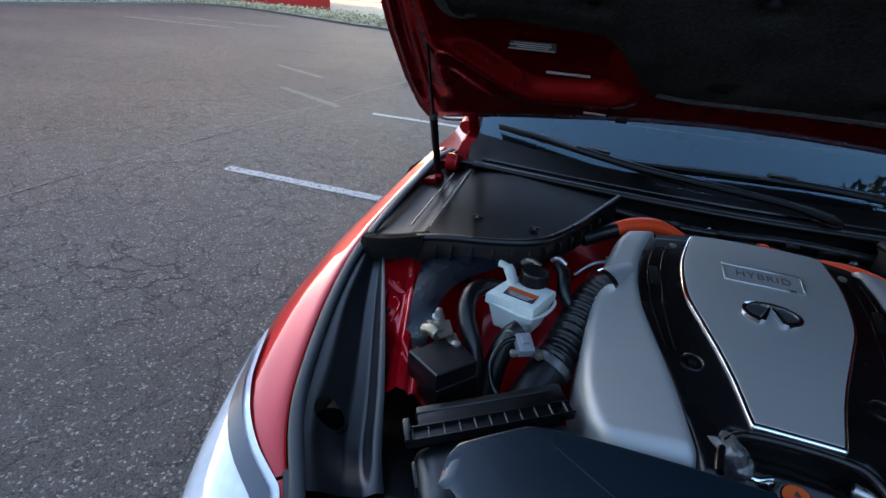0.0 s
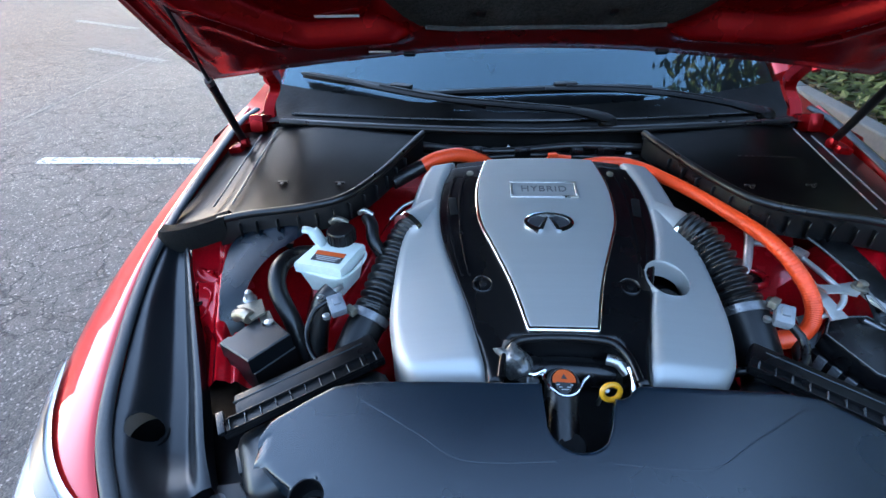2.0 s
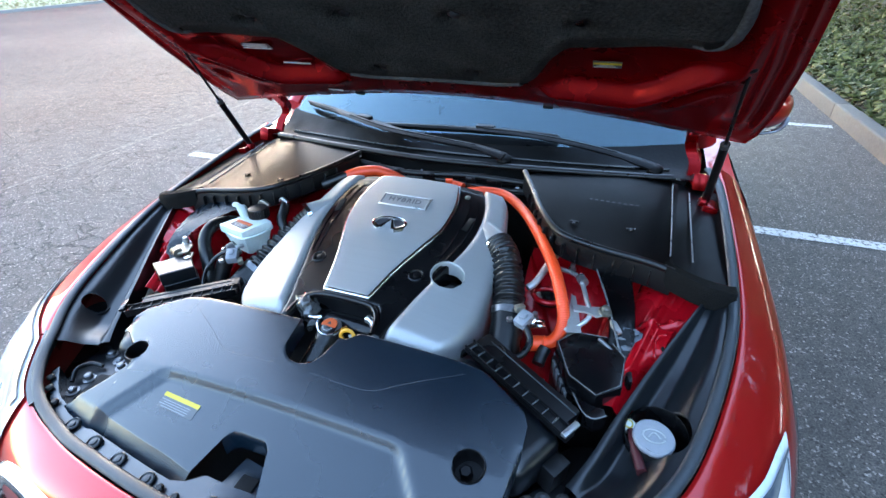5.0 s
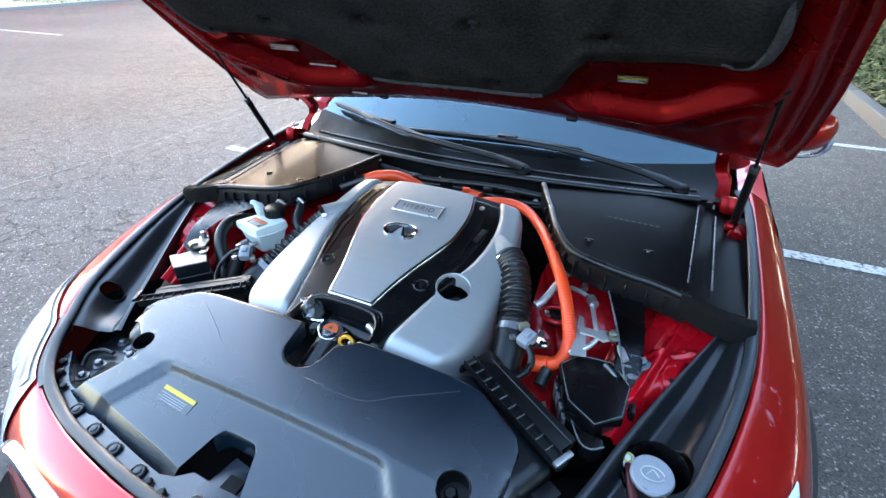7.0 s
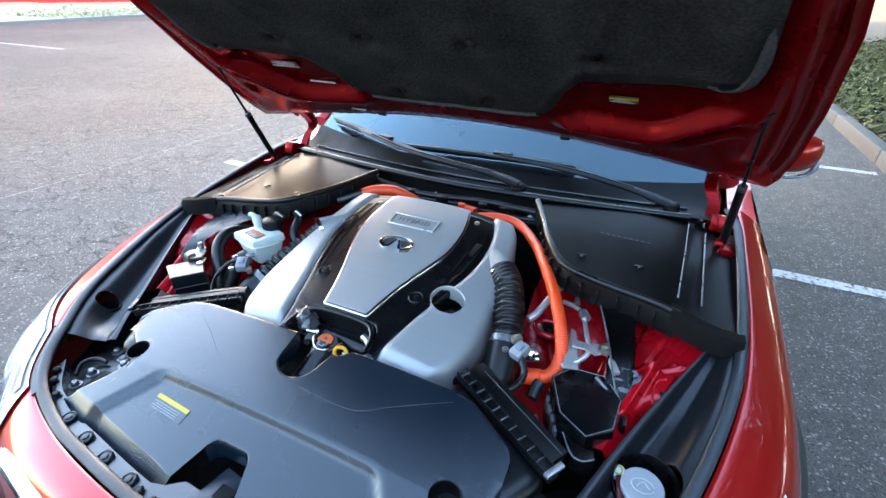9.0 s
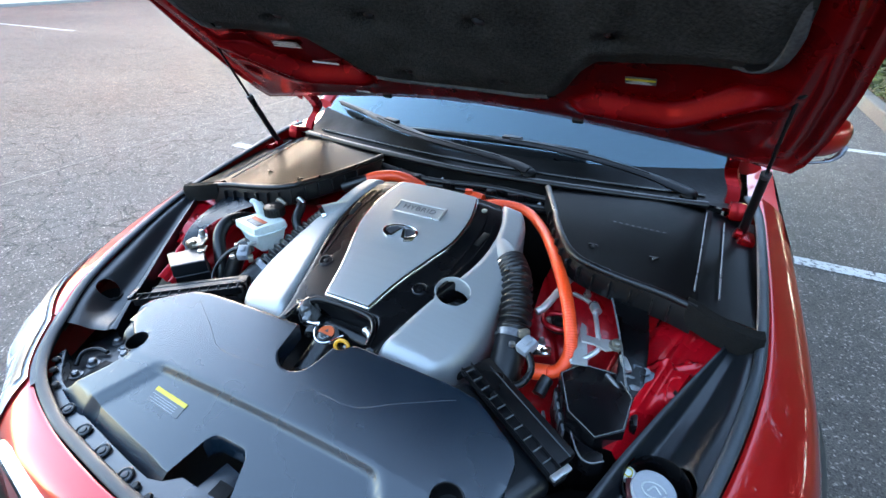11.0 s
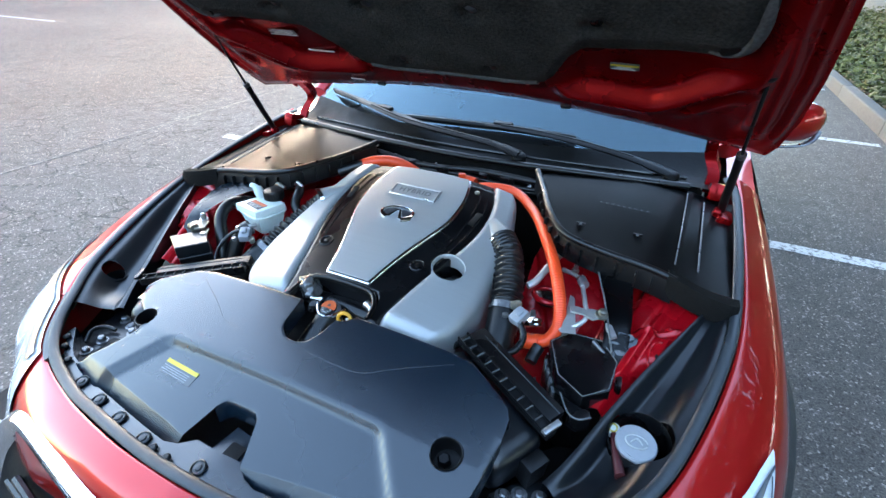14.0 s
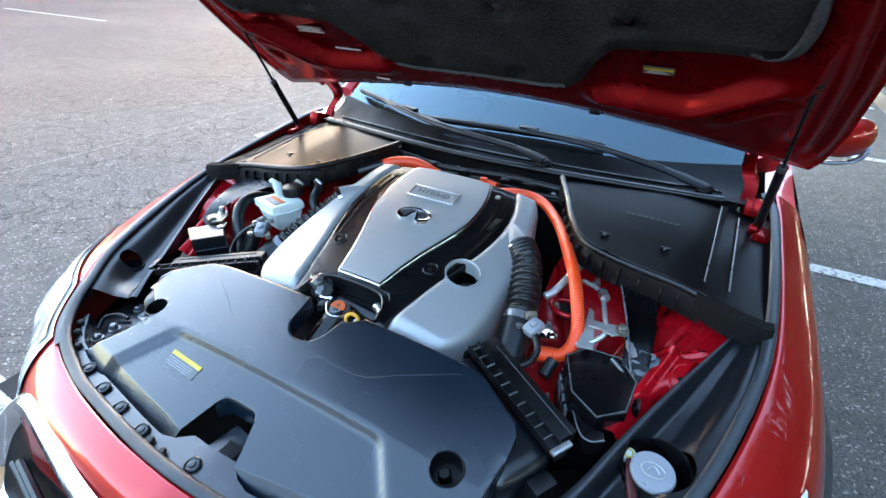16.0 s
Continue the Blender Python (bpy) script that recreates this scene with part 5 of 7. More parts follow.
bmesh.ops.transform(bm, matrix=m @ pose(0, 0, 0.0006), verts=bm.verts[:])
M_ENGRAVE = mat("engraved_grey", (0.13, 0.13, 0.14), 0.4, 0.6, 0, 0.05, 10, 100, 0)
part("letters", bm, M_ENGRAVE, plate, smooth=False)

# chrome oval emblem, plain
bm = bmesh.new()
m = on_cover(0, -0.350, 0.002)
rows = []
for k in range(49):
    a = radians(-62 + (304 - 0) * k / 48 - 0)
    a = radians(-90 + 28 + 304 * k / 48)
    cx, cy = 0.0395 * math.cos(a), 0.0215 * math.sin(a)
    t = 0.0042 + 0.0028 * max(0, -math.sin(a))
    o = Vector((cx / 0.0395 ** 2, cy / 0.0215 ** 2, 0)).normalized()
    rows.append([m @ (Vector((cx, cy, 0)) + o * t * p + Vector((0, 0, q))) for p, q in ((-1, -0.002), (-0.7, 0.0028), (0, 0.0040), (0.7, 0.0028), (1, -0.002))])
grid(bm, rows)
for s in (-1, 1):
    pts = [(s * 0.0205, -0.0205), (s * 0.0115, -0.0195), (s * 0.0005, 0.0105), (s * 0.0035, 0.0120)]
    vs = [bm.verts.new(m @ Vector((x, y, z))) for z in (-0.002, 0.0035) for x, y in pts]
    for f in ((4, 5, 6, 7), (0, 1, 5, 4), (1, 2, 6, 5), (2, 3, 7, 6), (3, 0, 4, 7)):
        bm.faces.new([vs[i] for i in f])
emblem = part("emblem", bm, M_CHROME, engine, "plain chrome oval emblem")
bm = bmesh.new()
for s in (-1, 1):
    pts = [(s * 0.0035, 0.0125), (s * 0.022, -0.016), (s * 0.032, -0.010), (s * 0.0355, 0.0), (s * 0.030, 0.0105), (s * 0.016, 0.0165)]
    vs = [bm.verts.new(m @ Vector((x, y, 0.0006))) for x, y in pts]
    bm.faces.new(vs)
part("emblem_field", bm, M_INK, emblem, smooth=False)

# arch lip and the recess below the cover's front
bm = bmesh.new()
arch = [(-0.093, -0.628), (-0.088, -0.600), (-0.076, -0.580), (-0.056, -0.5695), (0, -0.5665), (0.056, -0.5695), (0.076, -0.580), (0.088, -0.600), (0.093, -0.628)]
tube(bm, [(x, y, cover_top(x, y) - 0.008) for x, y in arch], 0.006, 10, 60)
part("arch_lip", bm, M_SATIN, engine)
bm = bmesh.new()
grid(bm, [[(x, y + 0.004, cover_top(x, y) - 0.010 - d) for x, y in [tuple(p) for p in spline(arch, 30)]] for d in np.linspace(0, 0.12, 5)])
part("arch_wall", bm, M_SATIN, engine)
bm = bmesh.new()
grid(bm, [[(x, y, 0.775 + 0.10 * (y + 0.62)) for x in np.linspace(-0.10, 0.10, 6)] for y in np.linspace(-0.74, -0.56, 6)])
part("engine_front", bm, M_DEEP, engine, "dark engine front below the cover")

# ---- coolant pipe, filler cap and dipstick below the arch ----
cap = thing("coolant_filler", (-0.005, -0.612, 0.79), "metal coolant filler with an orange warning disc", "coolant filler")
bm = bmesh.new()
lathe(bm, (-0.005, -0.612, 0.800), [(0.017, -0.03), (0.017, 0.010), (0.019, 0.018), (0.022, 0.020), (0.023, 0.027), (0.020, 0.031), (0.0185, 0.034), (0.006, 0.035)], (0, -0.25, 1), 28)
part("cap_body", bm, M_ALU, cap)
bm = bmesh.new()
prism(bm, [(-0.005 + x, -0.6205 + y) for x, y in arc(0, 0, 0.0160, 0.0155, -12, 192, 20)], lambda x, y: 0.8365 - 0.25 * (-(y + 0.612)), 0.002, 0)
part("warning_disc", bm, M_LABEL_O, cap, "orange warning disc")
bm = bmesh.new()
lathe(bm, (-0.005, -0.6215, 0.8325), [(0.0185, -0.002), (0.0185, 0.0008), (0.002, 0.0009)], (0, -0.25, 1), 28)
part("cap_top", bm, M_SATIN, cap, "black cap top")
bm = bmesh.new()
prism(bm, [(-0.009, -0.6185), (-0.001, -0.6185), (-0.005, -0.612)], lambda x, y: 0.8375 - 0.25 * (-(y + 0.612)), 0.001, 0)
part("warning_sign", bm, M_INK, cap)
for k in range(3):
    bm = bmesh.new()
    box(bm, pose(-0.005, -0.6275 - 0.0032 * k, 0.8335 - 0.0008 * k, 14, 0, 0), (0.022 - 0.006 * k, 0.0012, 0.001), 0)
    part("print_bar", bm, M_LABEL_W, cap)
bm = bmesh.new()
tube(bm, [(-0.033, -0.602, 0.834), (-0.030, -0.622, 0.832), (-0.012, -0.640, 0.828), (0.008, -0.638, 0.828), (0.022, -0.620, 0.832), (0.030, -0.612, 0.834)], 0.0022, 8, 30)
part("cap_wing", bm, M_CHROME, cap)
bm = bmesh.new()
tube(bm, [(-0.005, -0.615, 0.815), (-0.008, -0.645, 0.800), (-0.012, -0.700, 0.775), (-0.015, -0.74, 0.76)], 0.024, 16, 24)
tagged(part("coolant_hose", bm, M_RUBBER), "black coolant hose at the radiator cap", "hose")
lathe_b = bmesh.new()
lathe(lathe_b, (-0.002, -0.695, 0.785), [(0.020, 0), (0.020, 0.014), (0.016, 0.018), (0.004, 0.018)], (0.05, -0.15, 1), 20)
tagged(part("bleed_plug", lathe_b, M_BLACK), "round black plug in the front cover's cut-out", "plug")
dip = thing("dipstick", (0.05, -0.643, 0.79), "yellow ring-handled oil dipstick", "dipstick")
bm = bmesh.new()
m = pose(0.051, -0.645, 0.843, 62, 0, 10)
rows = []
for k in range(28):
    a = 2 * math.pi * k / 28
    c = Vector((0.0125 * math.cos(a), 0.0105 * math.sin(a), 0))
    o = c.normalized()
    rows.append([m @ (c + o * 0.0038 * math.cos(b) + Vector((0, 0, 0.0034 * math.sin(b)))) for b in np.linspace(0, 2 * math.pi, 9)[:-1]])
grid(bm, rows, close_u=True, close_v=True)
part("ring_handle", bm, M_YELLOW, dip)
bm = bmesh.new()
tube(bm, [(0.050, -0.636, 0.835), (0.050, -0.625, 0.815), (0.050, -0.618, 0.78)], 0.003, 8, 10)
part("dipstick_tube", bm, M_ALU, dip)
for pts, r, mt, nm, lb in (
        ([(-0.07, -0.60, 0.838), (-0.05, -0.612, 0.835), (-0.03, -0.605, 0.836)], 0.005, M_CHROME, "metal_pipe", "thin shiny metal pipe"),
        ([(0.060, -0.584, 0.838), (0.074, -0.590, 0.838), (0.086, -0.602, 0.830)], 0.008, M_ALU, "sensor", "bare aluminium sensor beside the arch"),
        ([(0.088, -0.60, 0.84), (0.092, -0.615, 0.832), (0.09, -0.64, 0.81)], 0.007, M_CHROME, "metal_clip", "shiny metal clip at the arch"),
        ([(-0.09, -0.58, 0.80), (0.0, -0.578, 0.805), (0.09, -0.58, 0.80)], 0.022, M_SATIN, "coolant_manifold", "smooth dark manifold pipe under the arch")):
    bm = bmesh.new()
    tube(bm, pts, (lambda f, r=r: r * (1 + (0.22 * math.sin(40 * f) if r == 0.017 else 0))), 14, 30)
    tagged(part(nm, bm, mt), lb, nm.split("_")[-1])

bm = bmesh.new()
tube(bm, [(-0.100, -0.572, 0.842), (-0.080, -0.586, 0.840), (-0.060, -0.598, 0.828), (-0.046, -0.612, 0.812)], lambda f: 0.012 + 0.011 * math.sin(math.pi * min(f * 1.2, 1)), 26, 40)
for v in bm.verts:
    q = v.co * 60
    v.co += Vector((noise.noise(q), noise.noise(q + Vector((9, 0, 0))), noise.noise(q + Vector((0, 9, 0))))) * 0.010
bmesh.ops.triangulate(bm, faces=bm.faces[:])
M_CLEAR = mat("crumpled_clear_film", (0.10, 0.10, 0.10), 0.16, 0.35, 0.3, 0.5, 60, 260, 0.3, 200)
tagged(part("film_sleeve", bm, M_CLEAR, smooth=False), "crumpled clear film over a connector", "film")

# ---- front cover over the radiator ----
front = thing("radiator_cover", (0, -0.8, 0.60), "large satin black cover over the radiator", "radiator cover")


def lip_y(x):
    return float(np.interp(abs(x), [0, 0.07, 0.19, 0.318, 0.365], [-0.926, -0.921, -0.905, -0.886, -0.880]))


def front_z(x, y):
    high = 1.017 + 0.24 * y - 0.14 * x * x - 0.12 * max(-0.80 - y, 0)
    edge = 0.212 + 0.78 * max(-0.800 - y, 0)
    inside = (1 - step01(y, -0.814, -0.798)) * (1 - step01(abs(x), edge + 0.002, edge + 0.018))
    z = high - 0.012 * inside
    return z - 0.72 * max(lip_y(x) - y, 0) * (1 - step01(abs(x), 0.375, 0.40))


BACK = [(0.0, -0.646), (0.10, -0.645), (0.27, -0.643), (0.315, -0.648), (0.345, -0.664), (0.392, -0.692), (0.402, -0.715), (0.398, -0.78), (0.388, -0.83), (0.376, -0.880), (0.365, -0.903)]
FRONT = [(0.365, -0.905), (0.33, -0.914), (0.25, -0.928), (0.16, -0.939), (0.095, -0.944), (0.0, -0.948)]
bm = bmesh.new()
bx, by = [p[0] for p in BACK[:7]], [p[1] for p in BACK[:7]]
rows = []
xs_ = sorted({*np.linspace(-0.40, 0.40, 90), -0.047, 0.032, -0.043, 0.028, -0.3130, -0.3136})


def back_edge(x):
    y = float(np.interp(abs(x), bx, by))
    if abs(x + 0.0) < 0.041:
        y = min(y, -0.690 - math.sqrt(max(0.041 ** 2 - x * x, 0)) * 0.95)
    elif 0.041 <= x < 0.085:
        y -= 0.018 * (1 - step01(x, 0.06, 0.085))
    return y


SPLIT, NOTCH_X = -0.856, -0.3133


def front_edge(x):
    if x == 0.0:
        return SPLIT
    f = [p for p in FRONT[::-1]]
    y = float(np.interp(abs(x), [p[0] for p in f], [p[1] for p in f]))
    if abs(x) > 0.365:
        y = float(np.interp(abs(x), [0.365, 0.376, 0.388, 0.398, 0.402], [-0.905, -0.88, -0.83, -0.78, -0.72]))
    if x < NOTCH_X:
        y = float(np.interp(-x, [0.3135, 0.330, 0.345, 0.372, 0.394, 0.402], [-0.806, -0.790, -0.774, -0.758, -0.742, -0.72]))
    return y


pieces = ([x for x in xs_ if x <= -0.045] + [-0.045], [-0.045 + 0.075 * 0.5 * (1 - math.cos(math.pi * k / 24)) for k in range(25)], [0.030] + [x for x in xs_ if x >= 0.030])
for index, columns in enumerate(pieces):
    rows = []
    for x in columns:
        a, b = front_edge(x if index != 1 else 0.0), back_edge(x)
        if index == 1:
            near = 1 - min(x + 0.045, 0.030 - x, 0.016) / 0.016
            a = SPLIT - 0.016 * (1 - math.sqrt(max(1 - near * near, 0)))
        cut = a if index == 1 else max(SPLIT, a + 0.0005)
        ys = [a + (cut - a) * f for f in (0, 0.03, 0.08, *np.linspace(0.15, 0.97, 14))] if index != 1 else []
        if index != 1:
            bend = lip_y(x) if a + 0.002 < lip_y(x) < cut - 0.002 else None
            ys = sorted(ys + ([bend - 0.0015, bend, bend + 0.0015] if bend else [a + (cut - a) * f for f in (0.98, 0.985, 0.99)]))
        ys += [*np.linspace(cut, -0.748, 32), *(-0.748 + (b + 0.748) * f for f in (*np.linspace(0.05, 0.9, 22), 0.94, 0.97, 0.985, 1))]
        row = []
        for y in ys:
            d = min(y - a, b - y, max(0.404 - abs(x), 0))
            row.append((x, y, front_z(x, y) - 0.006 * (1 - math.sqrt(1 - (1 - min(max(d, 0) / 0.006, 1)) ** 2))))
        rows.append([(x, ys[0], row[0][2] - 0.03)] + row + [(x, ys[-1], row[-1][2] - 0.03)])
    grid(bm, rows)
# the tongue that runs on along the ledge below the open corner
rows = []
for x in np.linspace(-0.390, -0.3132, 16):
    a = float(np.interp(-x, [0.31, 0.33, 0.365, 0.392], [-0.918, -0.914, -0.905, -0.897]))
    b = float(np.interp(-x, [0.3132, 0.318, 0.332, 0.350, 0.372, 0.391], [-0.805, -0.815, -0.836, -0.857, -0.881, -0.8965]))
    ys = [a + (b - a) * f for f in (0, 0.03, 0.08, *np.linspace(0.15, 0.9, 16), 0.95, 0.98, 1)]
    row = [(x, y, front_z(x, y) - 0.006 * (1 - math.sqrt(1 - (1 - min(max(min(y - a, b - y), 0) / 0.006, 1)) ** 2))) for y in ys]
    rows.append([(x, ys[0], row[0][2] - 0.03)] + row + [(x, ys[-1], row[-1][2] - 0.03)])
grid(bm, rows)
bmesh.ops.remove_doubles(bm, verts=bm.verts[:], dist=0.0002)
for v in bm.verts:
    if v.co.y < SPLIT:
        for edge_x, lean in ((-0.045, -0.38), (0.030, 0.34)):
            v.co.x += lean * (SPLIT - v.co.y) * max(0, 1 - abs(v.co.x - edge_x) / 0.07)
CUPS = {-1: (-0.322, -0.783, 0.0205), 1: (0.333, -0.797, 0.0235)}
for cx, cy, cr in CUPS.values():
    punch(bm, cx, cy, cr)
cover = part("cover_panel", bm, M_PANEL, front)
for s in (-1, 1):
    bm = bmesh.new()
    pts = [(s * 0.035, -0.742), (s * 0.10, -0.745), (s * 0.152, -0.740), (s * 0.20, -0.712), (s * 0.285, -0.665)]
    c = [(x, y, front_z(x, y) - 0.0007) for x, y in (tuple(p) for p in spline([pts[0], pts[1], pts[2], pts[3], pts[4]], 24))]
    tube(bm, c, 0.0011, 8, 50)
    part("pressed_line", bm, M_PANEL, cover)
    bm = bmesh.new()
    x, y, cr = CUPS[s]
    well(bm, (x, y, front_z(x, y) - 0.0005), cr, 0.035, 0.0012, 32, (0, -0.2, 1))
    ringp = part("fixing_cup", bm, M_BLACK, cover, "deep dark fixing cup")
    bm = bmesh.new()
    lathe(bm, (x - s * 0.004, y + 0.004, front_z(x, y) - 0.030), [(0.011, 0), (0.011, 0.010), (0.008, 0.014), (0.002, 0.014)], (0, -0.2, 1), 6)
    part("fixing_bolt", bm, M_BLACK, ringp)
bm = bmesh.new()
m = pose(-0.163, -0.846, front_z(-0.163, -0.846) + 0.0010, 20, 0, -4)
box(bm, m, (0.080, 0.026, 0.0012), 0.0003, 1)
lab = part("notice_label", bm, M_NOTICE, cover, "yellow-headed notice label with small print")
bm = bmesh.new()
box(bm, m @ pose(0, 0.0094, 0.0008), (0.080, 0.0072, 0.001), 0)
part("label_heading", bm, M_LABEL_Y, lab)
for k in range(4):
    bm = bmesh.new()
    box(bm, m @ pose(-0.006 + 0.003 * (k % 2), 0.001 - 0.0038 * k, 0.0008), (0.066 - 0.008 * (k % 2), 0.0011, 0.0008), 0)
    part("print_bar", bm, M_GREYCAP, lab)
# latch under the notch
latch = thing("bonnet_latch", (-0.02, -0.90, 0.70), "black bonnet latch in the front panel", "latch")
bm = bmesh.new()
prism(bm, [(-0.035, -0.955), (0.045, -0.955), (0.035, -0.870), (-0.02, -0.862)], lambda x, y: 0.748, 0.03, 0.006)
part("latch_plate", bm, M_PANEL, latch)
# black plate over the uncut latch plate, painting the opening's shade
bm = bmesh.new()
box(bm, pose(0.014, -0.908, 0.750), (0.030, 0.036, 0.004), 0.001)
part("latch_opening_plate", bm, M_DEEP, latch, "dark plate standing for the shaded latch opening")
bm = bmesh.new()
grid(bm, [[(x, y, 0.70) for x in (-0.42, -0.2, 0, 0.2, 0.42)] for y in (-0.96, -0.9, -0.8, -0.66)])
part("support_tray", bm, M_DEEP, latch)

# ---- parts of the bay ----
# brake fluid reservoir
res = thing("brake_fluid_reservoir", (-0.385, -0.395, 0.80), "milky white brake fluid reservoir with a black cap", "reservoir")
bm = bmesh.new()
out = [(-0.437, -0.432), (-0.352, -0.452), (-0.325, -0.375), (-0.405, -0.352)]
prism(bm, out, lambda x, y: 0.876, 0.020, 0.006)
part("reservoir_lid", bm, M_WHITE, res)
bm = bmesh.new()
prism(bm, [(-0.43, -0.428), (-0.352, -0.446), (-0.329, -0.378), (-0.402, -0.358)], lambda x, y: 0.858, 0.060, 0.008)
for v in bm.verts:
    if v.co.z < 0.82:
        v.co.x, v.co.y = -0.380 + (v.co.x + 0.380) * 0.74, -0.402 + (v.co.y + 0.402) * 0.74
bmesh.ops.bevel(bm, geom=[e for e in bm.edges if all(v.co.z < 0.82 for v in e.verts)], offset=0.008, segments=3, affect='EDGES')
tank = part("tank", bm, M_WHITE, res)
bm = bmesh.new()
tube(bm, [(-0.433, -0.430, 0.857), (-0.352, -0.449, 0.857), (-0.326, -0.376, 0.857), (-0.404, -0.354, 0.857), (-0.433, -0.430, 0.857)], 0.003, 8, 60)
part("tank_seam", bm, M_WHITE, tank)
bm = bmesh.new()
tube(bm, [(-0.402, -0.374, 0.870), (-0.408, -0.374, 0.888), (-0.416, -0.372, 0.900)], lambda f: 0.016 - 0.004 * f, 12, 12, flat=0.6)
tube(bm, [(-0.412, -0.372, 0.897), (-0.424, -0.374, 0.903), (-0.432, -0.374, 0.904)], 0.008, 10, 8, flat=0.7)
part("filler_neck", bm, M_WHITE, res)
bm = bmesh.new()
prof = [(0.023, 0.0), (0.0245, 0.004), (0.0245, 0.022), (0.022, 0.026), (0.012, 0.028), (0.003, 0.028)]
lathe(bm, (-0.368, -0.365, 0.874), prof, (0, 0, 1), 30)
rcap = part("reservoir_cap", bm, M_BLACK, res, "ribbed black screw cap")
for k in range(20):
    a = 2 * math.pi * k / 20
    bm = bmesh.new()
    box(bm, pose(-0.368 + 0.0245 * math.cos(a), -0.365 + 0.0245 * math.sin(a), 0.887, 0, 0, math.degrees(a)), (0.003, 0.003, 0.020), 0)
    part("cap_rib", bm, M_BLACK, rcap)
bm = bmesh.new()
m = pose(-0.380, -0.417, 0.8768, 0, 0, -13)
box(bm, m, (0.054, 0.028, 0.001), 0)
lab = part("warning_label", bm, M_INK, res, "orange and black warning label")
bm = bmesh.new()
box(bm, m @ pose(0, 0.008, 0.0006), (0.054, 0.011, 0.0008), 0)
part("label_heading", bm, M_LABEL_O, lab)
for k in range(3):
    bm = bmesh.new()
    box(bm, m @ pose(0, -0.001 - 0.0045 * k, 0.0006), (0.046 - 0.006 * k, 0.0018, 0.0008), 0)
    part("print_bar", bm, M_LABEL_W, lab)


res.location += Vector((0.002, 0.006, 0.007))


# intake hoses with bellows
def intake_hose(s, pts, lower):
    ob = thing("intake_hose", tuple(pts[2]), "ribbed black rubber intake hose with a clamp", "hose", "intake hoses")
    bm = bmesh.new()
    tube(bm, pts, lambda f: 0.0290 + (0.0036 * math.cos(2 * math.pi * f * 12) if 0.28 < f < 0.92 else 0.002 + 0.0015 * math.cos(2 * math.pi * f * 16)), 22, 150)
    b = part("bellows", bm, M_RUBBER, ob)
    bm = bmesh.new()
    tube(bm, lower, 0.032, 20, 30)
    part("intake_duct", bm, M_BLACK, ob, "smooth black duct")
    bm = bmesh.new()
    p, q = Vector(pts[-1]), Vector(lower[1])
    d = (q - p).normalized()
    tube(bm, [tuple(p - d * 0.004), tuple(p + d * 0.010)], 0.0345, 26, 4)
    clamp = part("clamp_band", bm, M_STEEL, ob, "steel hose clamp")
    bm = bmesh.new()
    box(bm, pose(p.x + s * 0.025, p.y - 0.02, p.z + 0.032, 0, 0, s * 40), (0.020, 0.012, 0.012), 0.002)
    part("clamp_screw", bm, M_ZINC, clamp)
    return ob


intake_hose(1, [(0.246, -0.312, 0.890), (0.270, -0.345, 0.882), (0.287, -0.385, 0.866), (0.300, -0.425, 0.848), (0.309, -0.462, 0.828)],
                     [(0.309, -0.462, 0.828), (0.314, -0.50, 0.805), (0.318, -0.55, 0.770), (0.32, -0.60, 0.72)])
intake_hose(-1, [(-0.240, -0.300, 0.878), (-0.262, -0.330, 0.856), (-0.278, -0.375, 0.838), (-0.290, -0.425, 0.822), (-0.304, -0.470, 0.802)],
                     [(-0.304, -0.470, 0.802), (-0.318, -0.50, 0.785), (-0.330, -0.54, 0.760), (-0.34, -0.60, 0.71)])


def connector(at, turn, name, label):
    ob = thing(name, at, label, "connector")
    bm = bmesh.new()
    m = pose(*at, 20, 0, turn)
    box(bm, m, (0.026, 0.034, 0.020), 0.004)
    part("plug_body", bm, M_GREYCAP, ob)
    bm = bmesh.new()
    box(bm, m @ pose(0, 0.002, 0.011), (0.012, 0.014, 0.006), 0.002)
    part("plug_latch", bm, M_GREYCAP, ob)
    bm = bmesh.new()
    lathe(bm, m @ Vector((-0.022, -0.016, 0.0)), [(0.006, 0), (0.006, 0.006), (0.003, 0.007)], (0, 0, 1), 10)
    lathe(bm, m @ Vector((-0.020, 0.020, 0.0)), [(0.006, 0), (0.006, 0.006), (0.003, 0.007)], (0, 0, 1), 10)
    part("sensor_screw", bm, M_ALU, ob)
    return ob


connector((0.346, -0.497, 0.846), -25, "sensor_plug", "pale grey sensor plug on the intake duct")
connector((-0.352, -0.487, 0.842), 30, "sensor_plug", "dusty pale sensor plug on the intake duct")


def wire(name, pts, r, material, label, category="cable", **k):
    bm = bmesh.new()
    tube(bm, pts, r, 12, **k)
    return tagged(part(name, bm, material), label, category)


wire("sensor_wire", [(0.350, -0.505, 0.842), (0.366, -0.530, 0.825), (0.352, -0.562, 0.812), (0.310, -0.580, 0.815), (0.265, -0.575, 0.810), (0.245, -0.57, 0.79)], 0.0065, M_SATIN, "grey taped wire to the sensor plug")
wire("sensor_wire", [(-0.362, -0.482, 0.850), (-0.385, -0.50, 0.842), (-0.392, -0.535, 0.822), (-0.370, -0.570, 0.806), (-0.32, -0.585, 0.80), (-0.27, -0.585, 0.79)], 0.0045, M_SATIN, "grey wire to the sensor plug")
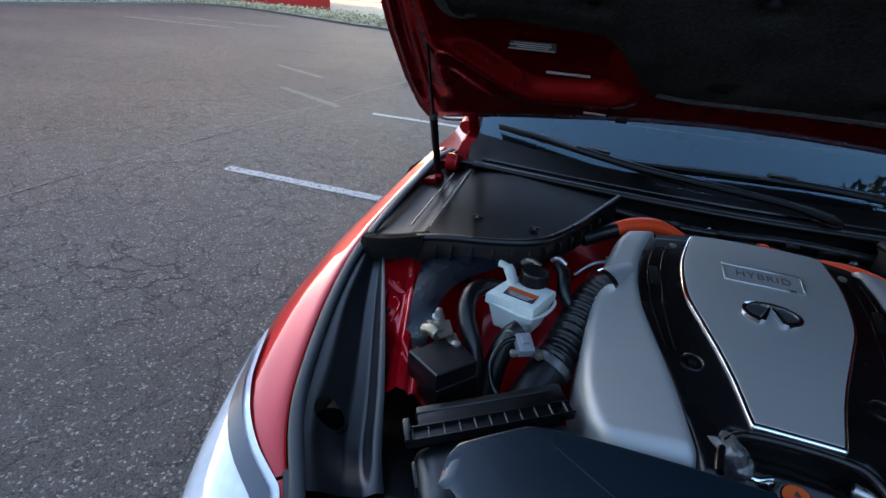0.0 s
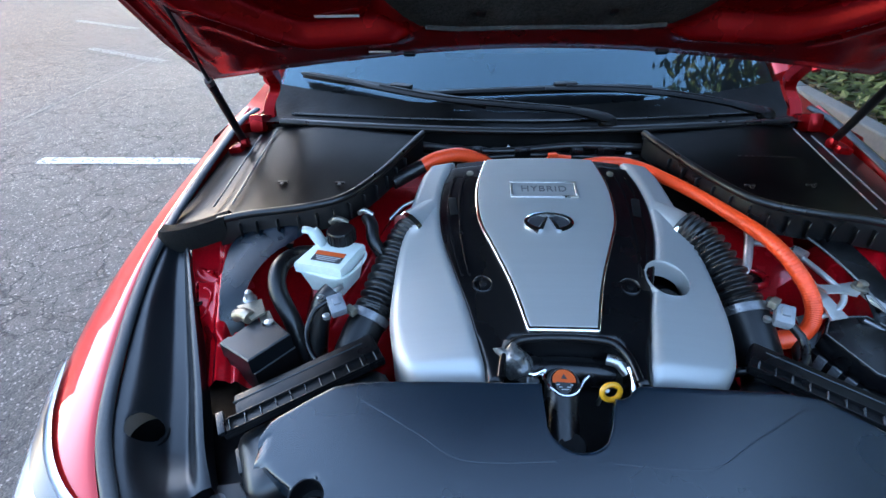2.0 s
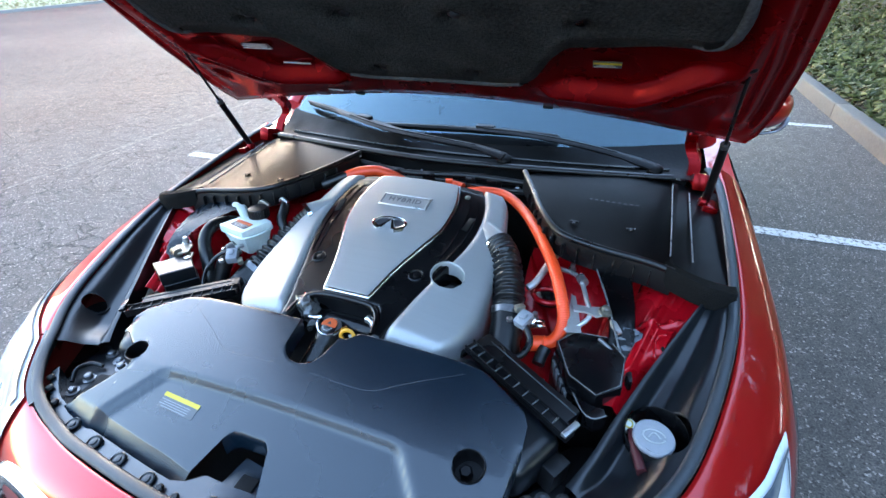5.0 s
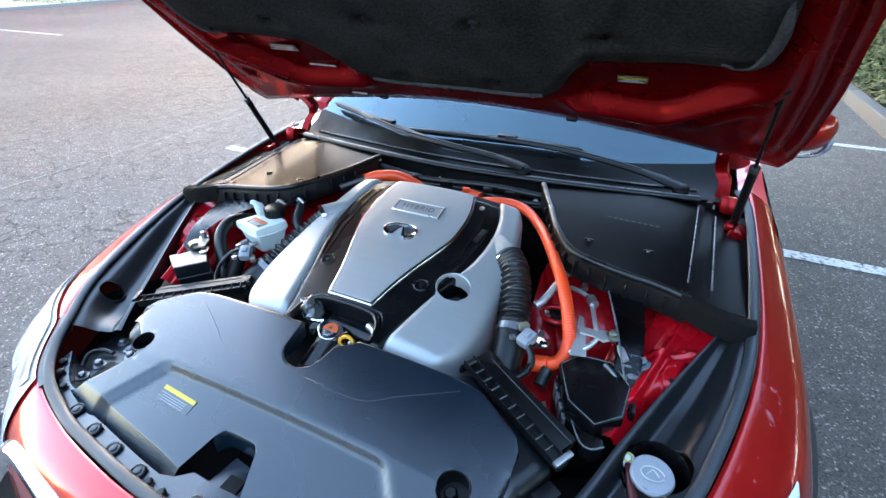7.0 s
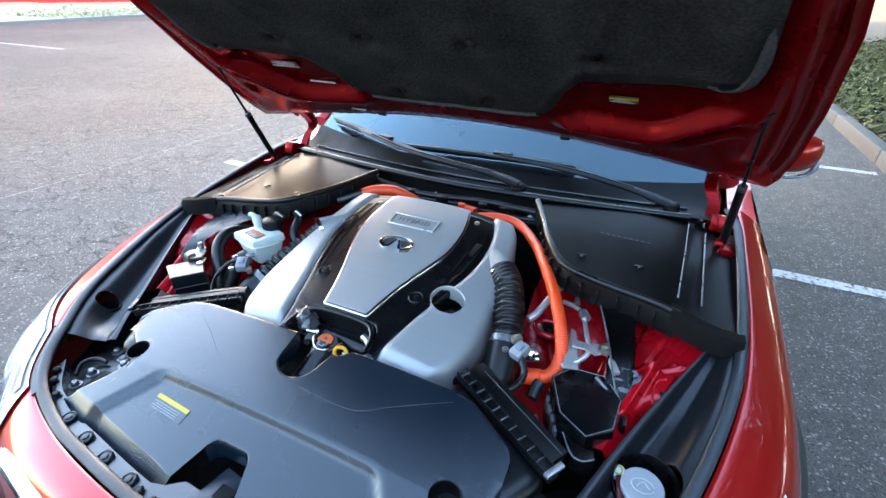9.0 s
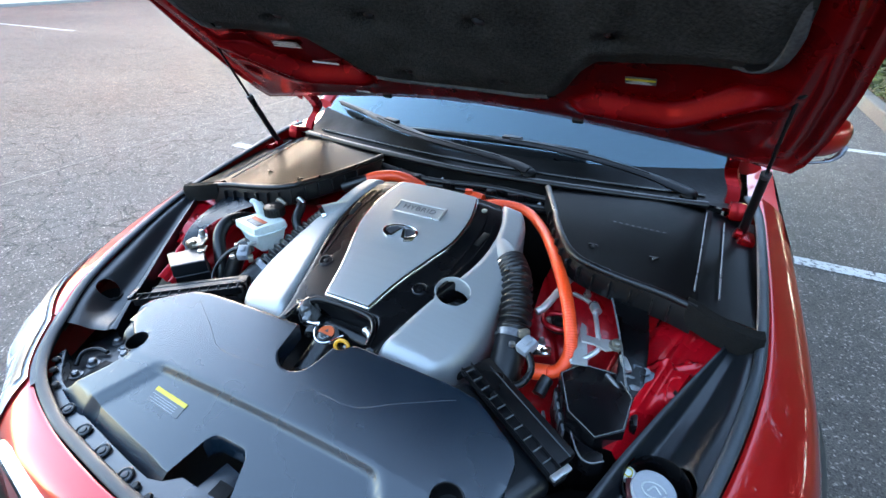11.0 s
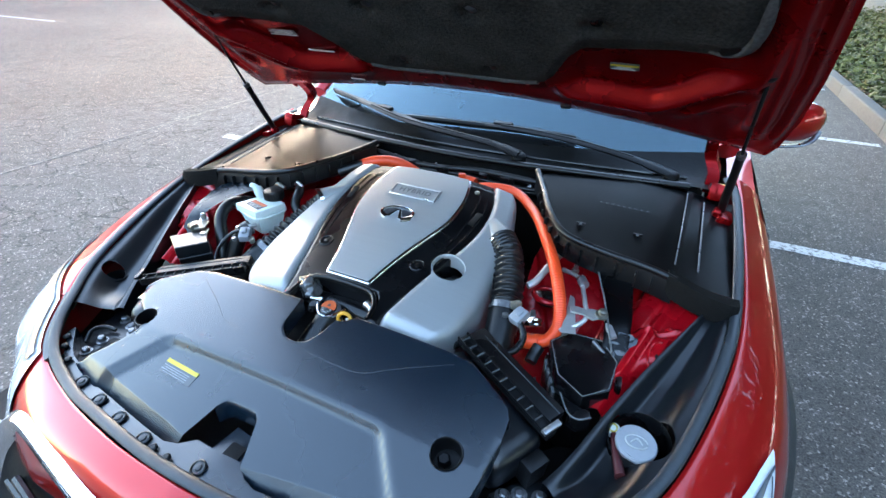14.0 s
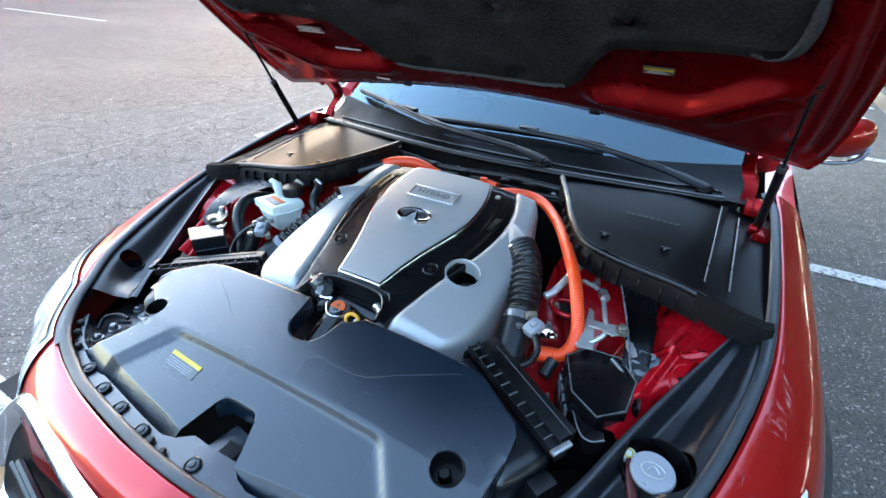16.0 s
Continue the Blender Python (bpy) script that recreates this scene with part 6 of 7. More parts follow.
wire("vacuum_hose", [(-0.415, -0.355, 0.850), (-0.442, -0.385, 0.868), (-0.460, -0.425, 0.872), (-0.455, -0.465, 0.850), (-0.425, -0.50, 0.80), (-0.405, -0.54, 0.70)], 0.0150, M_RUBBER, "thick black rubber hose beside the reservoir", "hose")
wire("heater_hose", [(-0.365, -0.455, 0.845), (-0.378, -0.470, 0.835), (-0.390, -0.490, 0.80), (-0.395, -0.52, 0.74)], 0.019, M_RUBBER, "black hose with a spring clip", "hose")
wire("spring_clip", [(-0.352, -0.447, 0.848), (-0.362, -0.462, 0.850), (-0.378, -0.460, 0.848), (-0.384, -0.448, 0.842)], 0.005, M_ALU, "bright spring clip on the hose", "clip")
wire("heater_hose", [(-0.330, -0.300, 0.895), (-0.318, -0.320, 0.890), (-0.312, -0.345, 0.872), (-0.290, -0.36, 0.84)], 0.012, M_RUBBER, "bent black hose behind the reservoir", "hose")
wire("spring_clip", [(-0.345, -0.296, 0.902), (-0.333, -0.300, 0.910), (-0.318, -0.302, 0.902)], 0.005, M_ALU, "bright spring clip on the hose", "clip")
wire("spring_clip", [(-0.395, -0.318, 0.895), (-0.38, -0.322, 0.905), (-0.362, -0.322, 0.896)], 0.006, M_ZINC, "bright spring clip behind the cap", "clip")
wire("brake_line", [(-0.300, -0.235, 0.850), (-0.270, -0.215, 0.872), (-0.240, -0.205, 0.878), (-0.225, -0.205, 0.87)], 0.0035, M_ALU, "thin metal brake line", "pipe")
bm = bmesh.new()
box(bm, pose(-0.238, -0.205, 0.882, 10, 0, 20), (0.018, 0.014, 0.014), 0.003)
tagged(part("line_union", bm, M_DUSTY), "dusty metal union on the brake line", "fitting")

# orange high-voltage cables
hv = thing("high_voltage_cable", (0.36, -0.35, 0.80), "thick orange high-voltage cable beside the engine cover", "cable", "orange cables")
HV = [(0.06, -0.075, 0.880), (0.124, -0.084, 0.905), (0.205, -0.095, 0.910), (0.275, -0.170, 0.905), (0.330, -0.272, 0.903), (0.372, -0.360, 0.896), (0.402, -0.424, 0.868), (0.416, -0.462, 0.832), (0.406, -0.482, 0.802), (0.378, -0.488, 0.788)]
bm = bmesh.new()
tube(bm, HV[:6], 0.0120, 16, 60)
part("smooth_sleeve", bm, M_ORANGE, hv)
bm = bmesh.new()
tube(bm, [HV[4]] + HV[5:], lambda f: 0.0122 + 0.0003 * math.cos(2 * math.pi * 60 * f), 16, 300)
part("ribbed_sleeve", bm, M_ORANGE, hv)
bm = bmesh.new()
tube(bm, [(0.390, -0.488, 0.792), (0.372, -0.488, 0.787), (0.360, -0.488, 0.784)], 0.0155, 16, 10)
part("cable_boot", bm, M_ORANGE, hv)
bm = bmesh.new()
tube(bm, [(0.392, -0.500, 0.792), (0.388, -0.512, 0.784), (0.385, -0.53, 0.775)], 0.012, 12, 10)
part("cable_tape", bm, M_RUBBER, hv)
hv2 = thing("high_voltage_cable", (-0.16, -0.09, 0.84), "short orange cable behind the engine cover", "cable", "orange cables")
bm = bmesh.new()
tube(bm, [(-0.243, -0.130, 0.918), (-0.205, -0.108, 0.928), (-0.155, -0.085, 0.925), (-0.096, -0.062, 0.893), (-0.05, -0.06, 0.86)], 0.0155, 16, 50)
part("smooth_sleeve", bm, M_ORANGE, hv2)
bm = bmesh.new()
tube(bm, [(-0.300, -0.165, 0.898), (-0.27, -0.145, 0.908), (-0.238, -0.128, 0.919)], 0.0160, 14, 14)
part("cable_boot", bm, M_RUBBER, hv2)
bm = bmesh.new()
tube(bm, [(0.02, -0.075, 0.885), (0.05, -0.07, 0.905), (0.085, -0.075, 0.905)], 0.014, 12, 12)
box(bm, pose(0.045, -0.075, 0.918, 0, 0, 20), (0.02, 0.014, 0.016), 0.003)
tagged(part("cable_terminal", bm, M_ORANGE), "orange cable terminal behind the cover", "terminal")


# air filter boxes beside the front cover
def filter_box(s):
    ob = thing("air_filter_box", (s * 0.42, -0.67, 0.70), "black ribbed air filter box beside the radiator cover", "air filter", "air filter boxes")
    a, b = Vector((s * 0.263, -0.579, 0.826)), Vector((s * 0.463, -0.695, 0.800))
    if s < 0:
        a, b = b, a
    ang = math.degrees(math.atan2(b.y - a.y, b.x - a.x))
    mid = (a + b) / 2
    L = (b - a).length
    tilt = math.degrees(math.atan2(b.z - a.z, (b - a).to_2d().length))
    m = pose(*mid, 0, 0, ang) @ pose(0, 0, 0, 0, -tilt, 0)
    sy = 1 if s > 0 else -1
    bm = bmesh.new()
    box(bm, m @ pose(0, -0.050, -0.052), (L * 0.96, 0.11, 0.085), 0.030, 4)
    part("filter_body", bm, M_TRIM, ob)
    bm = bmesh.new()
    box(bm, m @ pose(0, 0.002, -0.002), (L, 0.022, 0.012), 0.003)
    lid = part("lid_flange", bm, M_BLACK, ob)
    bm = bmesh.new()
    box(bm, m @ pose(0, 0.012, 0.006), (L, 0.0022, 0.007), 0.001)
    box(bm, m @ pose(0, -0.008, 0.006), (L, 0.002, 0.006), 0.001)
    part("flange_wall", bm, M_BLACK, lid)
    for k in range(11):
        bm = bmesh.new()
        box(bm, m @ pose(-L / 2 + L * (k + 0.5) / 11, 0.002, 0.005), (0.0013, 0.019, 0.006), 0.0005, 1)
        part("flange_rib", bm, M_EDGE_LIT, lid)
    bm = bmesh.new()
    box(bm, m @ pose(-0.01 * sy, 0.034, -0.008), (L * 0.92, 0.040, 0.020), 0.006)
    part("filter_lid", bm, M_BLACK, ob)
    bm = bmesh.new()
    box(bm, m @ pose(0, 0.040, 0.002), (L * 0.84, 0.0022, 0.003), 0.0008, 1)
    part("lid_bead", bm, M_SEAL, lid)
    bm = bmesh.new()
    e = m @ pose((L / 2 - 0.004) * (1 if s > 0 else -1), 0.0, 0.018, 0, 0, 0)
    box(bm, e, (0.010, 0.036, 0.007), 0.002)
    part("spring_latch", bm, M_ALU if s > 0 else M_SATIN, ob, "metal spring latch")
    bm = bmesh.new()
    box(bm, e @ pose(0.012, -0.035, -0.065), (0.026, 0.040, 0.05), 0.004)
    part("latch_post", bm, M_BLACK, ob)


filter_box(1), filter_box(-1)

# relay box and bracket
relay = thing("relay_box", (-0.465, -0.558, 0.74), "small black relay box beside the air filter", "relay box")
bm = bmesh.new()
out = [(-0.514, -0.570), (-0.506, -0.556), (-0.498, -0.560), (-0.476, -0.514), (-0.464, -0.530), (-0.446, -0.520), (-0.411, -0.548), (-0.456, -0.604)]
prism(bm, out, lambda x, y: 0.838, 0.030, 0.002, 1)
part("relay_lid", bm, M_TRIM, relay, smooth=False)
bm = bmesh.new()
prism(bm, [(x * 0.995, y + 0.002) for x, y in out], lambda x, y: 0.807, 0.12, 0.002, 1)
part("relay_body", bm, M_BLACK, relay, smooth=False)
brk = thing("earth_bracket", (-0.492, -0.485, 0.80), "zinc-plated bracket with a bolt", "bracket")
bm = bmesh.new()
prism(bm, [(-0.515, -0.497), (-0.480, -0.478), (-0.462, -0.51), (-0.478, -0.528)], lambda x, y: 0.846, 0.004, 0.001)
prism(bm, [(-0.478, -0.505), (-0.462, -0.498), (-0.440, -0.528), (-0.458, -0.538)], lambda x, y: 0.838, 0.004, 0.001)
part("bracket_plate", bm, M_ZINC, brk)
bm = bmesh.new()
lathe(bm, (-0.500, -0.478, 0.842), [(0.011, 0), (0.011, 0.004), (0.007, 0.005), (0.007, 0.014), (0.005, 0.020), (0.002, 0.021)], (0.1, -0.1, 1), 12)
part("bracket_bolt", bm, M_ALU, brk)
bm = bmesh.new()
lathe(bm, (-0.452, -0.526, 0.836), [(0.007, 0), (0.007, 0.005), (0.003, 0.006)], (0, 0, 1), 12)
part("bracket_bolt", bm, M_ALU, brk)
bm = bmesh.new()
tube(bm, [(-0.512, -0.508, 0.835), (-0.498, -0.512, 0.842), (-0.484, -0.520, 0.842)], 0.011, 14, 10)
part("bracket_clamp", bm, M_ZINC, brk)

# fuse box
fuse = thing("fuse_box", (0.485, -0.53, 0.70), "black fuse box beside the orange cable", "fuse box")
lid_pts = [(0.411, -0.504), (0.438, -0.468), (0.499, -0.464), (0.535, -0.508), (0.531, -0.578), (0.492, -0.612), (0.442, -0.580)]
bm = bmesh.new()
prism(bm, lid_pts, lambda x, y: 0.818 + 0.06 * (y + 0.53), 0.030, 0.003)
part("fuse_lid", bm, M_SATIN, fuse)
bm = bmesh.new()
rim_pts = [(x * 0.95 + 0.05 * 0.48, y * 0.95 + 0.05 * -0.535) for x, y in lid_pts]
for (ax, ay), (bx_, by_) in zip(rim_pts, rim_pts[1:] + rim_pts[:1]):
    tube(bm, [(ax, ay, 0.8190 + 0.06 * (ay + 0.53)), (bx_, by_, 0.8185 + 0.06 * (by_ + 0.53))], 0.0009, 6, 3)
part("lid_rim", bm, M_EDGE_LIT, fuse, "thin raised rim")
bm = bmesh.new()
prism(bm, [(x * 1.0 - 0.004, y - 0.003) for x, y in lid_pts], lambda x, y: 0.782, 0.12, 0.004)
body = part("fuse_body", bm, M_BLACK, fuse)
for k in range(4):
    bm = bmesh.new()
    box(bm, pose(0.414 + 0.009 * k, -0.524 - 0.021 * k, 0.768, 0, 0, -66), (0.014, 0.005, 0.034), 0.001, 1)
    part("fuse_rib", bm, M_EDGE_LIT, body)
for k in range(3):
    bm = bmesh.new()
    box(bm, pose(0.402 + 0.010 * k, -0.545 - 0.022 * k, 0.742, 0, 0, -66), (0.016, 0.005, 0.016), 0.001, 1)
    part("fuse_rib", bm, M_EDGE_LIT, body)
bm = bmesh.new()
prism(bm, [(0.456, -0.604), (0.472, -0.618), (0.492, -0.624), (0.508, -0.618), (0.512, -0.634), (0.494, -0.646), (0.476, -0.640)], lambda x, y: 0.800, 0.03, 0.004)
latch_f = part("fuse_latch", bm, M_SATIN, body)
bm = bmesh.new()
tube(bm, [(0.456, -0.604, 0.801), (0.476, -0.639, 0.801), (0.494, -0.646, 0.801), (0.512, -0.634, 0.801)], 0.0014, 6, 16)
part("latch_edge", bm, M_EDGE_LIT, latch_f)
bm = bmesh.new()
box(bm, pose(0.541, -0.545, 0.800, 0, 0, 4), (0.012, 0.026, 0.026), 0.004)
part("fuse_clip", bm, M_SATIN, body)

# bright pipes and brackets on the right-hand tower
wire("aluminium_pipe", [(0.332, -0.392, 0.845), (0.345, -0.375, 0.852), (0.362, -0.330, 0.872), (0.376, -0.290, 0.880), (0.392, -0.272, 0.878)], 0.0075, M_BRIGHT, "bent bare aluminium pipe", "pipe")
wire("aluminium_pipe", [(0.385, -0.305, 0.850), (0.410, -0.325, 0.858), (0.432, -0.350, 0.864), (0.440, -0.375, 0.862), (0.452, -0.415, 0.858), (0.462, -0.448, 0.850), (0.445, -0.470, 0.838), (0.42, -0.475, 0.826)], 0.0046, M_BRIGHT, "thin bent aluminium pipe", "pipe")
wire("pipe_union", [(0.430, -0.348, 0.866), (0.441, -0.368, 0.866)], 0.0095, M_ALU, "bright aluminium union on the thin pipe", "fitting")
bm = bmesh.new()
prism(bm, [(0.330, -0.436), (0.352, -0.430), (0.378, -0.434), (0.384, -0.456), (0.345, -0.466)], lambda x, y: 0.800 + 0.2 * (x - 0.35), 0.004, 0.001)
lathe(bm, (0.370, -0.447, 0.804), [(0.009, 0), (0.009, 0.003), (0.006, 0.004)], (-0.2, 0, 1), 14)
tagged(part("steel_bracket", bm, M_RIM), "bright steel bracket on the red panel", "bracket")
mount = thing("cable_mount", (0.45, -0.45, 0.80), "bright pressed steel mount beside the orange cable", "bracket")
bm = bmesh.new()
prism(bm, [(0.420, -0.398), (0.430, -0.404), (0.440, -0.440), (0.452, -0.486), (0.424, -0.492), (0.424, -0.445)], lambda x, y: 0.852 + 0.22 * (y + 0.42), 0.003, 0.001)
part("mount_plate", bm, M_BRIGHT, mount)
bm = bmesh.new()
prism(bm, [(0.425, -0.432), (0.452, -0.434), (0.486, -0.424), (0.493, -0.443), (0.474, -0.458), (0.455, -0.450), (0.432, -0.452)], lambda x, y: 0.858, 0.004, 0.001)
part("mount_arm", bm, M_BRIGHT, mount)
bm = bmesh.new()
lathe(bm, (0.487, -0.440, 0.857), [(0.012, 0), (0.012, 0.005), (0.0075, 0.006), (0.0075, 0.013), (0.004, 0.015)], (0.1, -0.1, 1), 12)
part("mount_bolt", bm, M_ZINC, mount, "plated bolt")
bm = bmesh.new()
prism(bm, [(0.494, -0.436), (0.510, -0.448), (0.522, -0.470), (0.514, -0.476), (0.500, -0.456)], lambda x, y: 0.848 + 0.15 * (y + 0.45), 0.006, 0.002)
part("mount_foot", bm, M_BRIGHT, mount)
wire("metal_rod", [(0.485, -0.478, 0.824), (0.505, -0.492, 0.818), (0.522, -0.510, 0.808)], 0.004, M_STEEL, "short metal rod beside the fuse box", "rod")
bm = bmesh.new()
prism(bm, [(0.412, -0.445), (0.432, -0.44), (0.436, -0.50), (0.41, -0.50)], lambda x, y: 0.80 + 0.3 * (y + 0.44), 0.004, 0.001)
tagged(part("cable_bracket", bm, M_GREYCAP), "grey bracket holding the orange cable", "bracket")
for x, y, z in ((0.356, -0.418, 0.79), (0.352, -0.362, 0.80), (0.41, -0.29, 0.842)):
    bm = bmesh.new()
    lathe(bm, (x, y, z), [(0.008, 0), (0.008, 0.006), (0.005, 0.007), (0.005, 0.016), (0.003, 0.017)], (0, 0, 1), 10)
    tagged(part("stud_bolt", bm, M_ALU), "bright stud bolt on the red panel", "bolt")
wire("mount_ring", [(0.372 + 0.032 * math.cos(a), -0.352 + 0.026 * math.sin(a), 0.806) for a in np.linspace(0, 6.0, 14)], 0.006, M_RED_LIT, "red rim round the suspension top", "mount")
bm = bmesh.new()
lathe(bm, (0.372, -0.352, 0.795), [(0.028, 0), (0.028, 0.006), (0.012, 0.010), (0.010, 0.016), (0.003, 0.017)], (0, 0, 1), 20)
tagged(part("suspension_nut", bm, M_DEEP), "dark suspension nut in its recess", "nut")

# washer filler
M_STRAP = mat("dull_strap", (0.05, 0.004, 0.006), 0.5, 0, 0, 0.3, 20, 200, 0.1, 300)
wash = thing("washer_filler", (0.583, -0.652, 0.76), "pale grey washer filler cap on a red-black neck", "filler cap")
bm = bmesh.new()
lathe(bm, (0.583, -0.646, 0.786), [(0.027, 0), (0.0305, 0.004), (0.031, 0.010), (0.029, 0.013), (0.010, 0.0145), (0.002, 0.0145)], (0.05, -0.12, 1), 32)
capw = part("filler_lid", bm, M_GREYCAP, wash)
bm = bmesh.new()
tube(bm, [(0.583 + 0.016 * math.cos(a), -0.649 + 0.012 * math.sin(a), 0.8015) for a in np.linspace(0.2, 6.0, 16)], 0.0012, 6, 30)
tube(bm, [(0.575, -0.653, 0.8015), (0.583, -0.643, 0.8022), (0.592, -0.651, 0.8015)], 0.0012, 6, 12)
part("lid_symbol", bm, M_LABEL_G, capw)
bm = bmesh.new()
tube(bm, [(0.583, -0.652, 0.79), (0.578, -0.658, 0.765), (0.57, -0.67, 0.72)], 0.024, 16, 14)
part("filler_neck", bm, M_BLACK, wash)
bm = bmesh.new()
tube(bm, [(0.552, -0.632, 0.782), (0.556, -0.652, 0.780), (0.563, -0.676, 0.778), (0.570, -0.698, 0.776)], lambda f: 0.0055 + 0.0025 * f, 12, 16)
lathe(bm, (0.570, -0.6985, 0.776), [(0.008, 0), (0.0085, 0.0015), (0.0055, 0.002), (0.005, -0.008)], (0.3, -0.95, 0.1), 14)
part("cap_strap", bm, M_STRAP, wash, "dull red strap")
bm = bmesh.new()
rows = [[(0.588 + r * math.cos(a), -0.632 + r * math.sin(a), 0.787 + 0.10 * 0.046 * math.cos(a) + 0.21 * 0.046 * math.sin(a) + d) for a in np.linspace(0, 2 * math.pi, 49)[:-1]]
        for r, d in ((0.047, 0.0), (0.0455, 0.003), (0.0445, 0.001), (0.044, -0.012), (0.0445, -0.018), (0.042, -0.06))]
grid(bm, rows, close_u=True)
part("recess_lip", bm, M_SATIN, wash)
bm = bmesh.new()
lathe(bm, (0.551, -0.618, 0.770), [(0.011, 0), (0.011, 0.010), (0.009, 0.013), (0.004, 0.0135)], (-0.2, -0.3, 1), 18)
part("level_cap", bm, M_WHITE, wash, "small cream cap")
bm = bmesh.new()
tube(bm, [(0.551 - 0.0025 + 0.006 * math.cos(a), -0.622 + 0.006 * math.sin(a), 0.784 + 0.002 * math.sin(a)) for a in np.linspace(0, 6.1, 12)], 0.0012, 6, 24)
part("level_ring", bm, M_LABEL_Y, wash)
# crinkled clear film hanging at the lower end of the right-hand flap
film = bmesh.new()
rows = []
for i in range(14):
    f = i / 13
    rows.append([(0.512 + 0.046 * g - 0.006 * f, -0.455 - 0.075 * f, 0.842 - 0.055 * f + 0.006 * noise.noise((g * 5, f * 9, 2.0)) + 0.003 * math.sin(31 * f + 4 * g)) for g in np.linspace(0, 1, 8)])
grid(film, rows)
tagged(part("plastic_film", film, M_FILM), "crinkled shiny film on the black splash flap", "film")

# wiring along the bulkhead behind the engine cover
loom = thing("wiring_harness", (0.0, -0.05, 0.86), "black taped wiring harness along the bulkhead", "wiring")
for dz, dy, r, ph in ((0.0, 0.0, 0.0085, 0.0), (-0.018, -0.006, 0.0065, 1.3), (-0.032, 0.004, 0.0075, 2.1)):
    bm = bmesh.new()
    tube(bm, [(x, strip_y(x) - 0.030 + dy + 0.004 * math.sin(21 * x + ph), strip_z(x) - 0.030 + dz + 0.005 * math.sin(13 * x + ph)) for x in np.linspace(-0.33, 0.36, 18)], lambda f, r=r: r * (1 + 0.05 * math.sin(160 * f)), 10, 150)
    part("loom_strand", bm, M_RUBBER, loom)
for x, w in ((-0.27, 0.030), (-0.12, 0.022), (-0.02, 0.036), (0.10, 0.026), (0.165, 0.040), (0.29, 0.024)):
    bm = bmesh.new()
    box(bm, pose(x, strip_y(x) - 0.036, strip_z(x) - 0.036, 20, 0, 4), (w, 0.016, 0.022), 0.003)
    box(bm, pose(x, strip_y(x) - 0.045, strip_z(x) - 0.030, 20, 0, 4), (w * 0.4, 0.008, 0.010), 0.002)
    part("loom_clip", bm, M_BLACK, loom, "black plastic clip")
for x in (-0.20, 0.045, 0.225):
    bm = bmesh.new()
    lathe(bm, (x, strip_y(x) - 0.022, strip_z(x) - 0.052), [(0.008, 0), (0.008, 0.004), (0.0055, 0.005), (0.0055, 0.010), (0.002, 0.011)], (0, -1, 0.4), 8)
    part("loom_bolt", bm, M_STEEL, loom, "small plated bolt")

# ---- car park and surroundings ----
def line(x0, x1, y, width=0.10):
    bm = bmesh.new()
    n = 60
    rows = []
    for i in range(n):
        x = x0 + (x1 - x0) * i / (n - 1)
        j = [noise.noise((x * 9, y * 3 + k * 7.7, 0)) * 0.006 for k in (0, 1)]
        rows.append([(x, y - width / 2 + j[0], 0.004), (x, y + width / 2 + j[1], 0.004)])
    grid(bm, rows)
    return tagged(part("parking_line", bm, M_LINE, smooth=False), "worn white parking line on the asphalt", "road marking", "parking lines", "structure")


for k in range(-3, 7):
    line(-3.14, 2.42, 1.845 + 2.58 * k - (0.14 if k < 0 else 0))
for k in (0, 3, 4):
    line(-19.0, -13.66, 6.40 + 2.58 * k)

# older lines, almost worn away
for (ax, ay), (bx_, by_) in (((-6.74, 7.29), (-5.21, 6.51)), ((-5.1, 5.24), (-3.68, 4.51))):
    bm = bmesh.new()
    d = Vector((bx_ - ax, by_ - ay, 0)).normalized()
    nrm = Vector((-d.y, d.x, 0)) * 0.06
    grid(bm, [[Vector((ax + (bx_ - ax) * f, ay + (by_ - ay) * f, 0.0042)) + nrm * q * (1 + 0.2 * noise.noise((f * 9, q, ax))) for q in (-1, 1)] for f in np.linspace(0, 1, 24)])
    tagged(part("faded_line", bm, M_GHOST, smooth=False), "old parking line almost worn off the asphalt", "road marking", "faded lines", "structure")

bm = bmesh.new()
seam = [(-3.93 + 0.05 * noise.noise((0, y * 0.6, 3)), y) for y in np.linspace(-30, 40, 160)]
grid(bm, [[(x - 0.012 - 0.008 * noise.noise((1, y, 0)), y, 0.0035), (x + 0.012 + 0.008 * noise.noise((5, y, 0)), y, 0.0035)] for x, y in seam])
tagged(part("asphalt_seam", bm, M_GHOST, smooth=False), "faded pale seam between two strips of asphalt", "seam", kind="structure")

# kerb stones
kerb = thing("kerb", (2.55, 4, 0), "pale concrete kerb in front of a planted bank", "kerb", kind="structure")
for k in range(-5, 14):
    y0 = -6 + 1.8 * k
    bm = bmesh.new()
    box(bm, pose(2.56, y0 + 0.9, 0.05), (0.14, 1.792, 0.20), 0.018, 3)
    part("kerb_stone", bm, M_CONCRETE, kerb)


def bank_z(x, y):
    return 0.10 + 0.55 * step01(x, 2.7, 6.5) + 1.6 * step01(x, 6.0, 13.0) + 0.05 * noise.noise((x * 0.8, y * 0.8, 0))


bm = bmesh.new()
grid(bm, [[(x, y, bank_z(x, y)) for x in np.linspace(2.64, 30, 40)] for y in np.linspace(-15, 40, 80)])
tagged(part("planted_bank", bm, M_SOIL), "leaf-strewn soil of the planted bank", "soil", kind="structure")


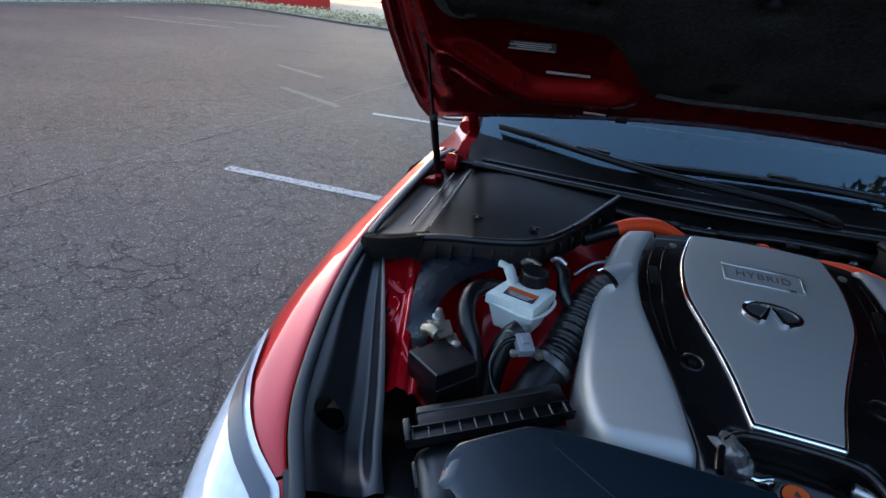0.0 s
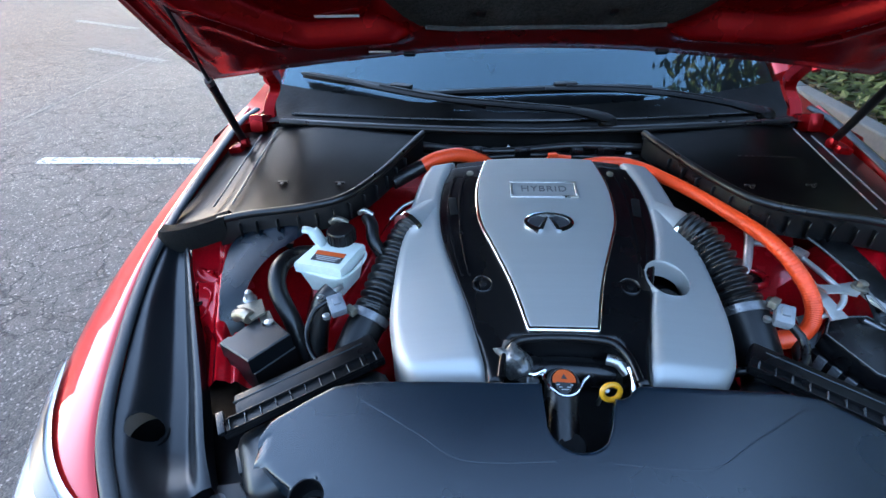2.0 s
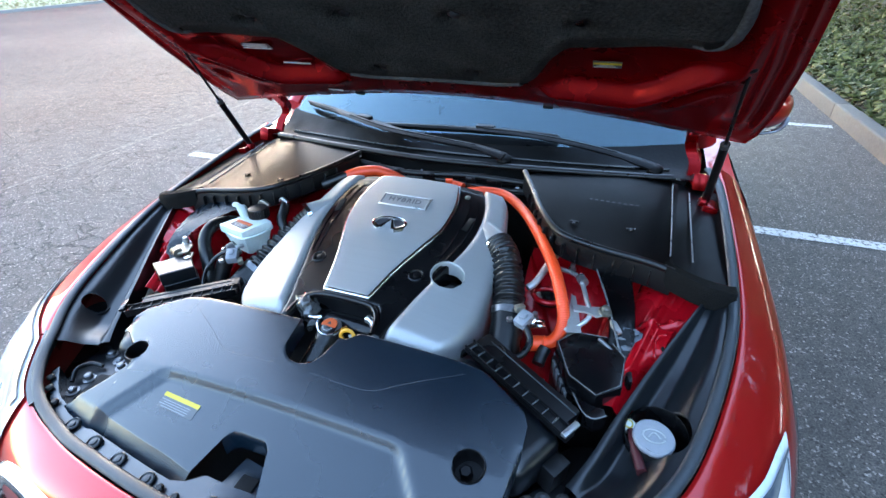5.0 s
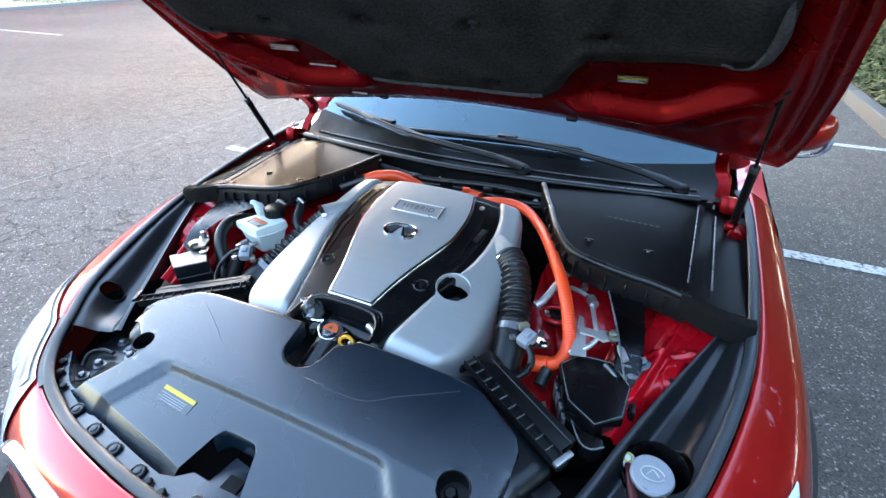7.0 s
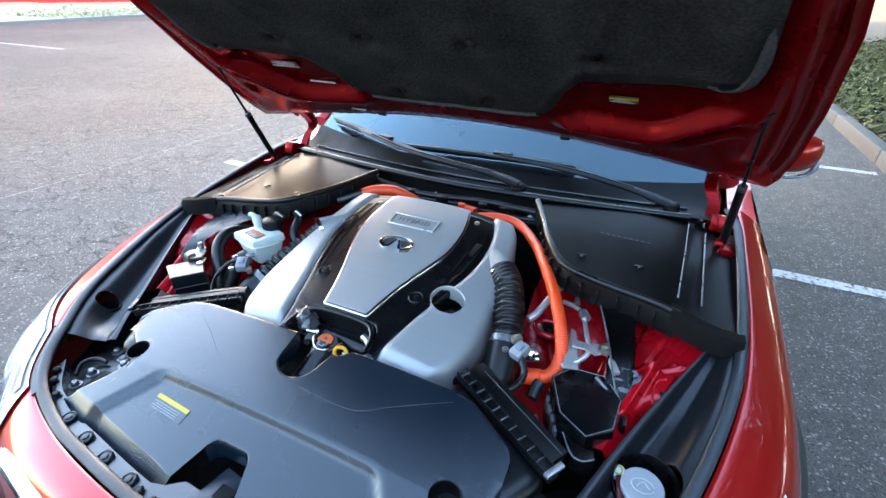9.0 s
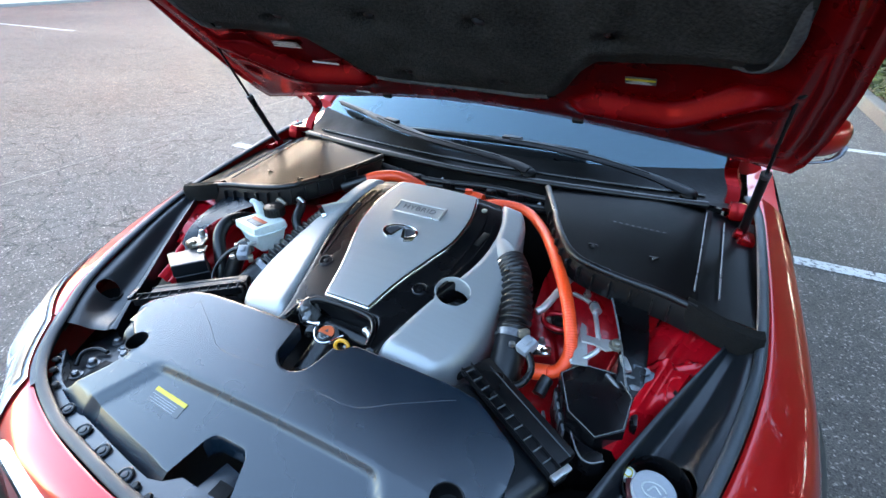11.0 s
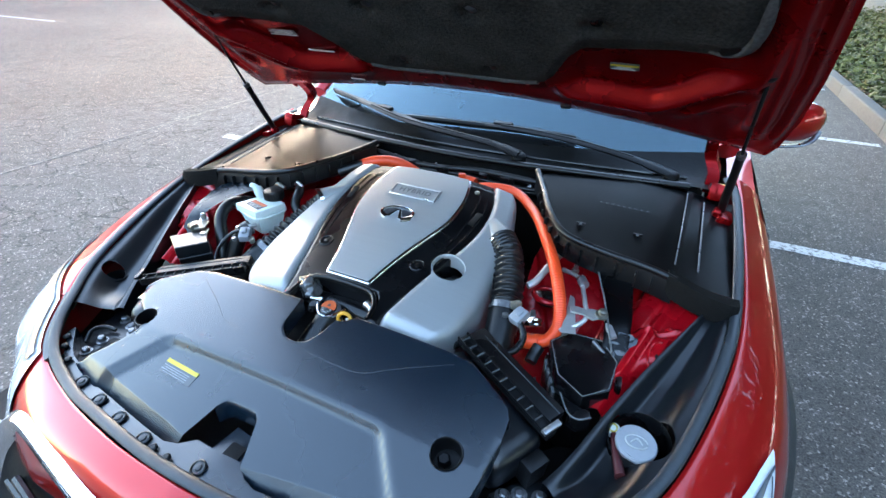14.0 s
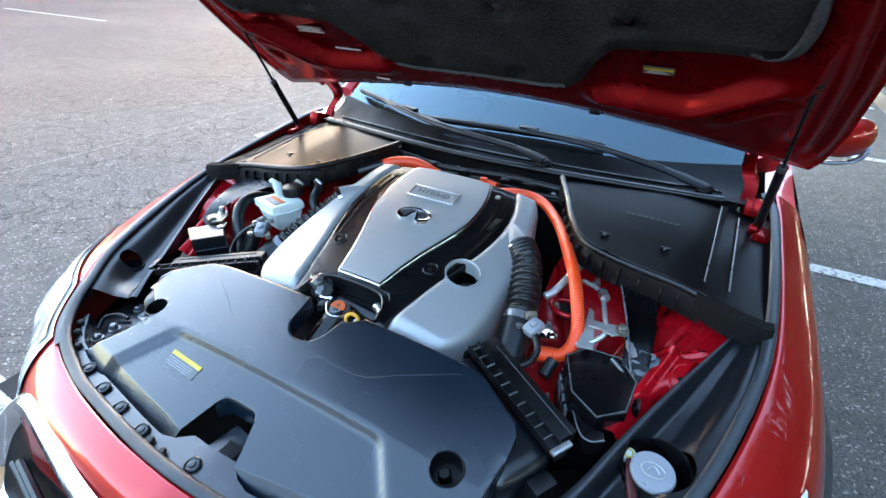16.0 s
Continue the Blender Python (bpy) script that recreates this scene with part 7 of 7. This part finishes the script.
def leaves(name, count, place, size, material, label, category, seed):
    rnd = random.Random(seed)
    verts, faces = [], []
    for _ in range(count):
        p, n, s = place(rnd)
        s *= size * rnd.uniform(0.6, 1.3)
        n = Vector(n).normalized()
        t = n.orthogonal().normalized()
        t.rotate(Matrix.Rotation(rnd.uniform(0, 6.28), 3, n))
        b = n.cross(t)
        c = Vector(p)
        k = len(verts)
        verts += [c - t * s, c + b * s * 0.55 - n * s * 0.15, c + t * s * 1.1, c - b * s * 0.55 - n * s * 0.15]
        faces += [(k, k + 1, k + 2), (k, k + 2, k + 3)]
    me = bpy.data.meshes.new(name)
    me.from_pydata([tuple(v) for v in verts], [], faces)
    me.materials.append(material)
    return me


def ivy_place(r):
    x, y = 2.66 + abs(r.gauss(0, 1.0)) * 1.5, r.uniform(-4, 16)
    return (x, y, bank_z(x, y) + r.uniform(0.01, 0.16)), (r.gauss(-0.3, 0.5), r.gauss(-0.2, 0.5), 1), 1


tagged(new("ivy", leaves("ivy", 26000, ivy_place, 0.045, M_IVY, "", "", 3)), "low green ivy covering the bank", "ivy", kind="stuff")


def litter_place(r):
    x, y = 2.62 + abs(r.gauss(0, 1.0)) * 2.2, r.uniform(-4, 16)
    return (x, y, bank_z(x, y) + 0.02), (r.gauss(0, 0.4), r.gauss(0, 0.4), 1), 1


tagged(new("leaf_litter", leaves("leaf_litter", 15000, litter_place, 0.035, M_DRYLEAF, "", "", 4)), "dry brown leaves among the ivy", "leaves", kind="stuff")


# trees on the bank
def tree(x, y, height, spread, seed, label="leafy broad-crowned tree beside the car park", kind="tree"):
    rnd = random.Random(seed)
    ob = thing(kind, (x, y, bank_z(x, y) - 0.1), label, kind, kind + "s beside the car park")
    base = Vector((x, y, bank_z(x, y) - 0.1))
    bm = bmesh.new()
    top = base + Vector((rnd.uniform(-0.3, 0.3), rnd.uniform(-0.3, 0.3), height * 0.62))
    tube(bm, [tuple(base), tuple(base.lerp(top, 0.4) + Vector((0.1, 0.05, 0))), tuple(top)], lambda f: 0.20 * (1 - 0.6 * f) * (height / 8), 10, 16)
    tips = []
    for k in range(11):
        a = 2 * math.pi * k / 11 + rnd.uniform(-0.3, 0.3)
        st = base.lerp(top, rnd.uniform(0.45, 1.0))
        en = st + Vector((math.cos(a) * spread * rnd.uniform(0.45, 0.85), math.sin(a) * spread * rnd.uniform(0.45, 0.85), height * rnd.uniform(0.05, 0.38)))
        tube(bm, [tuple(st), tuple(st.lerp(en, 0.5) + Vector((0, 0, 0.2))), tuple(en)], lambda f: 0.07 * (1 - 0.8 * f) * (height / 8), 7, 8)
        tips += [en, st.lerp(en, 0.65), st.lerp(en, 0.85)]
    part("trunk", bm, M_BARK, ob)
    clumps = [(t + Vector((rnd.gauss(0, 0.5), rnd.gauss(0, 0.5), rnd.gauss(0.1, 0.4))), rnd.uniform(0.5, 1.05)) for t in tips for _ in range(3)]

    def place(r):
        c, s = r.choice(clumps)
        d = Vector((r.gauss(0, 1), r.gauss(0, 1), r.gauss(0, 0.8)))
        p = c + d.normalized() * s * r.random() ** 0.4 - base
        return tuple(p), (d.x + r.gauss(0, 0.6), d.y + r.gauss(0, 0.6), d.z + 0.8), 1
    crown_ob = new("crown", leaves("crown", 15000 if kind == "tree" else 8000, place, 0.11, M_LEAF, "", "", seed + 50))
    crown_ob.parent = ob


for i, (x, y, h, s) in enumerate(((11.0, -9.0, 5.2, 3.4), (7.6, -4.6, 5.8, 3.4), (7.0, 0.2, 6.3, 3.4), (7.2, 4.2, 6.8, 3.4), (6.8, 8.2, 6.6, 3.4), (6.2, 11.6, 7.6, 3.8), (6.0, 16.0, 7.4, 3.6), (7.2, 21.0, 8.0, 4.0))):
    tree(x, y, h, s, 20 + i)
for i, y in enumerate((-15, -11.5, -8.5, -5.5, -2.5, 0.5, 3.5, 6.5, 9.5, 13.0, 17.0)):
    tree(8.2 + 0.7 * (i % 3), y, 3.8 + 0.5 * (i % 2), 2.9, 70 + i, "leafy shrub on the planted bank", "shrub")

# far side of the car park: a verge of dry grass behind a low kerb, and a red wall
VERGE = [(-22.6, -60), (-22.8, -10), (-23.2, 5), (-24.2, 10.5), (-26.0, 16.2), (-28.4, 23), (-30.2, 28), (-29.2, 30.4), (-26, 29.6), (-21.7, 27.6), (-15.4, 23.6), (-8.0, 19.6)]
edge = spline(VERGE, 70)
bm = bmesh.new()
rows = []
for i, p in enumerate(edge):
    t = edge[min(i + 1, 69)] - edge[max(i - 1, 0)]
    o = np.array([-t[1], t[0]]) / np.linalg.norm(t)
    rows.append([(p[0] + o[0] * d, p[1] + o[1] * d, z) for d, z in ((0, 0.0), (0.10, 0.09), (0.22, 0.10), (0.28, 0.10))])
grid(bm, rows)
tagged(part("far_kerb", bm, M_CONCRETE), "low pale kerb along the dry verge", "kerb", kind="structure")
bm = bmesh.new()
outer = [(-90, -60), (-90, -10), (-90, 5), (-90, 10), (-90, 20), (-90, 40), (-90, 90), (-60, 90), (-30, 90), (-10, 90), (10, 90), (30, 90)]
rows = [[tuple(p) + (0.09,) if k == 0 else (p[0] + (q[0] - p[0]) * k, p[1] + (q[1] - p[1]) * k, 0.09 + 0.16 * noise.noise((p[0] * 0.7 + 9 * k, p[1] * 0.7, 0)) * min(1, 20 * k) + 0.5 * k) for k in (0, 0.01, 0.03, 0.06, 0.1, 0.2, 0.5, 1)]
        for p, q in zip(spline([tuple(v) for v in VERGE], 70) + np.array([-0.15, 0.1]), spline(outer, 70))]
grid(bm, rows)
tagged(part("far_verge", bm, M_VERGE), "dry sunlit grass verge across the car park", "verge", kind="structure")


def scrub_place(r):
    i = r.randrange(22, 68)
    p = edge[i] + (edge[i + 1] - edge[i]) * r.random()
    d = 0.4 + abs(r.gauss(0, 2.2))
    t = edge[i + 1] - edge[i]
    o = np.array([-t[1], t[0]]) / np.linalg.norm(t)
    return (p[0] + o[0] * d, p[1] + o[1] * d, 0.10 + abs(r.gauss(0, 0.13))), (r.gauss(0.5, 0.6), r.gauss(-0.5, 0.6), 0.7), 1


tagged(new("dry_scrub", leaves("dry_scrub", 9000, scrub_place, 0.11, M_SCRUB, "", "", 9)), "pale dry scrub on the far verge", "scrub", kind="stuff")
# added wall, its height and span set to block low sun and glow
bm = bmesh.new()
rows = [[(-45.5 + 0.16 * (y - 20) * -0.2, y, z) for z in (0, 0.4, 3.0, 6.0, 9.0, 13.5)] for y in np.linspace(8, 73, 18)]
grid(bm, rows)
bmesh.ops.solidify(bm, geom=bm.faces[:], thickness=0.3)
tagged(part("sun_blocking_wall", bm, M_REDWALL, smooth=False), "tall red wall added far off to block the low sun", "wall", kind="structure")

bm = bmesh.new()
grid(bm, [[(x, 36.9 + (-23.7 - x) * 0.28, z) for z in (0, 0.5, 3.4)] for x in np.linspace(-62, -23.7, 12)])
bmesh.ops.solidify(bm, geom=bm.faces[:], thickness=0.3)
tagged(part("red_fence", bm, M_REDWALL, smooth=False), "low red painted wall behind the dry verge", "wall", kind="structure")

# unseen plain building, added behind the camera's way for low brown reflections
bm = bmesh.new()
box(bm, pose(4.0, -19.0, 2.9), (50.0, 9.0, 5.8), 0.02, 1)
tagged(part("unseen_building", bm, M_STONE, smooth=False), "unseen plain building added behind the camera to shape reflections", "building", kind="structure")
